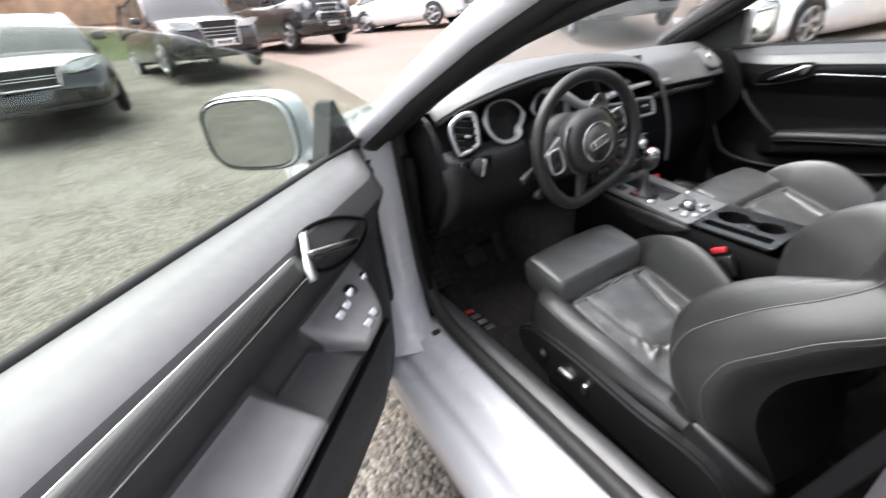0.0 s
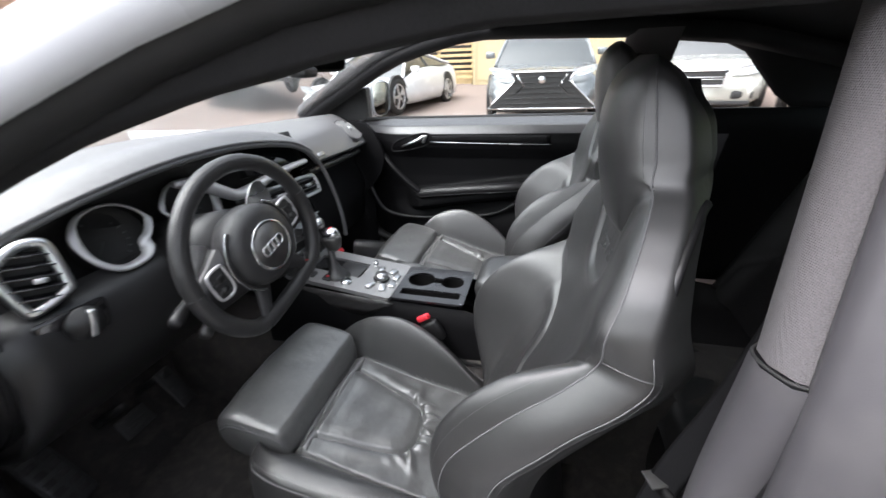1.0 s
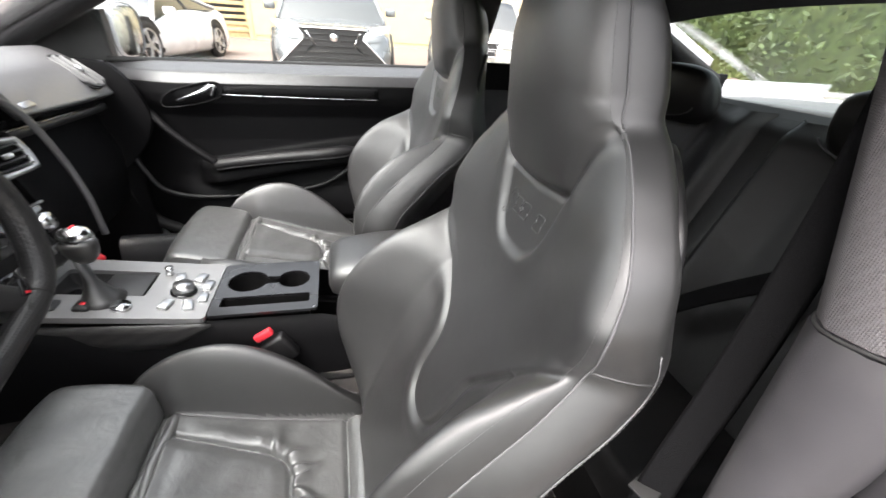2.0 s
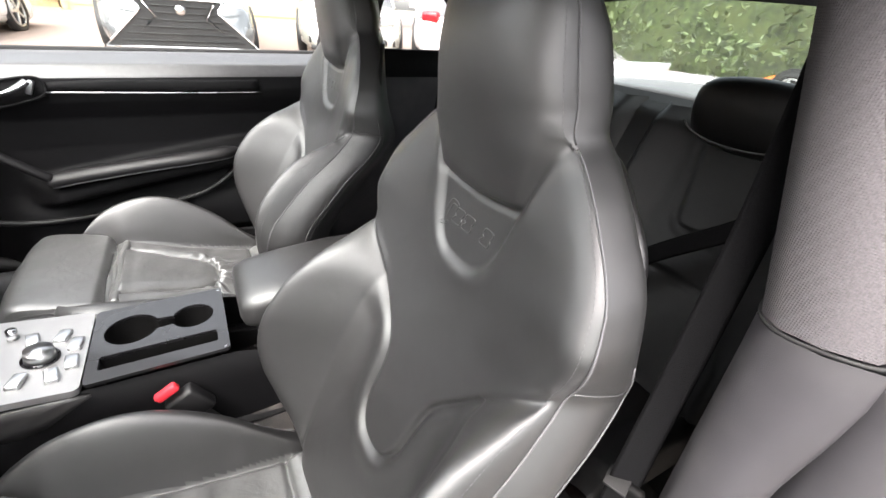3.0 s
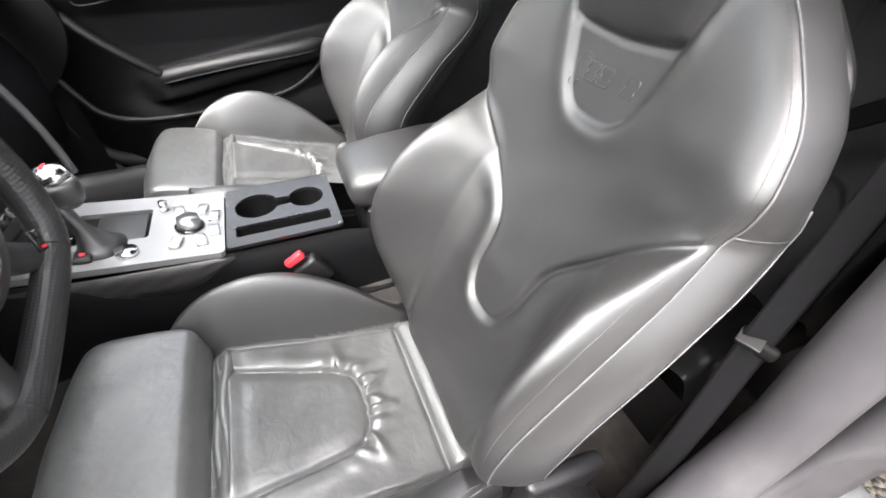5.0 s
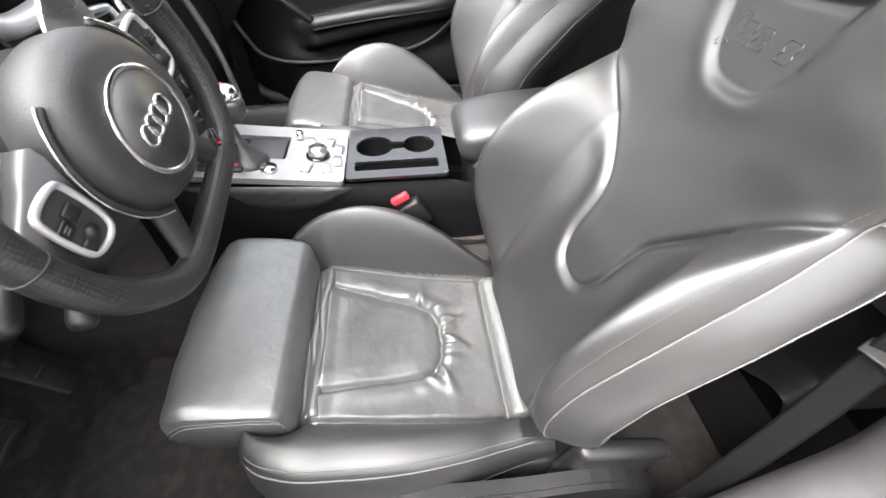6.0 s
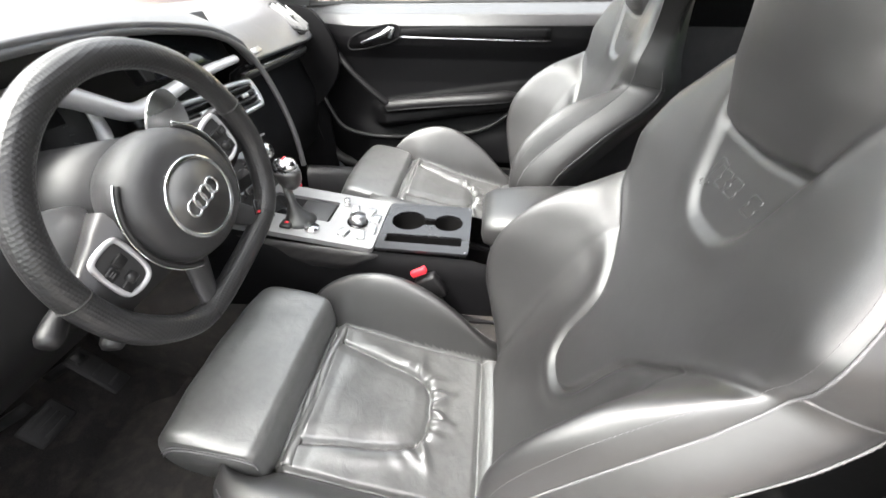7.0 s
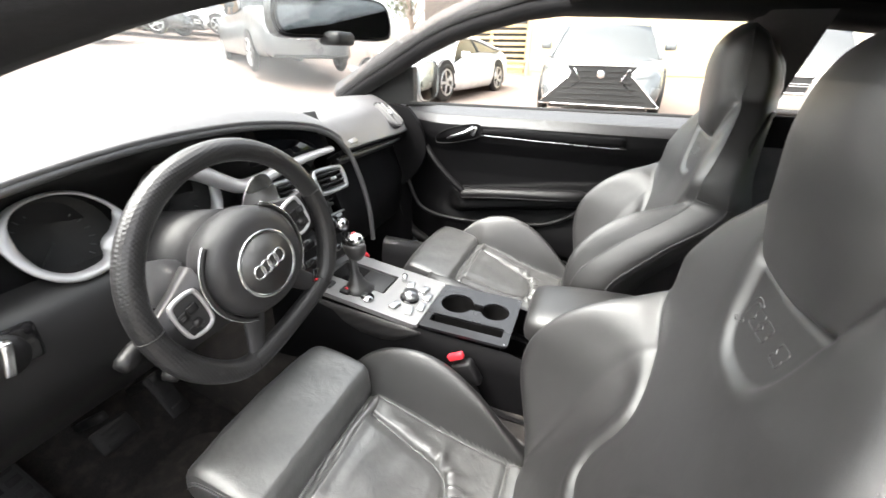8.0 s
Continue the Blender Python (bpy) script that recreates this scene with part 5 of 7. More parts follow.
# ---- dashboard ----
dash = thing("dashboard", "black dashboard with hooded instruments, screen and silver-edged vents", "dashboard", at=(0.0, 0.030, 0.025))
brow = spline([(-0.655, 0.775, 0.905), (-0.60, 0.74, 0.935), (-0.50, 0.705, 0.965), (-0.36, 0.685, 0.985), (-0.20, 0.680, 0.985), (-0.06, 0.675, 0.968), (0.02, 0.660, 0.945), (0.070, 0.640, 0.900), (0.092, 0.620, 0.82), (0.098, 0.605, 0.74), (0.098, 0.600, 0.66)], 64)
tube("instrument_brow", brow, 0.006, VINYL, dash, seg=12)
# padded top, from the windscreen's base to the brow and down over the passenger's side
edge = np.array([brow[int(round(i))] for i in np.linspace(0, 41, 26)])
pass_edge = spline([(0.085, 0.655, 0.885), (0.14, 0.69, 0.875), (0.22, 0.705, 0.868), (0.40, 0.715, 0.860), (0.56, 0.735, 0.850), (0.67, 0.77, 0.84)], 26)
E_ = np.concatenate([edge, pass_edge])
top = []
for ex, ey, ez in E_:
    u = ex / 0.70
    far = np.array([ex * 1.03, 0.93 + 0.32 * (1 - u * u), 0.940])
    near = np.array([ex, ey, ez])
    mid = np.array([ex * 1.01, ey + 0.10, max(ez + 0.02, 0.953) if ex < 0.08 else 0.945 - 0.01 * abs(u)])
    q = spline([far, far * 0.5 + mid * 0.5 + np.array([0, 0, 0.012]), mid, near * 0.55 + mid * 0.45 + np.array([0, -0.006, 0.012]), near], 24)
    top.append(q)
slab("dash_top", np.array(top), 0.012, DASH_PAD, dash)
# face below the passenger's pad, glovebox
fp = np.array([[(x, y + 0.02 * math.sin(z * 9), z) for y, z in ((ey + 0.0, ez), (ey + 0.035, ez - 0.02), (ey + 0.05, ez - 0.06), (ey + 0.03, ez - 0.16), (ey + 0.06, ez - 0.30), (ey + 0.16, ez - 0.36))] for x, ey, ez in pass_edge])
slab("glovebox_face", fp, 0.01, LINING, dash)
tube("inlay_strip", [(x, y + 0.030, z - 0.030) for x, y, z in pass_edge[3:]], 0.011, CARBON, dash, seg=8, flat=1.0)
tube("bright_edge", [(x, y + 0.022, z - 0.020) for x, y, z in pass_edge[3:]], 0.0016, CHROME, dash, seg=6)
badge = box("badge_plate", (0.045, 0.004, 0.012), (0.20, 0.703, 0.892), SATIN, dash, bevel=0.001, rot=(-48, 0, 8), label="small silver badge plate")
# cockpit fascia behind the brow
fas = []
for (bx, by, bz) in brow[4:44]:
    fas.append([(bx, by + 0.07, bz - 0.012), (bx, by + 0.095, bz - 0.05), (bx, 0.80, 0.80), (bx, 0.76, 0.74)])
slab("cockpit_fascia", np.array(fas), 0.01, TRIM_PLASTIC, dash)
# driver's lower panel
lowp = np.array([[(x, y, z) for y, z in ((0.735, 0.835), (0.700, 0.80), (0.690, 0.75), (0.715, 0.68), (0.78, 0.60), (0.90, 0.55))] for x in np.linspace(-0.70, -0.10, 12)])
slab("lower_panel", lowp, 0.012, TRIM_PLASTIC, dash)
# instrument pods
for cx in (-0.478, -0.302):
    c = Matrix.Translation((cx, 0.745, 0.873)) @ pose(0, 0, 0, 68, 0, 0)
    side_ = 1 if cx < -0.4 else -1
    frame_ = [(-0.078, 0.018), (-0.055, 0.060), (0.0, 0.074), (0.050, 0.060), (0.084, 0.018), (0.066, -0.016), (0.048, -0.030), (0.042, -0.052), (0.020, -0.068), (-0.030, -0.068), (-0.066, -0.036)]
    loop = [c @ Vector((side_ * x * 0.80 + (0.014 if side_ > 0 else 0.010), y * 0.78 + 0.004, 0.012)) for x, y in spline(frame_, 56, True)]
    ring_ = tube("pod_ring", [tuple(v) for v in loop], np.array([0.005 + 0.008 * (1 - math.cos(2 * math.pi * (k - 12) / 56)) / 2 for k in range(56)]), BRIGHT_TRIM, dash, seg=10, closed=True, flat=0.5)
    bm = bmesh.new()
    bmesh.ops.create_cone(bm, cap_ends=True, segments=36, radius1=0.052, radius2=0.056, depth=0.04)
    bmesh.ops.delete(bm, geom=[f for f in bm.faces if f.normal.z > 0.9], context="FACES")
    bmesh.ops.transform(bm, matrix=c @ pose(0.011, 0.004, -0.010), verts=bm.verts)
    part("gauge_well", bm, RUBBER, ring_)
    for i in range(17):
        a = radians(225 - i * 270 / 16)
        b2 = box_bm((0.007, 0.0015, 0.001), (0.011 + 0.044 * math.cos(a), 0.004 + 0.044 * math.sin(a), -0.026), (0, 0, math.degrees(a)))
        bmesh.ops.transform(b2, matrix=c, verts=b2.verts)
        part("gauge_tick", b2, PIPING, ring_, smooth=False)
    b2 = box_bm((0.038, 0.0022, 0.002), (-0.004, -0.010, -0.022), (0, 0, 225))
    bmesh.ops.transform(b2, matrix=c, verts=b2.verts)
    part("gauge_needle", b2, TRIM_PLASTIC, ring_, smooth=False)


def vent(parent, m, w, h, slats, slant=0.0, frame_mat=None, bar=0.0055, shape=None):
    """An air vent: bright frame round a dark throat with slats. shape: an outline of its own."""
    out = [(-w / 2 + slant * 0.3, -h / 2), (w / 2 - slant * 0.2, -h / 2), (w / 2, h / 2 - 0.004), (-w / 2 + slant, h / 2)]
    loop = [m @ Vector((x, y, 0)) for x, y in spline(out, 40, True) * 0.35 + np.array([p for a, b in zip(out, out[1:] + out[:1]) for p in np.linspace(a, b, 10, endpoint=False)]) * 0.65]
    if shape:
        out = spline(shape, 56, True)
        loop = [m @ Vector((x, y, 0)) for x, y in out]
    fr_ = tube("vent_frame", [tuple(v) for v in loop], bar, frame_mat or SATIN, parent, seg=8, closed=True)
    if shape:
        prism("vent_throat", [(x * 0.96, y * 0.96) for x, y in out], 0.004, m @ Matrix.Translation((0, 0, -0.012)), RUBBER, fr_)
    else:
        bm = box_bm((w * 0.95, h * 0.95, 0.03), (0, 0, -0.02))
        bmesh.ops.transform(bm, matrix=m, verts=bm.verts)
        part("vent_throat", bm, RUBBER, fr_, smooth=False)
    for i in range(slats):
        y = -h / 2 + h * (i + 0.7) / (slats + 0.4)
        wide, mid = w * 0.86, 0.0
        if shape:
            xs = [q[0] for q in out if abs(q[1] - y) < 0.006]
            if not xs:
                continue
            wide, mid = (max(xs) - min(xs)) * 0.94, (max(xs) + min(xs)) / 2
        bm = box_bm((wide, 0.003, 0.014), (mid, y, 0.001), (28, 0, 0), bevel=0.001)
        bmesh.ops.transform(bm, matrix=m, verts=bm.verts)
        part("vent_slat", bm, PIANO if frame_mat != TRIM_PLASTIC else SPOKE_GREY, fr_)
    bm = box_bm((0.016, 0.008, 0.008), (0.0, 0, 0.010), bevel=0.002)
    bmesh.ops.transform(bm, matrix=m, verts=bm.verts)
    part("vent_tab", bm, SATIN, fr_)


vent(dash, Matrix.Translation((-0.606, 0.712, 0.872)) @ pose(0, 0, 0, 76, 12, -20), 0.088, 0.102, 6, 0.022, SATIN, 0.0080, [(-0.016, 0.052), (0.008, 0.055), (0.018, 0.041), (0.030, -0.008), (0.027, -0.021), (-0.008, -0.044), (-0.021, -0.040), (-0.042, 0.004), (-0.041, 0.028)])
along, out_ = Vector((0.30, 0.80, 0.50)).normalized(), Vector((-0.10, -0.50, 0.85)).normalized()
across = out_.cross(along).normalized()
out_ = along.cross(across)
side_vent = Matrix((along, across, out_)).transposed().to_4x4()
side_vent.translation = Vector((0.530, 0.768, 0.905)) + out_ * 0.014
vent(dash, side_vent, 0.125, 0.085, 4, 0.0, TRIM_PLASTIC, 0.0035, [(-0.062, 0.004), (-0.045, 0.030), (0.0, 0.042), (0.048, 0.030), (0.064, 0.0), (0.045, -0.028), (0.0, -0.040), (-0.045, -0.026)])
vent(dash, Matrix.Translation((-0.098, 0.668, 0.842)) @ pose(0, 0, 0, 68, 0, -8), 0.085, 0.050, 4)
vent(dash, Matrix.Translation((0.010, 0.652, 0.842)) @ pose(0, 0, 0, 68, 0, -8), 0.085, 0.050, 4)
box("light_switch_plate", (0.095, 0.010, 0.055), (-0.603, 0.690, 0.795), PIANO, dash, bevel=0.006, rot=(8, 0, -10))
cyl("light_switch", 0.027, 0.025, 0.018, (-0.596, 0.678, 0.796), TRIM_PLASTIC, dash, rot=(82, 0, -10), bevel=0.003)
box("switch_grip", (0.012, 0.014, 0.046), (-0.595, 0.665, 0.798), CHROME, dash, bevel=0.003, rot=(8, 10, -10))
# silver band that links pods and screen
band = spline([(-0.335, 0.722, 0.940), (-0.285, 0.716, 0.928), (-0.240, 0.706, 0.900), (-0.205, 0.698, 0.880), (-0.165, 0.690, 0.882), (-0.11, 0.680, 0.893), (-0.04, 0.668, 0.903), (0.03, 0.655, 0.908)], 34)
tube("silver_band", band, np.interp(np.linspace(0, 1, 34), [0, 0.15, 0.5, 1], [0.010, 0.022, 0.018, 0.010]), BRIGHT_TRIM, dash, seg=8, flat=0.7)
# screen and centre stack turned to the driver
st = Matrix.Translation((-0.045, 0.668, 0.0)) @ pose(0, 0, 0, 0, 0, -8)


def stack(name, size, x, y, z, material, tilt=-22, bevel=0.003, label=""):
    bm = box_bm(size, (x, y, z), (tilt, 0, 0), bevel)
    bmesh.ops.transform(bm, matrix=st, verts=bm.verts)
    return part(name, bm, material, dash, label)


stack("screen_bezel", (0.20, 0.03, 0.085), 0.0, 0.055, 0.940, TRIM_PLASTIC)
stack("screen", (0.165, 0.004, 0.070), 0.0, 0.038, 0.936, SCREEN, label="dark navigation screen, switched off")
stack("stack_body", (0.215, 0.10, 0.26), 0.0, 0.09, 0.73, TRIM_PLASTIC, bevel=0.008)
stack("radio_slot", (0.17, 0.004, 0.024), 0.0, 0.020, 0.793, PIANO)
for i in range(4):
    stack("radio_button", (0.036, 0.006, 0.009), -0.063 + i * 0.042, 0.014, 0.772, TRIM_PLASTIC)
stack("climate_panel", (0.20, 0.006, 0.05), 0.0, 0.000, 0.722, PIANO)
stack("bright_edge", (0.20, 0.006, 0.005), 0.0, -0.002, 0.752, SATIN)
for sx in (-0.075, 0.075):
    bm = bmesh.new()
    bmesh.ops.create_cone(bm, cap_ends=True, segments=28, radius1=0.0165, radius2=0.015, depth=0.022)
    bmesh.ops.transform(bm, matrix=st @ pose(sx, -0.012, 0.722, 68, 0, 0), verts=bm.verts)
    part("climate_knob", bm, CHROME, dash)
for i in range(6):
    stack("climate_button", (0.016, 0.006, 0.010), -0.045 + i * 0.018, -0.004, 0.712, TRIM_PLASTIC)
    stack("climate_mark", (0.008, 0.001, 0.0015), -0.045 + i * 0.018, -0.008, 0.716, PIPING, bevel=0)
for i in range(5):
    stack("rocker_switch", (0.036, 0.006, 0.016), -0.08 + i * 0.040, -0.016, 0.670, PIANO)
# end cap facing the door opening, sun sensor, speaker slot on top
for sgn in (-1, 1):
    cap = spline([(0.80, 0.93), (0.74, 0.90), (0.70, 0.83), (0.69, 0.76), (0.73, 0.68), (0.82, 0.60), (0.95, 0.56), (1.10, 0.62), (1.14, 0.80), (1.02, 0.93)], 44, True)
    m = Matrix(((0, 0, sgn, sgn * 0.685), (1, 0, 0, 0), (0, 1, 0, 0), (0, 0, 0, 1)))
    # the passenger's cap takes the darker, shaded lining colour
    prism("end_cap", [tuple(q) for q in cap], 0.025, m, TRIM_PLASTIC if sgn < 0 else LINING, dash, bevel=0.006)
box("sun_sensor", (0.018, 0.03, 0.008), (0.0, 1.02, 0.972), TRIM_PLASTIC, dash, bevel=0.003)

# ---- pedals and mat ----
rest = thing("foot_rest", "ribbed metal foot rest pad with rubber slots", "pedal")
fr = Matrix.Translation((-0.575, 1.10, 0.330)) @ pose(0, 0, 0, 52, 0, 4)
bm = box_bm((0.075, 0.19, 0.012), bevel=0.008)
bmesh.ops.transform(bm, matrix=fr, verts=bm.verts)
part("pad", bm, SPOKE_GREY, rest)
for i in range(6):
    for s in (-1, 1):
        bm = box_bm((0.024, 0.016, 0.004), (s * 0.016, -0.07 + i * 0.028, 0.007), bevel=0.0015)
        bmesh.ops.transform(bm, matrix=fr, verts=bm.verts)
        part("rubber_slot", bm, RUBBER, rest)
for px_, w, h, nm in ((-0.40, 0.085, 0.06, "brake_pedal"), (-0.27, 0.05, 0.13, "throttle_pedal")):
    pd = thing(nm, "black rubber-faced pedal in the dark footwell", "pedal")
    pm = Matrix.Translation((px_, 1.06, 0.32)) @ pose(0, 0, 0, 55, 0, 0)
    bm = box_bm((w, h, 0.012), bevel=0.006)
    bmesh.ops.transform(bm, matrix=pm, verts=bm.verts)
    part("pad", bm, RUBBER, pd)
    bm = box_bm((0.02, 0.02, 0.22), (0, 0.05, -0.10))
    bmesh.ops.transform(bm, matrix=pm, verts=bm.verts)
    part("arm", bm, RUBBER, pd)
    for i in range(3):
        bm = box_bm((w * 0.6, 0.009, 0.004), (0, -h * 0.3 + i * h * 0.3, 0.007), bevel=0.002)
        bmesh.ops.transform(bm, matrix=pm, verts=bm.verts)
        part("stud", bm, RUBBER, pd)
for sx, lab in ((-0.40, "black carpet floor mat with a small red and silver badge"), (0.40, "black carpet floor mat in the passenger footwell")):
    fm = thing("floor_mat", lab, "floor mat", "floor mats")
    out = spline([(-0.19, 0.42), (0.17, 0.42), (0.19, 0.70), (0.15, 1.02), (-0.14, 1.03), (-0.20, 0.80)], 60, True)
    prism("carpet_pad", [tuple(q) for q in out], 0.014, Matrix.Translation((sx, 0, 0.152)), CARPET, fm, bevel=0.004)
    if sx < 0:
        for i, (c, w) in enumerate(((RED_PLASTIC, 0.016), (SATIN, 0.018), (SATIN, 0.018), (SATIN, 0.018))):
            box("badge_bar", (0.034, w * 1.3, 0.003), (-0.522 + 0.003 * i, 0.950 - 0.040 * i, 0.1685), c, fm, bevel=0.001, rot=(0, 0, -8))

# ---- centre console ----
console = thing("centre_console", "centre console with silver shifter plate and twin cup holders", "console", at=(0.018, 0.016, 0.0))


def plate_with_holes(name, outline, holes, depth, m, material, parent, label=""):
    """A plate cut through by holes, with inner walls."""
    bm = bmesh.new()
    loops = []
    for o in [outline] + holes:
        vs = [bm.verts.new((x, y, 0)) for x, y in o]
        loops.append(vs)
        for a, b in zip(vs, vs[1:] + vs[:1]):
            bm.edges.new((a, b))
    bmesh.ops.triangle_fill(bm, use_beauty=True, use_dissolve=False, edges=bm.edges[:])
    for vs in loops:
        low = [bm.verts.new((v.co.x, v.co.y, -depth)) for v in vs]
        for i in range(len(vs)):
            j = (i + 1) % len(vs)
            bm.faces.new((vs[i], vs[j], low[j], low[i]))
    bmesh.ops.transform(bm, matrix=m, verts=bm.verts)
    return part(name, bm, material, parent, label, smooth=False)


def rounded(x0, x1, y0, y1, r, n=5):
    out = []
    for cx, cy, a0 in ((x1 - r, y1 - r, 0), (x0 + r, y1 - r, 90), (x0 + r, y0 + r, 180), (x1 - r, y0 + r, 270)):
        out += [(cx + r * math.cos(radians(a0 + 90 * i / n)), cy + r * math.sin(radians(a0 + 90 * i / n))) for i in range(n + 1)]
    return out


body = []
for y, zt, hw in ((0.05, 0.52, 0.098), (0.20, 0.565, 0.100), (0.42, 0.575, 0.102), (0.60, 0.590, 0.106), (0.70, 0.610, 0.110), (0.80, 0.66, 0.115)):
    body.append([(-hw - 0.02, y, 0.30), (-hw - 0.004, y, zt - 0.06), (-hw, y, zt - 0.02), (-hw + 0.012, y, zt - 0.006), (hw - 0.012, y, zt - 0.006), (hw, y, zt - 0.02), (hw + 0.004, y, zt - 0.06), (hw + 0.02, y, 0.30)])
sheet("body", np.array(body)[:, [0, 1, 2, 3]], LINING, console)
sheet("body", np.array(body)[:, [4, 5, 6, 7]], LINING, console)
cups = []
for cy, r in ((0.352, 0.040), (0.262, 0.034)):
    cups.append([(0.018 + r * math.cos(a), cy + r * math.sin(a)) for a in np.linspace(0, 2 * math.pi, 36, endpoint=False)])
well = []
for a in np.linspace(math.radians(-68), math.radians(248), 40):
    well.append((0.018 + 0.040 * math.cos(a), 0.352 + 0.040 * math.sin(a)))
for a in np.linspace(math.radians(112), math.radians(428), 36):
    well.append((0.018 + 0.034 * math.cos(a), 0.258 + 0.034 * math.sin(a)))
slot = rounded(-0.072, -0.040, 0.222, 0.392, 0.004)
cp = Matrix.Translation((0, 0, 0.578)) @ pose(0, 0, 0, 1, 0, 0)
tray = plate_with_holes("cup_holder", rounded(-0.098, 0.092, 0.205, 0.408, 0.008), [well, slot], 0.006, cp, GLOSS_TRAY, console, "satin black twin cup holder insert")
for hole in (well, slot):
    ho = np.array(hole)
    mid_ = ho.mean(0)
    sheet("well_wall", np.array([[(*(mid_ + (q - mid_) * k), z) for q in ho] for k, z in ((1.0, 0.577), (0.99, 0.56), (0.93, 0.495), (0.02, 0.490))]), WELL, tray, wrap_v=True)
tube("cup_rim", [(x, y, 0.5795 + 0.0006 * math.sin(i)) for i, (x, y) in enumerate(rounded(-0.094, 0.088, 0.209, 0.404, 0.008))], 0.0022, SATIN, tray, seg=6, closed=True)
for sy in (0.318, 0.292):
    box("cup_grip", (0.012, 0.006, 0.022), (0.048, sy, 0.562), SATIN, tray, bevel=0.002)
gate = rounded(-0.030, 0.058, 0.530, 0.690, 0.006)
sp_ = Matrix.Translation((0, 0.41, 0.581)) @ pose(0, 0, 0, 8, 0, 0) @ Matrix.Translation((0, -0.41, 0))
plate_with_holes("shifter_plate", rounded(-0.100, 0.100, 0.412, 0.735, 0.010), [gate], 0.012, sp_, SILVER_PLATE, console, "silver shifter surround plate")


def on_plate(name, bm, material, label=""):
    bmesh.ops.transform(bm, matrix=sp_, verts=bm.verts)
    return part(name, bm, material, console, label)


on_plate("gate_floor", box_bm((0.09, 0.165, 0.004), (0.014, 0.610, -0.011)), PIANO)
on_plate("gate_cover", box_bm((0.076, 0.075, 0.006), (0.014, 0.574, -0.006), bevel=0.002), SPOKE_GREY)
boot = [[(-0.040 + r * math.cos(a), 0.594 + r * 0.9 * math.sin(a) + 0.1 * (z - 0.59), z) for a in np.linspace(0, 2 * math.pi, 20, endpoint=False)] for r, z in ((0.043, 0.602), (0.030, 0.614), (0.019, 0.630), (0.011, 0.650), (0.009, 0.705))]
sheet("shifter_boot", np.array(boot), LEATHER, console, wrap_v=True, caps=True)
kn = [[(-0.060 + r * math.cos(a) * 0.85, 0.580 + r * math.sin(a) * 1.1 + 0.06 * (z - 0.66), z + 0.030) for a in np.linspace(0, 2 * math.pi, 24, endpoint=False)] for r, z in ((0.010, 0.668), (0.019, 0.677), (0.024, 0.690), (0.0255, 0.703), (0.024, 0.712))]
grip = sheet("shifter_grip", np.array(kn), LEATHER, console, wrap_v=True, caps=True)
kc = [[(-0.060 + r * math.cos(a) * 0.85, 0.583 + r * math.sin(a) * 1.1, z + 0.030) for a in np.linspace(0, 2 * math.pi, 24, endpoint=False)] for r, z in ((0.0245, 0.711), (0.0235, 0.722), (0.018, 0.731), (0.007, 0.736))]
sheet("shifter_cap", np.array(kc), CHROME, grip, "polished silver shifter cap", wrap_v=True, caps=True)
box("cap_mark", (0.012, 0.004, 0.001), (-0.062, 0.581, 0.7667), RED_PLASTIC, grip, bevel=0)
bm = bmesh.new()
bmesh.ops.create_cone(bm, cap_ends=True, segments=36, radius1=0.020, radius2=0.018, depth=0.020)
on_plate("control_dial", (bmesh.ops.transform(bm, matrix=pose(-0.012, 0.468, 0.010), verts=bm.verts), bm)[1], SATIN)
on_plate("dial_well", (lambda b: (bmesh.ops.create_cone(b, cap_ends=True, segments=36, radius1=0.024, radius2=0.024, depth=0.004), bmesh.ops.transform(b, matrix=pose(-0.012, 0.468, 0.001), verts=b.verts), b)[2])(bmesh.new()), PIANO)
for dx, dy, rz in ((-0.060, 0.448, 12), (-0.060, 0.486, -12), (0.036, 0.448, -12), (0.036, 0.486, 12), (-0.034, 0.428, 5), (0.010, 0.428, -5)):
    on_plate("control_key", box_bm((0.030, 0.017, 0.008), (dx, dy, 0.003), (0, 0, rz), 0.002), SATIN)
on_plate("small_dial", (lambda b: (bmesh.ops.create_cone(b, cap_ends=True, segments=24, radius1=0.008, radius2=0.007, depth=0.018), bmesh.ops.transform(b, matrix=pose(0.052, 0.512, 0.009), verts=b.verts), b)[2])(bmesh.new()), CHROME)
on_plate("start_button", (lambda b: (bmesh.ops.create_cone(b, cap_ends=True, segments=28, radius1=0.017, radius2=0.016, depth=0.008), bmesh.ops.transform(b, matrix=pose(-0.068, 0.555, 0.003), verts=b.verts), b)[2])(bmesh.new()), CHROME)
on_plate("brake_switch", box_bm((0.030, 0.026, 0.010), (-0.068, 0.612, 0.003), bevel=0.004), TRIM_PLASTIC)
on_plate("switch_mark", box_bm((0.008, 0.008, 0.001), (-0.068, 0.612, 0.0085)), RED_PLASTIC)
on_plate("knee_key", box_bm((0.030, 0.030, 0.008), (-0.068, 0.665, 0.003), bevel=0.004), TRIM_PLASTIC)
side = np.array([[(-0.1065 - 0.002 * k, y, 0.572 + 0.09 * (y - 0.40) - 0.055 * k * min(1, (y - 0.395) / 0.08)) for k in np.linspace(0, 1, 4)] for y in np.linspace(0.40, 0.74, 12)])
slab("inlay_strip", side, 0.004, CARBON, console, "dark woven inlay on the console flank")
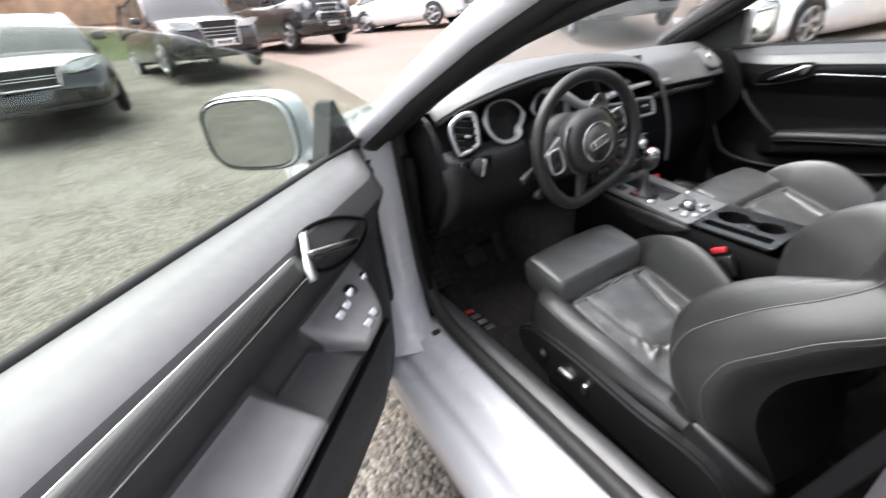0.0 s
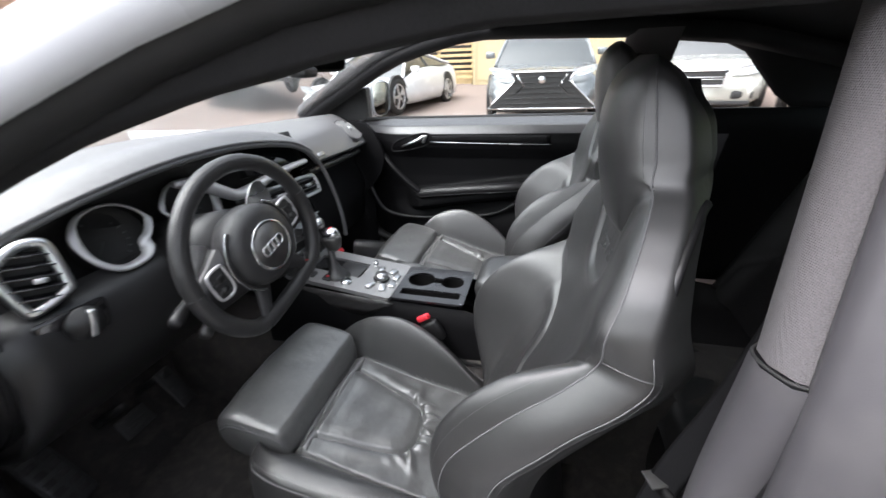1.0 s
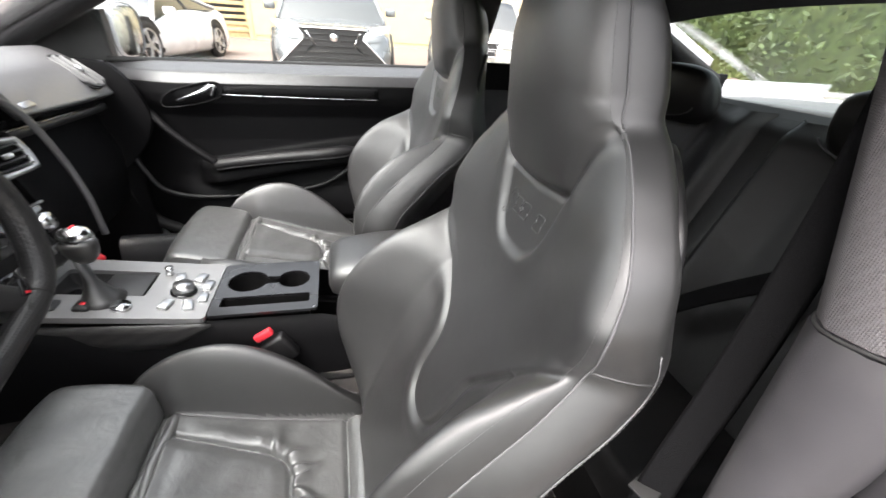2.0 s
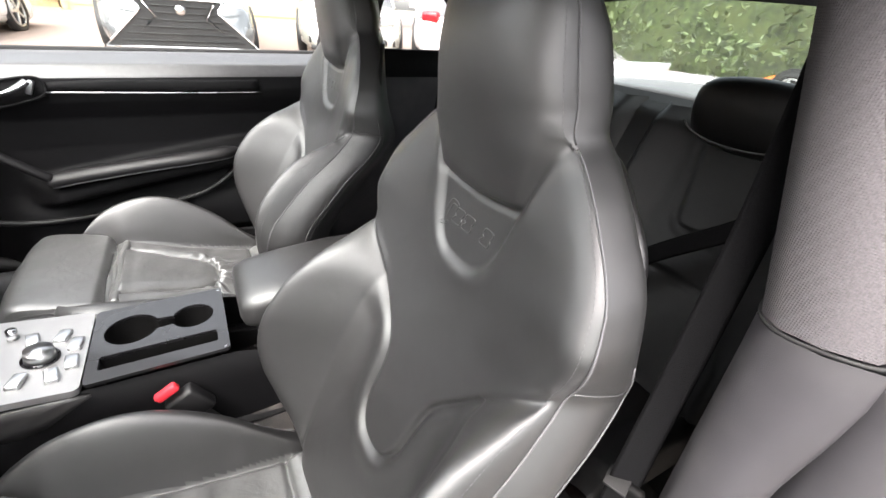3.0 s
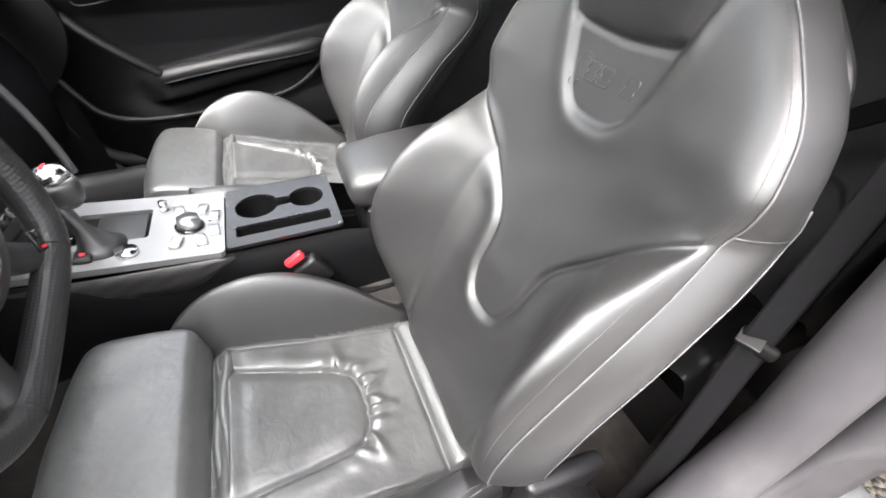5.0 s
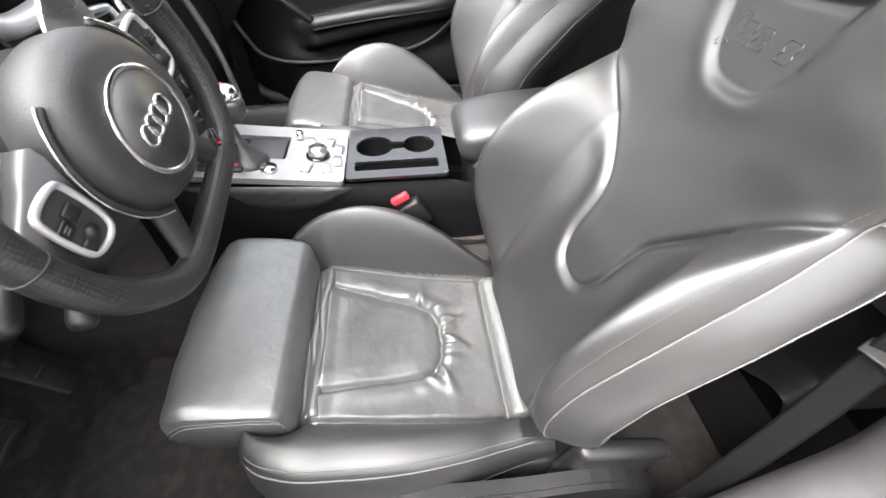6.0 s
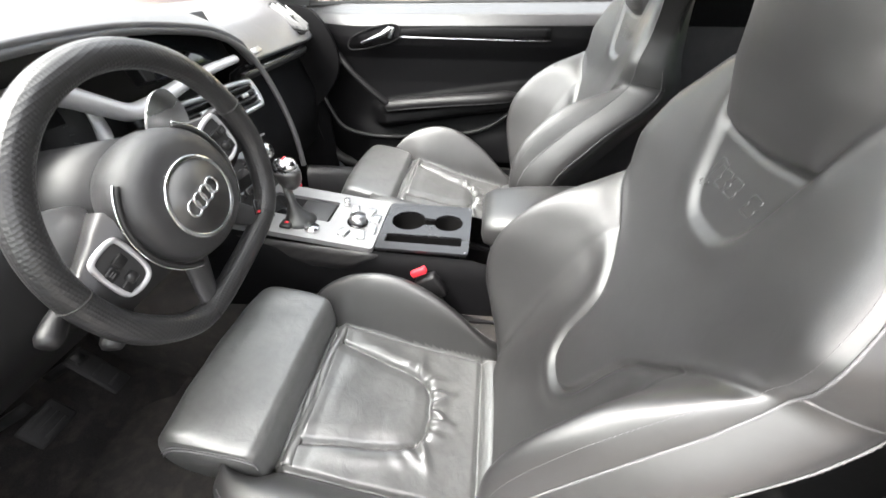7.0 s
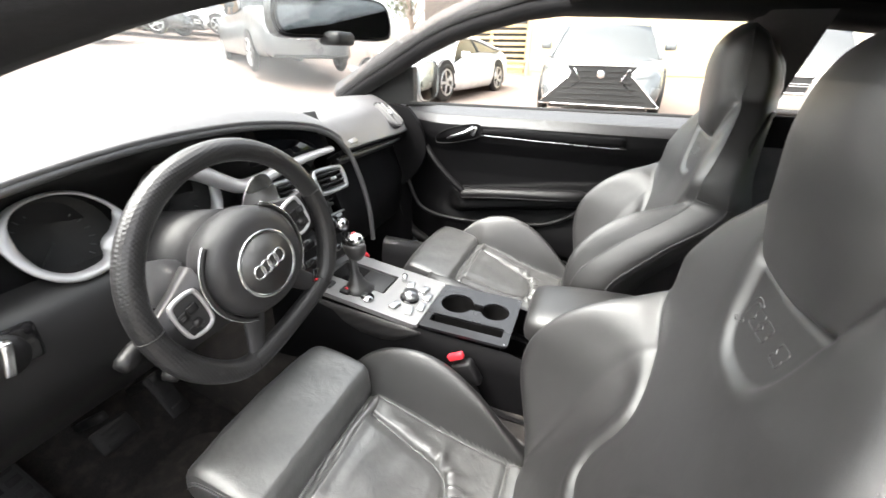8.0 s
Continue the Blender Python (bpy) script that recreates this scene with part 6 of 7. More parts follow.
# armrest
ar = []
for y, z0, z1, hw in ((0.196, 0.600, 0.622, 0.066), (0.190, 0.580, 0.640, 0.078), (0.165, 0.568, 0.652, 0.086), (0.10, 0.565, 0.660, 0.090), (0.0, 0.568, 0.666, 0.090), (-0.08, 0.570, 0.664, 0.088), (-0.10, 0.58, 0.65, 0.08)):
    c, h = (z0 + z1) / 2, (z1 - z0) / 2
    ar.append([(0.030 + hw * np.sign(math.cos(t)) * abs(math.cos(t)) ** 0.45, y, c + h * np.sign(math.sin(t)) * abs(math.sin(t)) ** 0.6) for t in np.linspace(0, 2 * math.pi, 36, endpoint=False)])
arm = thing("armrest", "padded black leather armrest with stitched edge", "armrest")
sheet("pad", np.array(ar), LEATHER, arm, wrap_v=True, caps=True)
tube("stitching", [(-0.059, y, 0.585) for y in np.linspace(0.165, -0.07, 14)], 0.0013, PIPING, arm, seg=6)
box("pedestal", (0.15, 0.26, 0.20), (0.03, 0.04, 0.47), TRIM_PLASTIC, arm, bevel=0.01)

# ---- belts and buckles ----
for x, y, z, yaw in ((-0.112, 0.300, 0.540, 0), (0.125, 0.66, 0.595, 30)):
    bk = thing("belt_buckle", "red-buttoned black seat belt buckle", "seat belt buckle", "belt buckles")
    box("button", (0.013, 0.036, 0.015), (x, y + 0.022, z + 0.012), RED_PLASTIC, bk, bevel=0.003, rot=(-30, 0, yaw), label="red release button")
    box("housing", (0.026, 0.050, 0.060), (x, y - 0.004, z - 0.026), TRIM_PLASTIC, bk, bevel=0.006, rot=(-30, 0, yaw))
    tube("stalk", [(x, y - 0.01, z - 0.05), (x, y - 0.05, z - 0.13), (x - 0.01, y - 0.08, 0.24)], 0.012, RUBBER, bk, seg=8)
belt = thing("seat_belt", "black seat belt webbing with a metal tongue", "seat belt", at=(-0.026, 0.05, 0.0))
bl = spline([(-0.515, -0.295, 1.19), (-0.535, -0.27, 1.00), (-0.553, -0.225, 0.83), (-0.570, -0.175, 0.70), (-0.588, -0.140, 0.55), (-0.600, -0.11, 0.40), (-0.605, -0.09, 0.26)], 40)
tube("webbing", bl, 0.017, WEBBING, belt, seg=8, flat=0.06, up=(1, -1, 0))
box("tongue", (0.024, 0.026, 0.003), (-0.566, -0.168, 0.700), RUBBER, belt, bevel=0.001, rot=(0, 0, 20), label="steel belt tongue in a black grip")
box("tongue_grip", (0.040, 0.012, 0.018), (-0.572, -0.176, 0.690), WELL, belt, bevel=0.005, rot=(0, 0, 20))
tube("anchor_loop", [(-0.607, -0.09 + 0.05 * math.cos(a), 0.30 + 0.07 * math.sin(a)) for a in np.linspace(0, 2 * math.pi, 24, endpoint=False)], 0.008, TRIM_PLASTIC, belt, seg=8, closed=True, up=(1, 0, 0))

# ---- rear bench ----
bench = thing("rear_bench", "black leather rear bench with two moulded seats", "rear seat")
for cx in (-0.285, 0.285):
    zs, us = np.linspace(0.36, 0.955, 60), np.linspace(-1, 1, 61)
    Zr, Ur = np.meshgrid(zs, us, indexing="ij")
    wid = 0.255
    yb = -0.62 - 0.42 * (Zr - 0.36)
    dep = 0.045 * smooth(0.45, 0.9, np.abs(Ur)) - 0.05 * smooth(0.85, 1.0, np.abs(Ur)) - 0.03 * smooth(0.90, 0.955, Zr) ** 2
    ins = [(0.0, 0.700), (0.20, 0.705), (0.27, 0.73), (0.42, 0.90)]
    mid = [(0.0, 0.600), (0.35, 0.60), (0.5, 0.56), (0.75, 0.50), (0.8, 0.38)]
    dd = np.minimum(seam_distance(np.abs(Ur) * wid, Zr, [(a * wid, b) for a, b in ins]), seam_distance(np.abs(Ur) * wid, Zr, [(a * wid, b) for a, b in mid]))
    dep = dep - 0.010 * np.exp(-((dd / 0.006) ** 2))
    Pr = np.stack([cx + Ur * wid, yb + dep, Zr], -1)
    sheet("backrest", Pr, SHADED_LEATHER, bench)
    ys = np.linspace(-0.28, -0.66, 40)
    Yr, Ur = np.meshgrid(ys, us, indexing="ij")
    zc = 0.395 - 0.06 * (-0.28 - Yr) / 0.4 + 0.045 * smooth(0.5, 0.85, np.abs(Ur)) - 0.05 * smooth(0.9, 1.0, np.abs(Ur)) - 0.06 * smooth(-0.33, -0.28, Yr) ** 2
    sheet("cushion", np.stack([cx + Ur * wid, Yr, zc], -1), SHADED_LEATHER, bench)
    sheet("cushion_front", np.array([[(cx + u * wid, -0.28 + 0.01 * math.sin(math.pi * k), 0.335 * (1 - k) + 0.15 * k) for u in us] for k in np.linspace(0, 1, 5)]), SHADED_LEATHER, bench)
    hr = []
    for k in np.linspace(0, 1, 17):
        a = math.pi * k
        r = max(math.sin(a), 0.02) ** 0.4
        hr.append([(cx + 0.015 - 0.128 * math.cos(a) * (0.98 if 0 < k < 1 else 1.0), -0.835 + 0.060 * r * math.cos(t), 0.965 + 0.078 * r * np.sign(math.sin(t)) * abs(math.sin(t)) ** 0.8 + 0.02 * math.cos(t)) for t in np.linspace(0, 2 * math.pi, 28, endpoint=False)])
    sheet("head_restraint", np.array(hr), SHADED_LEATHER, bench, wrap_v=True, caps=True)
    tube("piping", [(cx + 0.015 + 0.118 * math.cos(a), -0.785, 0.945 - 0.038 * math.sin(a)) for a in np.linspace(0.1, math.pi - 0.1, 24)], 0.002, PIPING, bench, seg=6)
zs, us = np.linspace(0.36, 0.950, 40), np.linspace(-1, 1, 21)
Zr, Ur = np.meshgrid(zs, us, indexing="ij")
sheet("middle_panel", np.stack([Ur * (0.030 + 0.055 * smooth(0.55, 0.93, Zr)), -0.637 - 0.42 * (Zr - 0.36) - 0.03 * smooth(0.915, 0.95, Zr) ** 2 + 0.012 * (1 - Ur ** 4), Zr], -1), SHADED_LEATHER, bench)
slab("bench_frame", np.array([[(x, -0.685 - 0.42 * (z - 0.36), z) for z in np.linspace(0.16, 0.955, 6)] for x in np.linspace(-0.60, 0.60, 6)]), 0.03, TRIM_PLASTIC, bench)
box("centre_divider", (0.08, 0.5, 0.10), (0, -0.55, 0.36), TRIM_PLASTIC, bench, bevel=0.02)
rear_belt = thing("rear_seat_belt", "black rear seat belt webbing across the bench back", "seat belt")
tube("webbing", spline([(-0.475, -0.70, 0.900), (-0.40, -0.675, 0.800), (-0.30, -0.640, 0.705), (-0.20, -0.605, 0.600), (-0.12, -0.575, 0.500)], 24), 0.021, WEBBING, rear_belt, seg=8, flat=0.07, up=(0.1, 0.9, 0.4))

# ---- rear-view mirror ----
rvm = thing("rear_view_mirror", "black-framed rear-view mirror on a stalk", "mirror", at=(0.015, 0.03, 0.035))
out = spline([(-0.13, -0.030), (-0.125, 0.030), (-0.05, 0.040), (0.05, 0.040), (0.125, 0.030), (0.13, -0.030), (0.05, -0.036), (-0.05, -0.036)], 60, True)
mm = Matrix.Translation((0.005, 0.60, 1.158)) @ pose(0, 0, 0, 86, 0, -22)
prism("housing", [tuple(q) for q in out], 0.030, mm @ Matrix.Translation((0, 0, -0.030)), TRIM_PLASTIC, rvm, bevel=0.005)
prism("glass", [(x * 0.93, y * 0.86) for x, y in out], 0.001, mm @ Matrix.Translation((0, 0, 0.0005)), MIRROR, rvm, label="tinted mirror glass")
tube("stalk", [(0.01, 0.62, 1.17), (0.005, 0.64, 1.21), (0.0, 0.62, 1.25)], 0.014, TRIM_PLASTIC, rvm, seg=10)
box("sensor_pod", (0.06, 0.05, 0.025), (0.0, 0.605, 1.122), TRIM_PLASTIC, rvm, bevel=0.008)


# ---- outside: ground ----
def stone_material(name, dark, pale, scale):
    """Loose stones: every cell its own grey or brown, rounded, with dusty patches."""
    m = bpy.data.materials.new(name)
    m.use_nodes = True
    n, link = m.node_tree.nodes, m.node_tree.links.new
    b, tc = n["Principled BSDF"], n.new("ShaderNodeTexCoord")
    b.inputs["Roughness"].default_value = 0.92
    vo, bw, ramp = n.new("ShaderNodeTexVoronoi"), n.new("ShaderNodeSeparateColor"), n.new("ShaderNodeValToRGB")
    vo.inputs["Scale"].default_value = scale
    ramp.color_ramp.elements[0].color, ramp.color_ramp.elements[1].color = (*dark, 1), (*pale, 1)
    mid = ramp.color_ramp.elements.new(0.6)
    mid.color = (*[0.5 * (a + c) * k for a, c, k in zip(dark, pale, (1.1, 0.97, 0.85))], 1)
    link(tc.outputs["Object"], vo.inputs["Vector"])
    link(vo.outputs["Color"], bw.inputs["Color"])
    link(bw.outputs["Red"], ramp.inputs["Fac"])
    big, mix, rg = n.new("ShaderNodeTexNoise"), n.new("ShaderNodeMix"), n.new("ShaderNodeMapRange")
    big.inputs["Scale"].default_value, big.inputs["Detail"].default_value = 1.3, 6
    rg.inputs["From Min"].default_value, rg.inputs["From Max"].default_value, rg.inputs["To Max"].default_value = 0.45, 0.75, 0.6
    mix.data_type = "RGBA"
    mix.inputs["B"].default_value = (*[1.1 * c for c in pale], 1)
    link(tc.outputs["Object"], big.inputs["Vector"])
    link(big.outputs["Fac"], rg.inputs["Value"])
    link(rg.outputs["Result"], mix.inputs["Factor"])
    link(ramp.outputs["Color"], mix.inputs["A"])
    link(mix.outputs["Result"], b.inputs["Base Color"])
    bp = n.new("ShaderNodeBump")
    bp.invert = True
    bp.inputs["Strength"].default_value, bp.inputs["Distance"].default_value = 1.0, 0.012
    link(vo.outputs["Distance"], bp.inputs["Height"])
    link(bp.outputs["Normal"], b.inputs["Normal"])
    return m


GRAVEL = stone_material("grey_gravel", (0.045, 0.045, 0.042), (0.22, 0.21, 0.185), 62)
TARMAC = mat("dusty_pink_tarmac", (0.20, 0.152, 0.130), 0.9, vary=0.2, scale=40, bump=0.6, bump_scale=120, dirt=(0.16, 0.13, 0.115), dirt_scale=0.4, dirt_amount=0.5)


def ground_height(x, y):
    return 0.085 * np.maximum(0, y - 2.5) * smooth(2.5, 7, y) + 0.035 * np.clip(x - 1.5, 0, 14)


gx = np.concatenate([[-900, -300, -100, -50], np.linspace(-30, 30, 61), [50, 100, 300, 900]])
gy = np.concatenate([[-900, -300, -100, -50], np.linspace(-30, 36, 67), [50, 100, 300, 900]])
GX, GY = np.meshgrid(gx, gy, indexing="ij")
GZ = np.where((np.abs(GX) < 45) & (np.abs(GY) < 45), ground_height(GX, GY), 0.085 * 30 * smooth(2.5, 30, GY) + 0.035 * np.clip(GX - 1.5, 0, 14))
ground = sheet("ground", np.stack([GX, GY, GZ], -1), GRAVEL)
tagged(ground, "worn grey gravel car park with pale dusty patches", "gravel", kind="structure")


tx, ty = np.linspace(0, 40, 41), np.linspace(-30, 36, 100)
road = sheet("road", np.array([[(a + (0.15 + 0.12 * math.sin(b * 1.7) + 0.08 * math.sin(b * 4.1 + 1)) * (a < 0.5), b, float(ground_height(a, b)) + 0.006) for b in ty] for a in tx]), TARMAC)
tagged(road, "worn pinkish tarmac yard beside the gravel", "tarmac", kind="structure")


# ---- parked cars ----
CAR_GLASS = mat("dark_car_glass", (0.02, 0.025, 0.028), 0.05, vary=0.05, rough_vary=0.02, coat=0.6)
PLATE = mat("number_plate_white", (0.7, 0.7, 0.7), 0.4)
LAMP = mat("headlamp_glass", (0.55, 0.58, 0.6), 0.12, 0.3, vary=0.3, scale=25)
TAIL = mat("red_tail_lamp", (0.45, 0.01, 0.015), 0.15, vary=0.1)


def paint(name, colour, rough=0.25, metal=0.0):
    return mat(name, colour, rough, metal, vary=0.03, coat=0.8, dirt=(0.4, 0.38, 0.35), dirt_amount=0.06)


def parked_car(name, label, at, yaw, paint_mat, kind="saloon", length=4.75, width=1.84, height=1.45, grille="wide", plate=True):
    """A car whose nose points along -y before it is turned by yaw."""
    car = thing(name, label, "car", at=at)
    L, hw = length, width / 2
    high = kind in ("suv", "boxy", "pickup")
    low = kind == "sports"
    hood, belt = (height * 0.60, height * 0.62) if high else ((height * 0.56, height * 0.66) if not low else (height * 0.55, height * 0.68))
    zb = 0.28 if high else (0.14 if low else 0.19)
    if kind == "boxy":
        top = lerp_table([(0.0, hood - 0.06), (0.03, hood), (0.26, hood + 0.05), (0.30, belt), (0.96, belt), (1.0, belt - 0.05)])
        wide = lerp_table([(0.0, 0.93), (0.03, 0.97), (0.10, 1.0), (0.95, 1.0), (1.0, 0.96)])
    elif low:
        top = lerp_table([(0.0, 0.42), (0.06, 0.55), (0.25, hood), (0.38, belt), (0.75, belt + 0.1), (0.95, belt + 0.05), (1.0, belt - 0.1)])
        wide = lerp_table([(0.0, 0.80), (0.05, 0.93), (0.2, 1.0), (0.8, 1.0), (0.97, 0.94), (1.0, 0.88)])
    else:
        rear = belt if high else belt + 0.03
        top = lerp_table([(0.0, hood - 0.26), (0.025, hood - 0.14), (0.08, hood - 0.04), (0.26, hood + 0.07), (0.32, belt), (0.86, rear), (0.96, rear - 0.03), (1.0, rear - 0.16)])
        wide = lerp_table([(0.0, 0.72), (0.03, 0.86), (0.09, 0.96), (0.2, 1.0), (0.82, 1.0), (0.95, 0.93), (1.0, 0.82)])
    rows = []
    for s in np.concatenate([np.linspace(0, 0.1, 8), np.linspace(0.13, 0.9, 18), np.linspace(0.92, 1, 6)]):
        w, t = float(wide(s)) * hw, float(top(s))
        half = [(w * 0.86, zb), (w * 0.97, zb + 0.08), (w, zb + 0.25), (w * 0.985, t * 0.72), (w * 0.955, t * 0.90), (w * 0.88, t * 0.975), (w * 0.70, t), (w * 0.35, t + 0.02), (0, t + 0.025)]
        y = -L / 2 + L * s
        rows.append([(x, y, z) for x, z in half] + [(-x, y, z) for x, z in half[-2::-1]])
    sheet("body", np.array(rows), paint_mat, car, wrap_v=True, caps=True)
    # cabin
    if kind == "pickup":
        cab = [(0.30, 0.0), (0.40, 0.97), (0.45, 1.0), (0.60, 1.0), (0.63, 0.95), (0.645, 0.0)]
    elif kind in ("suv", "boxy"):
        cab = [(0.28 if kind == "suv" else 0.295, 0.0), (0.385 if kind == "suv" else 0.325, 0.93), (0.45, 1.0), (0.80, 0.99), (0.93, 0.92), (0.985, 0.0)]
    elif low:
        cab = [(0.26, 0.0), (0.42, 0.92), (0.50, 1.0), (0.58, 0.98), (0.72, 0.6), (0.85, 0.1)]
    else:
        cab = [(0.25, 0.0), (0.37, 0.88), (0.45, 1.0), (0.60, 1.0), (0.72, 0.88), (0.87, 0.0)]
    cf = lerp_table(cab)
    ss = np.linspace(cab[0][0], cab[-1][0], 22)
    taper = 0.05 if kind == "boxy" else (0.16 if high else 0.22)

    def cabin(s, v):
        t0 = float(top(s)) - 0.02
        t1 = t0 + max((height - t0) * float(cf(s)), 0.0)
        return t0 + (t1 - t0) * v

    for sx in (-1, 1):
        side = np.array([[(sx * hw * (0.93 - taper * v * float(cf(s))), -L / 2 + L * s, cabin(s, v * 0.90)) for v in np.linspace(0, 1, 5)] for s in ss])
        sheet("side_window", side, CAR_GLASS, car)
        for s in ((0.50, 0.69) if not low else (0.55,)):
            sd = np.array([[(sx * (hw * (0.935 - taper * v * float(cf(s))) + 0.004), -L / 2 + L * (s + d), cabin(s, v * 0.9)) for v in np.linspace(0, 1, 4)] for d in (-0.012, 0.012)])
            sheet("window_post", sd, RUBBER, car)
    roof = np.array([[(u * hw * (0.93 - taper * float(cf(s))) * 1.01, -L / 2 + L * s, cabin(s, 0.90) + (cabin(s, 1.0) - cabin(s, 0.90)) * (1 - u * u) ** 0.6 + 0.004) for u in np.linspace(-1, 1, 13)] for s in ss])
    i0 = int(np.argmax([float(cf(s)) > 0.86 for s in ss]))
    i1 = len(ss) - int(np.argmax([float(cf(s)) > 0.86 for s in ss[::-1]]))
    sheet("windscreen", roof[: i0 + 1] * [0.97, 1, 1], CAR_GLASS, car)
    sheet("roof", roof[i0:i1], paint_mat, car)
    sheet("rear_window", roof[i1 - 1:] * [0.97, 1, 1], CAR_GLASS, car)
    for sx in (-1, 1):
        tube("pillar", [tuple(roof[i, 0 if sx < 0 else -1]) for i in range(len(ss))], 0.030, paint_mat, car, seg=6)
        # mirrors
        box("door_mirror", (0.18, 0.10, 0.12), (sx * (hw + 0.09), -L / 2 + L * 0.335, float(top(0.335)) + 0.08), paint_mat, car, bevel=0.03)
        # wheels in dark arches
        r = 0.36 if high else 0.335
        for s in (0.19, 0.79):
            y = -L / 2 + L * s
            arch = [(y + (r + 0.07) * math.cos(a), r + (r + 0.07) * math.sin(a)) for a in np.linspace(-0.3, math.pi + 0.3, 24)]
            m = Matrix(((0, 0, sx, sx * (hw - 0.06)), (1, 0, 0, 0), (0, 1, 0, 0), (0, 0, 0, 1)))
            prism("wheel_arch", arch, 0.064, m, RUBBER, car)
            wheel_parts(car, sx * (hw - 0.045), y, r=r, side=sx)
    # nose: lamps, grille, intakes, plate
    fy = -L / 2
    gz = (hood - 0.19 if not high else hood - 0.2) + (0.09 if grille == "spindle" else 0.0)
    for sx in (-1, 1):
        if kind == "boxy":
            cyl("headlamp", 0.11, 0.11, 0.06, (sx * hw * 0.70, fy - 0.005, hood - 0.17), LAMP, car, rot=(90, 0, 0), bevel=0.01)
            box("indicator", (0.14, 0.20, 0.06), (sx * hw * 0.80, fy + 0.25, hood + 0.035), LAMP, car, bevel=0.02)
        else:
            lamp = [(0.42, -0.04), (0.52, 0.055), (0.80, 0.095), (0.90, 0.075), (0.80, -0.01), (0.60, -0.055)]
            V = []
            for x, z in spline(lamp, 30, True):
                V.append((sx * x * hw, fy + 0.02 + 0.34 * max(0, x - 0.50) ** 1.25, gz + 0.045 + z))
            V2 = [(x, y - 0.035, z) for x, y, z in V]
            n = len(V)
            raw("headlamp", V + V2, [tuple(range(n)), tuple(range(n, 2 * n))] + [(i, (i + 1) % n, n + (i + 1) % n, n + i) for i in range(n)], LAMP, car, smooth=False)
    if grille == "spindle":
        out = [(-0.50, 0.06), (0.50, 0.06), (0.40, -0.06), (0.84, -0.48), (-0.84, -0.48), (-0.40, -0.06)]
    elif grille == "wide":
        out = [(-0.33, 0.06), (0.33, 0.06), (0.28, -0.16), (-0.28, -0.16)]
    elif grille == "kidney":
        out = [(-0.26, 0.05), (0.26, 0.05), (0.22, -0.09), (-0.22, -0.09)]
    else:
        out = [(-0.36, 0.12), (0.36, 0.12), (0.30, -0.34), (-0.30, -0.34)]
    gy = fy - 0.03
    m = Matrix(((1, 0, 0, 0), (0, 0, 1, gy - 0.012), (0, 1, 0, gz), (0, 0, 0, 1)))
    gr = prism("grille", [(x * hw / 0.92, z) for x, z in out], 0.06, m, RUBBER, car)
    loop = [p for a, b in zip(out, out[1:] + out[:1]) for p in np.linspace(a, b, 6, endpoint=False)]
    tube("grille_frame", [(x * hw / 0.92, gy - 0.016, gz + z) for x, z in loop], 0.014, CHROME, gr, seg=6, closed=True)
    z0, z1 = min(z for _, z in out), max(z for _, z in out)
    for k in range(1, 7):
        z = z0 + (z1 - z0) * k / 7
        zz = [abs(x) for x, q in loop if abs(q - z) < 0.07] or [0.25]
        box("grille_bar", (2 * min(zz) * hw / 0.92 * 0.95, 0.02, 0.010), (0, gy - 0.016, gz + z), CHROME if grille != "spindle" else TRIM_PLASTIC, gr, bevel=0.003)
    if kind in ("saloon", "suv", "sports"):
        for sx in (-1, 1):
            box("side_intake", (0.30, 0.10, 0.12), (sx * hw * 0.62, fy + 0.05, zb + 0.14), RUBBER, car, bevel=0.03, rot=(0, 0, sx * 18))
    box("lower_lip", (hw * 1.5, 0.16, 0.07), (0, fy + 0.06, zb + 0.02), RUBBER, car, bevel=0.02)
    if grille == "spindle":
        cyl("emblem_disc", 0.055, 0.055, 0.02, (0, gy - 0.02, gz - 0.06), CHROME, gr, rot=(90, 0, 0), bevel=0.004)
        for sx in (-1, 1):
            tube("bright_blade", [(sx * 0.40 * hw, gy - 0.02, gz + 0.02), (sx * 0.30 * hw, gy - 0.02, gz - 0.14), (sx * 0.62 * hw, gy + 0.02, gz - 0.42)], 0.016, CHROME, car, seg=6)
    if kind == "boxy":
        box("bumper", (width, 0.20, 0.20), (0, fy - 0.05, 0.55), paint_mat, car, bevel=0.03)
        tube("bull_bar", [(-0.45, fy - 0.16, 0.52), (-0.45, fy - 0.16, 0.80), (0.45, fy - 0.16, 0.80), (0.45, fy - 0.16, 0.52)], 0.03, CHROME, car, seg=8)
    if plate:
        pl = box("plate", (0.42 if not kind == "boxy" else 0.34, 0.012, 0.12), (0, gy - 0.05 if kind != "boxy" else fy - 0.18, zb + 0.25), PLATE, car, bevel=0.004)
        for k in range(3):
            box("plate_bar", (0.07, 0.004, 0.05), (-0.10 + k * 0.10, gy - 0.058 if kind != "boxy" else fy - 0.188, zb + 0.25), RUBBER, pl, bevel=0)
    # tail
    ry_ = L / 2
    for sx in (-1, 1):
        box("tail_lamp", (0.30, 0.16, 0.16), (sx * hw * 0.66, ry_ - 0.06, belt - 0.10), TAIL, car, bevel=0.05, rot=(0, 0, -sx * 22))
    box("rear_bumper", (hw * 1.55, 0.10, 0.16), (0, ry_ - 0.02, zb + 0.15), paint_mat, car, bevel=0.03)
    car.rotation_euler = (0, 0, radians(yaw))
    return car


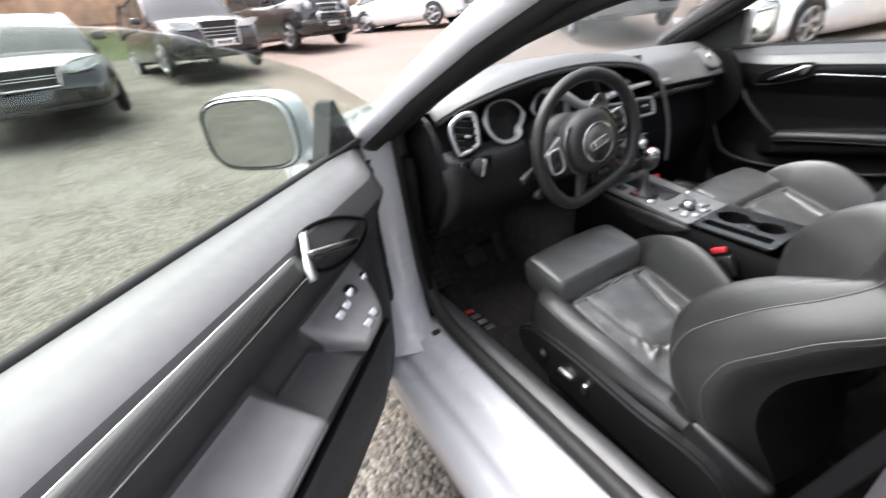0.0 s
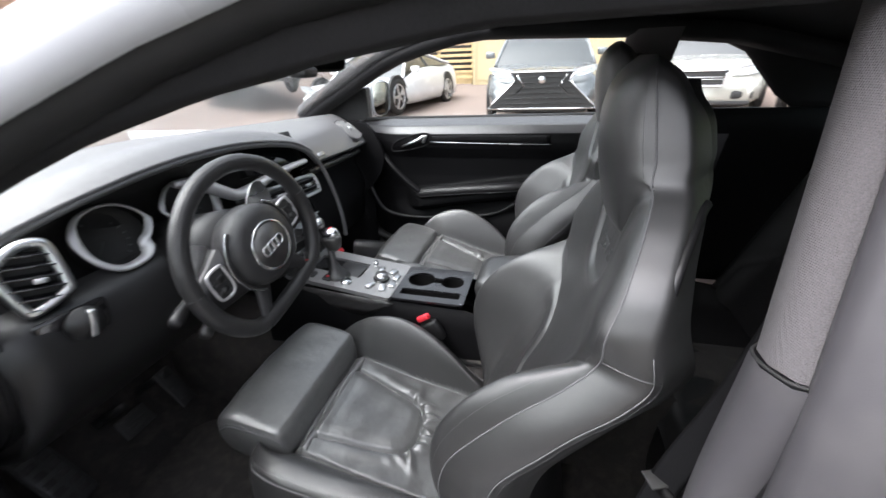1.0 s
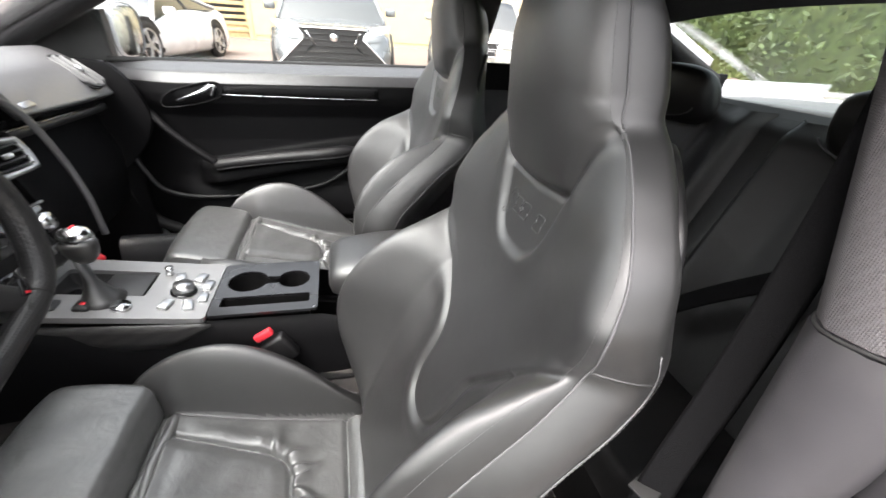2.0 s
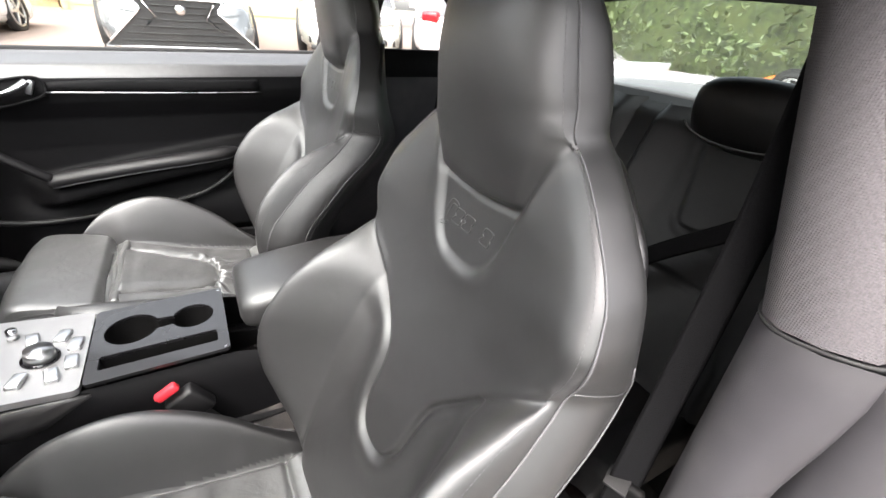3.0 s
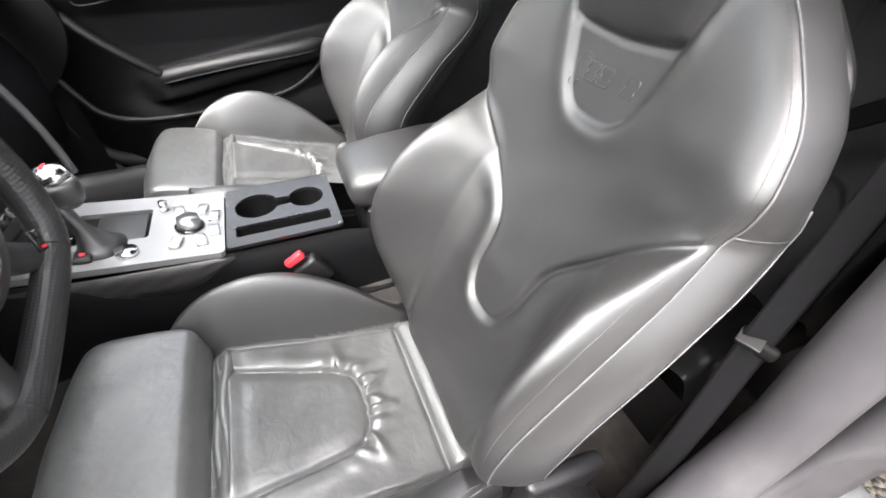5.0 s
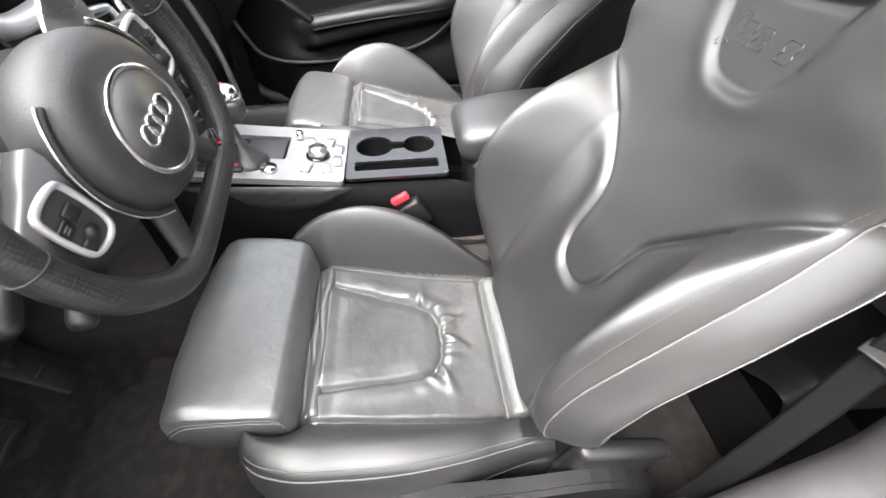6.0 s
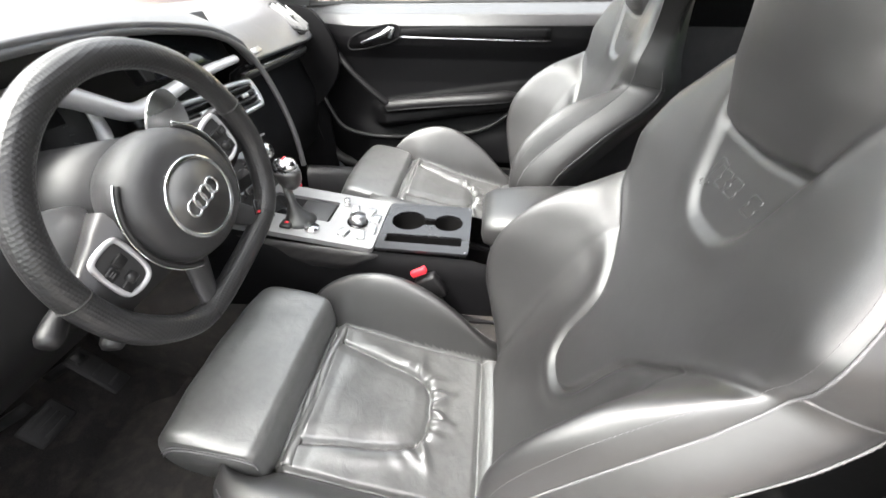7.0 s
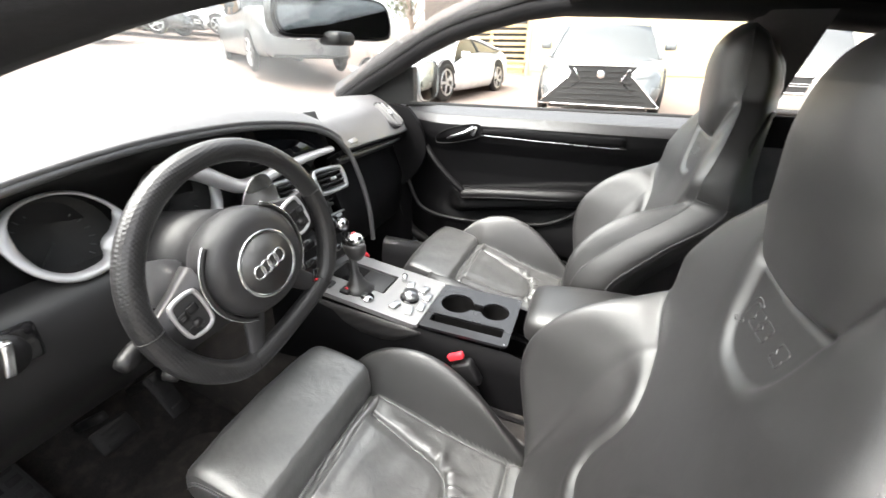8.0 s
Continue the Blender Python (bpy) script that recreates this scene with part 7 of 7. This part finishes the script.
P_SILVER, P_BLACK, P_WHITE = paint("silver_paint", (0.15, 0.16, 0.165), 0.25, 0.35), paint("black_paint", (0.012, 0.012, 0.014), 0.2), paint("bright_white_paint", (0.80, 0.80, 0.80))
P_GREY, P_CREAM, P_ORANGE = paint("grey_paint", (0.13, 0.14, 0.145), 0.35, 0.2), paint("champagne_paint", (0.38, 0.38, 0.34), 0.25, 0.25), paint("orange_paint", (0.58, 0.14, 0.016))


def on_ground(x, y):
    return (x, y, float(ground_height(x, y)))


parked_car("silver_saloon", "silver saloon car with a dark spindle grille", on_ground(8.45, 0.14), -90, P_SILVER, "saloon", 4.9, 1.87, 1.45, "spindle", plate=False)
parked_car("white_sports_car", "low white mid-engined sports car with dark wheels", on_ground(8.75, 3.70), -99, P_WHITE, "sports", 4.4, 1.92, 1.18, "kidney", plate=False)
parked_car("champagne_saloon", "pale champagne saloon car with chrome barred grille", on_ground(8.9, -2.95), -106, P_CREAM, "saloon", 4.8, 1.82, 1.45, "wide", plate=False)
parked_car("white_hatchback", "white hatchback car with red tail lamps", on_ground(7.7, -5.0), 62, P_WHITE, "suv", 4.3, 1.80, 1.5, "wide", plate=False)
parked_car("orange_car", "orange car parked by the hedge", on_ground(1.35, -9.85), 80, P_ORANGE, "sports", 4.4, 1.9, 0.98, "kidney", plate=False)
parked_car("grey_pickup", "tall grey pickup truck parked on the tarmac", on_ground(8.4, 7.9), -36, P_GREY, "pickup", 5.6, 1.98, 1.92, "tall", plate=False)
parked_car("black_saloon", "black saloon car parked nose out on the gravel", on_ground(-3.18, 9.24), 10.5, P_BLACK, "saloon", 4.8, 1.85, 1.45, "wide", plate=False)
parked_car("black_suv", "black estate SUV with a tall chrome-barred grille", on_ground(-0.75, 12.61), 13.5, P_BLACK, "suv", 4.9, 1.95, 1.68, "tall")
parked_car("black_offroader", "black boxy off-road car with a bull bar", on_ground(2.33, 14.96), 17, P_BLACK, "boxy", 4.5, 1.80, 1.95, "wide")
parked_car("white_saloon", "white saloon car parked below the wall", on_ground(6.93, 15.5), 34.5, P_WHITE, "saloon", 4.7, 1.82, 1.42, "kidney")
parked_car("pale_saloon", "pale silver saloon car in the far row", on_ground(10.84, 16.43), 24.5, P_SILVER, "saloon", 4.7, 1.82, 1.42, "kidney")
parked_car("pale_saloon", "white saloon car at the end of the far row", on_ground(13.71, 16.57), 20, P_WHITE, "saloon", 4.7, 1.82, 1.42, "wide")

# ---- house, gate, wall, hedge, trees ----
CLAPBOARD = mat("cream_clapboard", (0.56, 0.46, 0.28), 0.6, vary=0.06, scale=8, dirt=(0.55, 0.48, 0.34), dirt_amount=0.3)
TIMBER = mat("pale_gate_timber", (0.62, 0.47, 0.25), 0.7, vary=0.25, scale=12, dirt=(0.35, 0.25, 0.14), dirt_amount=0.4)
WALL = mat("weathered_brown_wall", (0.42, 0.27, 0.18), 0.9, vary=0.25, scale=3, bump=0.6, bump_scale=20, dirt=(0.25, 0.20, 0.16), dirt_amount=0.6, dirt_scale=0.8)
LEAF = mat("hedge_leaves", (0.065, 0.090, 0.028), 0.55, vary=0.6, scale=6, dirt=(0.12, 0.14, 0.045), dirt_scale=2.0, dirt_amount=0.7)
YELLOW_LEAF = mat("yellow_green_leaves", (0.30, 0.30, 0.05), 0.55, vary=0.5, scale=6)
BARK = mat("grey_bark", (0.16, 0.12, 0.09), 0.9, vary=0.4, scale=15, bump=0.8, bump_scale=40)

house = thing("house", "cream clapboard house behind the parked cars", "house", at=(14.6, 0, 0.35))
box("wall", (0.3, 9.0, 6.0), (0.16, -1.85, 3.0), CLAPBOARD, house, bevel=0)
for i in range(34):
    bm = box_bm((0.025, 9.0, 0.17), (-0.012, -1.85, 0.35 + i * 0.16), (0, -5, 0))
    part("clapboard", bm, CLAPBOARD, house, smooth=False)
box("corner_board", (0.06, 0.14, 5.8), (-0.02, 2.62, 2.9), CLAPBOARD, house, bevel=0.004)
box("roof", (6.0, 9.8, 0.25), (2.6, -1.85, 6.4), TRIM_PLASTIC, house, rot=(0, -22, 0), bevel=0.02)
gate = thing("slatted_gate", "pale timber gate with open horizontal slats", "gate", at=(15.2, 4.1, 0.35))
for i in range(10):
    box("slat", (0.03, 2.7, 0.10), (0, 0, 0.35 + i * 0.19), TIMBER, gate, bevel=0.004)
for yy in (-1.3, 0.0, 1.3):
    box("post", (0.10, 0.10, 2.4), (0.07, yy, 1.2), TIMBER, gate, bevel=0.006)
box("panel", (0.02, 2.6, 0.5), (0.03, 0, 0.35), TIMBER, gate, bevel=0.003)
shed = thing("dark_shed", "dark shed wall behind the slatted gate", "shed", at=(17.5, 4.6, 0.35))
box("wall", (0.3, 6.0, 3.4), (0, 0, 1.7), RUBBER, shed, bevel=0.01)
box("roof", (2.0, 6.4, 0.15), (0.8, 0, 3.45), WALL, shed, bevel=0.01)

rwall = thing("retaining_wall", "weathered brown plank retaining wall above a grass verge", "wall", at=(0, 21.5, 1.6))
box("wall", (60, 0.4, 5.0), (0, 0.25, 2.5), WALL, rwall, bevel=0)
for i in range(5):
    box("plank", (60, 0.05, 0.92), (0, 0.02 * (i % 2), 0.55 + i * 0.98), WALL, rwall, bevel=0.01)
for i in range(16):
    box("post", (0.25, 0.16, 5.2), (-26 + i * 3.4, -0.03, 2.6), WALL, rwall, bevel=0.02)


def leaf_cloud(name, centres, radii, count, size, material, parent=None, seed=1, flat=1.0):
    """Many small bent leaves scattered through uneven clumps, thickest near their skins."""
    rng = np.random.default_rng(seed)
    c, r = np.array(centres, float), np.array(radii, float)
    pick = rng.choice(len(c), count, p=r ** 2 / (r ** 2).sum())
    d = rng.normal(size=(count, 3))
    d /= np.linalg.norm(d, axis=1, keepdims=True)
    p = c[pick] + d * (r[pick] * (0.45 + 0.65 * rng.random(count) ** 0.5))[:, None] * np.array([1, 1, flat])
    a = rng.normal(size=(count, 3))
    a /= np.linalg.norm(a, axis=1, keepdims=True)
    b = np.cross(a, d)
    b /= np.linalg.norm(b, axis=1, keepdims=True) + 1e-9
    s = size * (0.6 + 0.8 * rng.random(count))[:, None]
    V = np.stack([p - a * s, p + b * s * 0.5 + d * s * 0.2, p + a * s, p - b * s * 0.5 + d * s * 0.2], 1).reshape(-1, 3)
    F = np.arange(count * 4).reshape(-1, 4)
    return raw(name, V, F, material, parent, smooth=False)


rng = np.random.default_rng(5)
hc = [(x + rng.normal() * 0.3, -12.0 + rng.normal() * 0.35, z + rng.normal() * 0.2) for x in np.arange(-16, 20, 0.9) for z in (0.6, 1.6, 2.6, 3.5)]
hedge = leaf_cloud("hedge", hc, [0.85] * len(hc), 26000, 0.10, LEAF, seed=3)
tagged(hedge, "tall clipped green hedge behind the parked cars", "hedge", kind="stuff")
core = box("hedge_core", (36, 0.7, 3.6), (2, -12.2, 1.8), LEAF, bevel=0.2)
tagged(core, "dense dark inside of the hedge", "hedge", kind="stuff")
verge = sheet("verge", np.array([[(x, y, z + 0.05 * math.sin(x * 1.3)) for y, z in ((18.6, 1.36), (19.4, 1.62), (20.4, 2.1), (21.6, 2.4))] for x in np.linspace(-28, 28, 50)]), LEAF)
tagged(verge, "rough green grass verge under the wall", "grass", kind="stuff")


def tree(label, at, height, spread, leaf, seed):
    t = thing("tree", label, "tree", "trees", at=at)
    rng = np.random.default_rng(seed)
    trunk = spline([(0, 0, 0), (0.08, 0.05, height * 0.25), (0.02, 0.12, height * 0.5), (0.1, 0.05, height * 0.8)], 14)
    tube("trunk", trunk, np.linspace(0.16, 0.05, 14), BARK, t, seg=9)
    cs, rs = [], []
    for i in range(9):
        a, z = i * 2.4 + rng.random(), height * (0.35 + 0.5 * rng.random())
        tip = np.array([math.cos(a) * spread * (0.5 + 0.5 * rng.random()), math.sin(a) * spread * (0.5 + 0.5 * rng.random()), z + height * 0.15])
        base = trunk[int(13 * z / height * 0.9)]
        tube("limb", spline([base, (base + tip) / 2 + np.array([0, 0, 0.15]), tip], 8), np.linspace(0.05, 0.015, 8), BARK, t, seg=6)
        for k in range(3):
            cs.append(tip + rng.normal(size=3) * 0.4)
            rs.append(0.45 + 0.3 * rng.random())
    leaf_cloud("crown", cs, rs, 5200, 0.09, leaf, t, seed)
    return t


tree("tree with yellow-green spring leaves by the gate", (12.5, 8.5, 0.3), 5.5, 2.2, YELLOW_LEAF, 11)
tree("tree with fresh green leaves beside the shed", (17.0, 8.0, 0.3), 6.0, 2.4, LEAF, 12)
tree("tree with yellow-green leaves over the far row", (8.5, 24.0, 1.8), 7.8, 2.6, YELLOW_LEAF, 13)
tree("tree with green leaves above the brown wall", (-6.0, 24.5, 1.9), 7.7, 2.8, LEAF, 14)
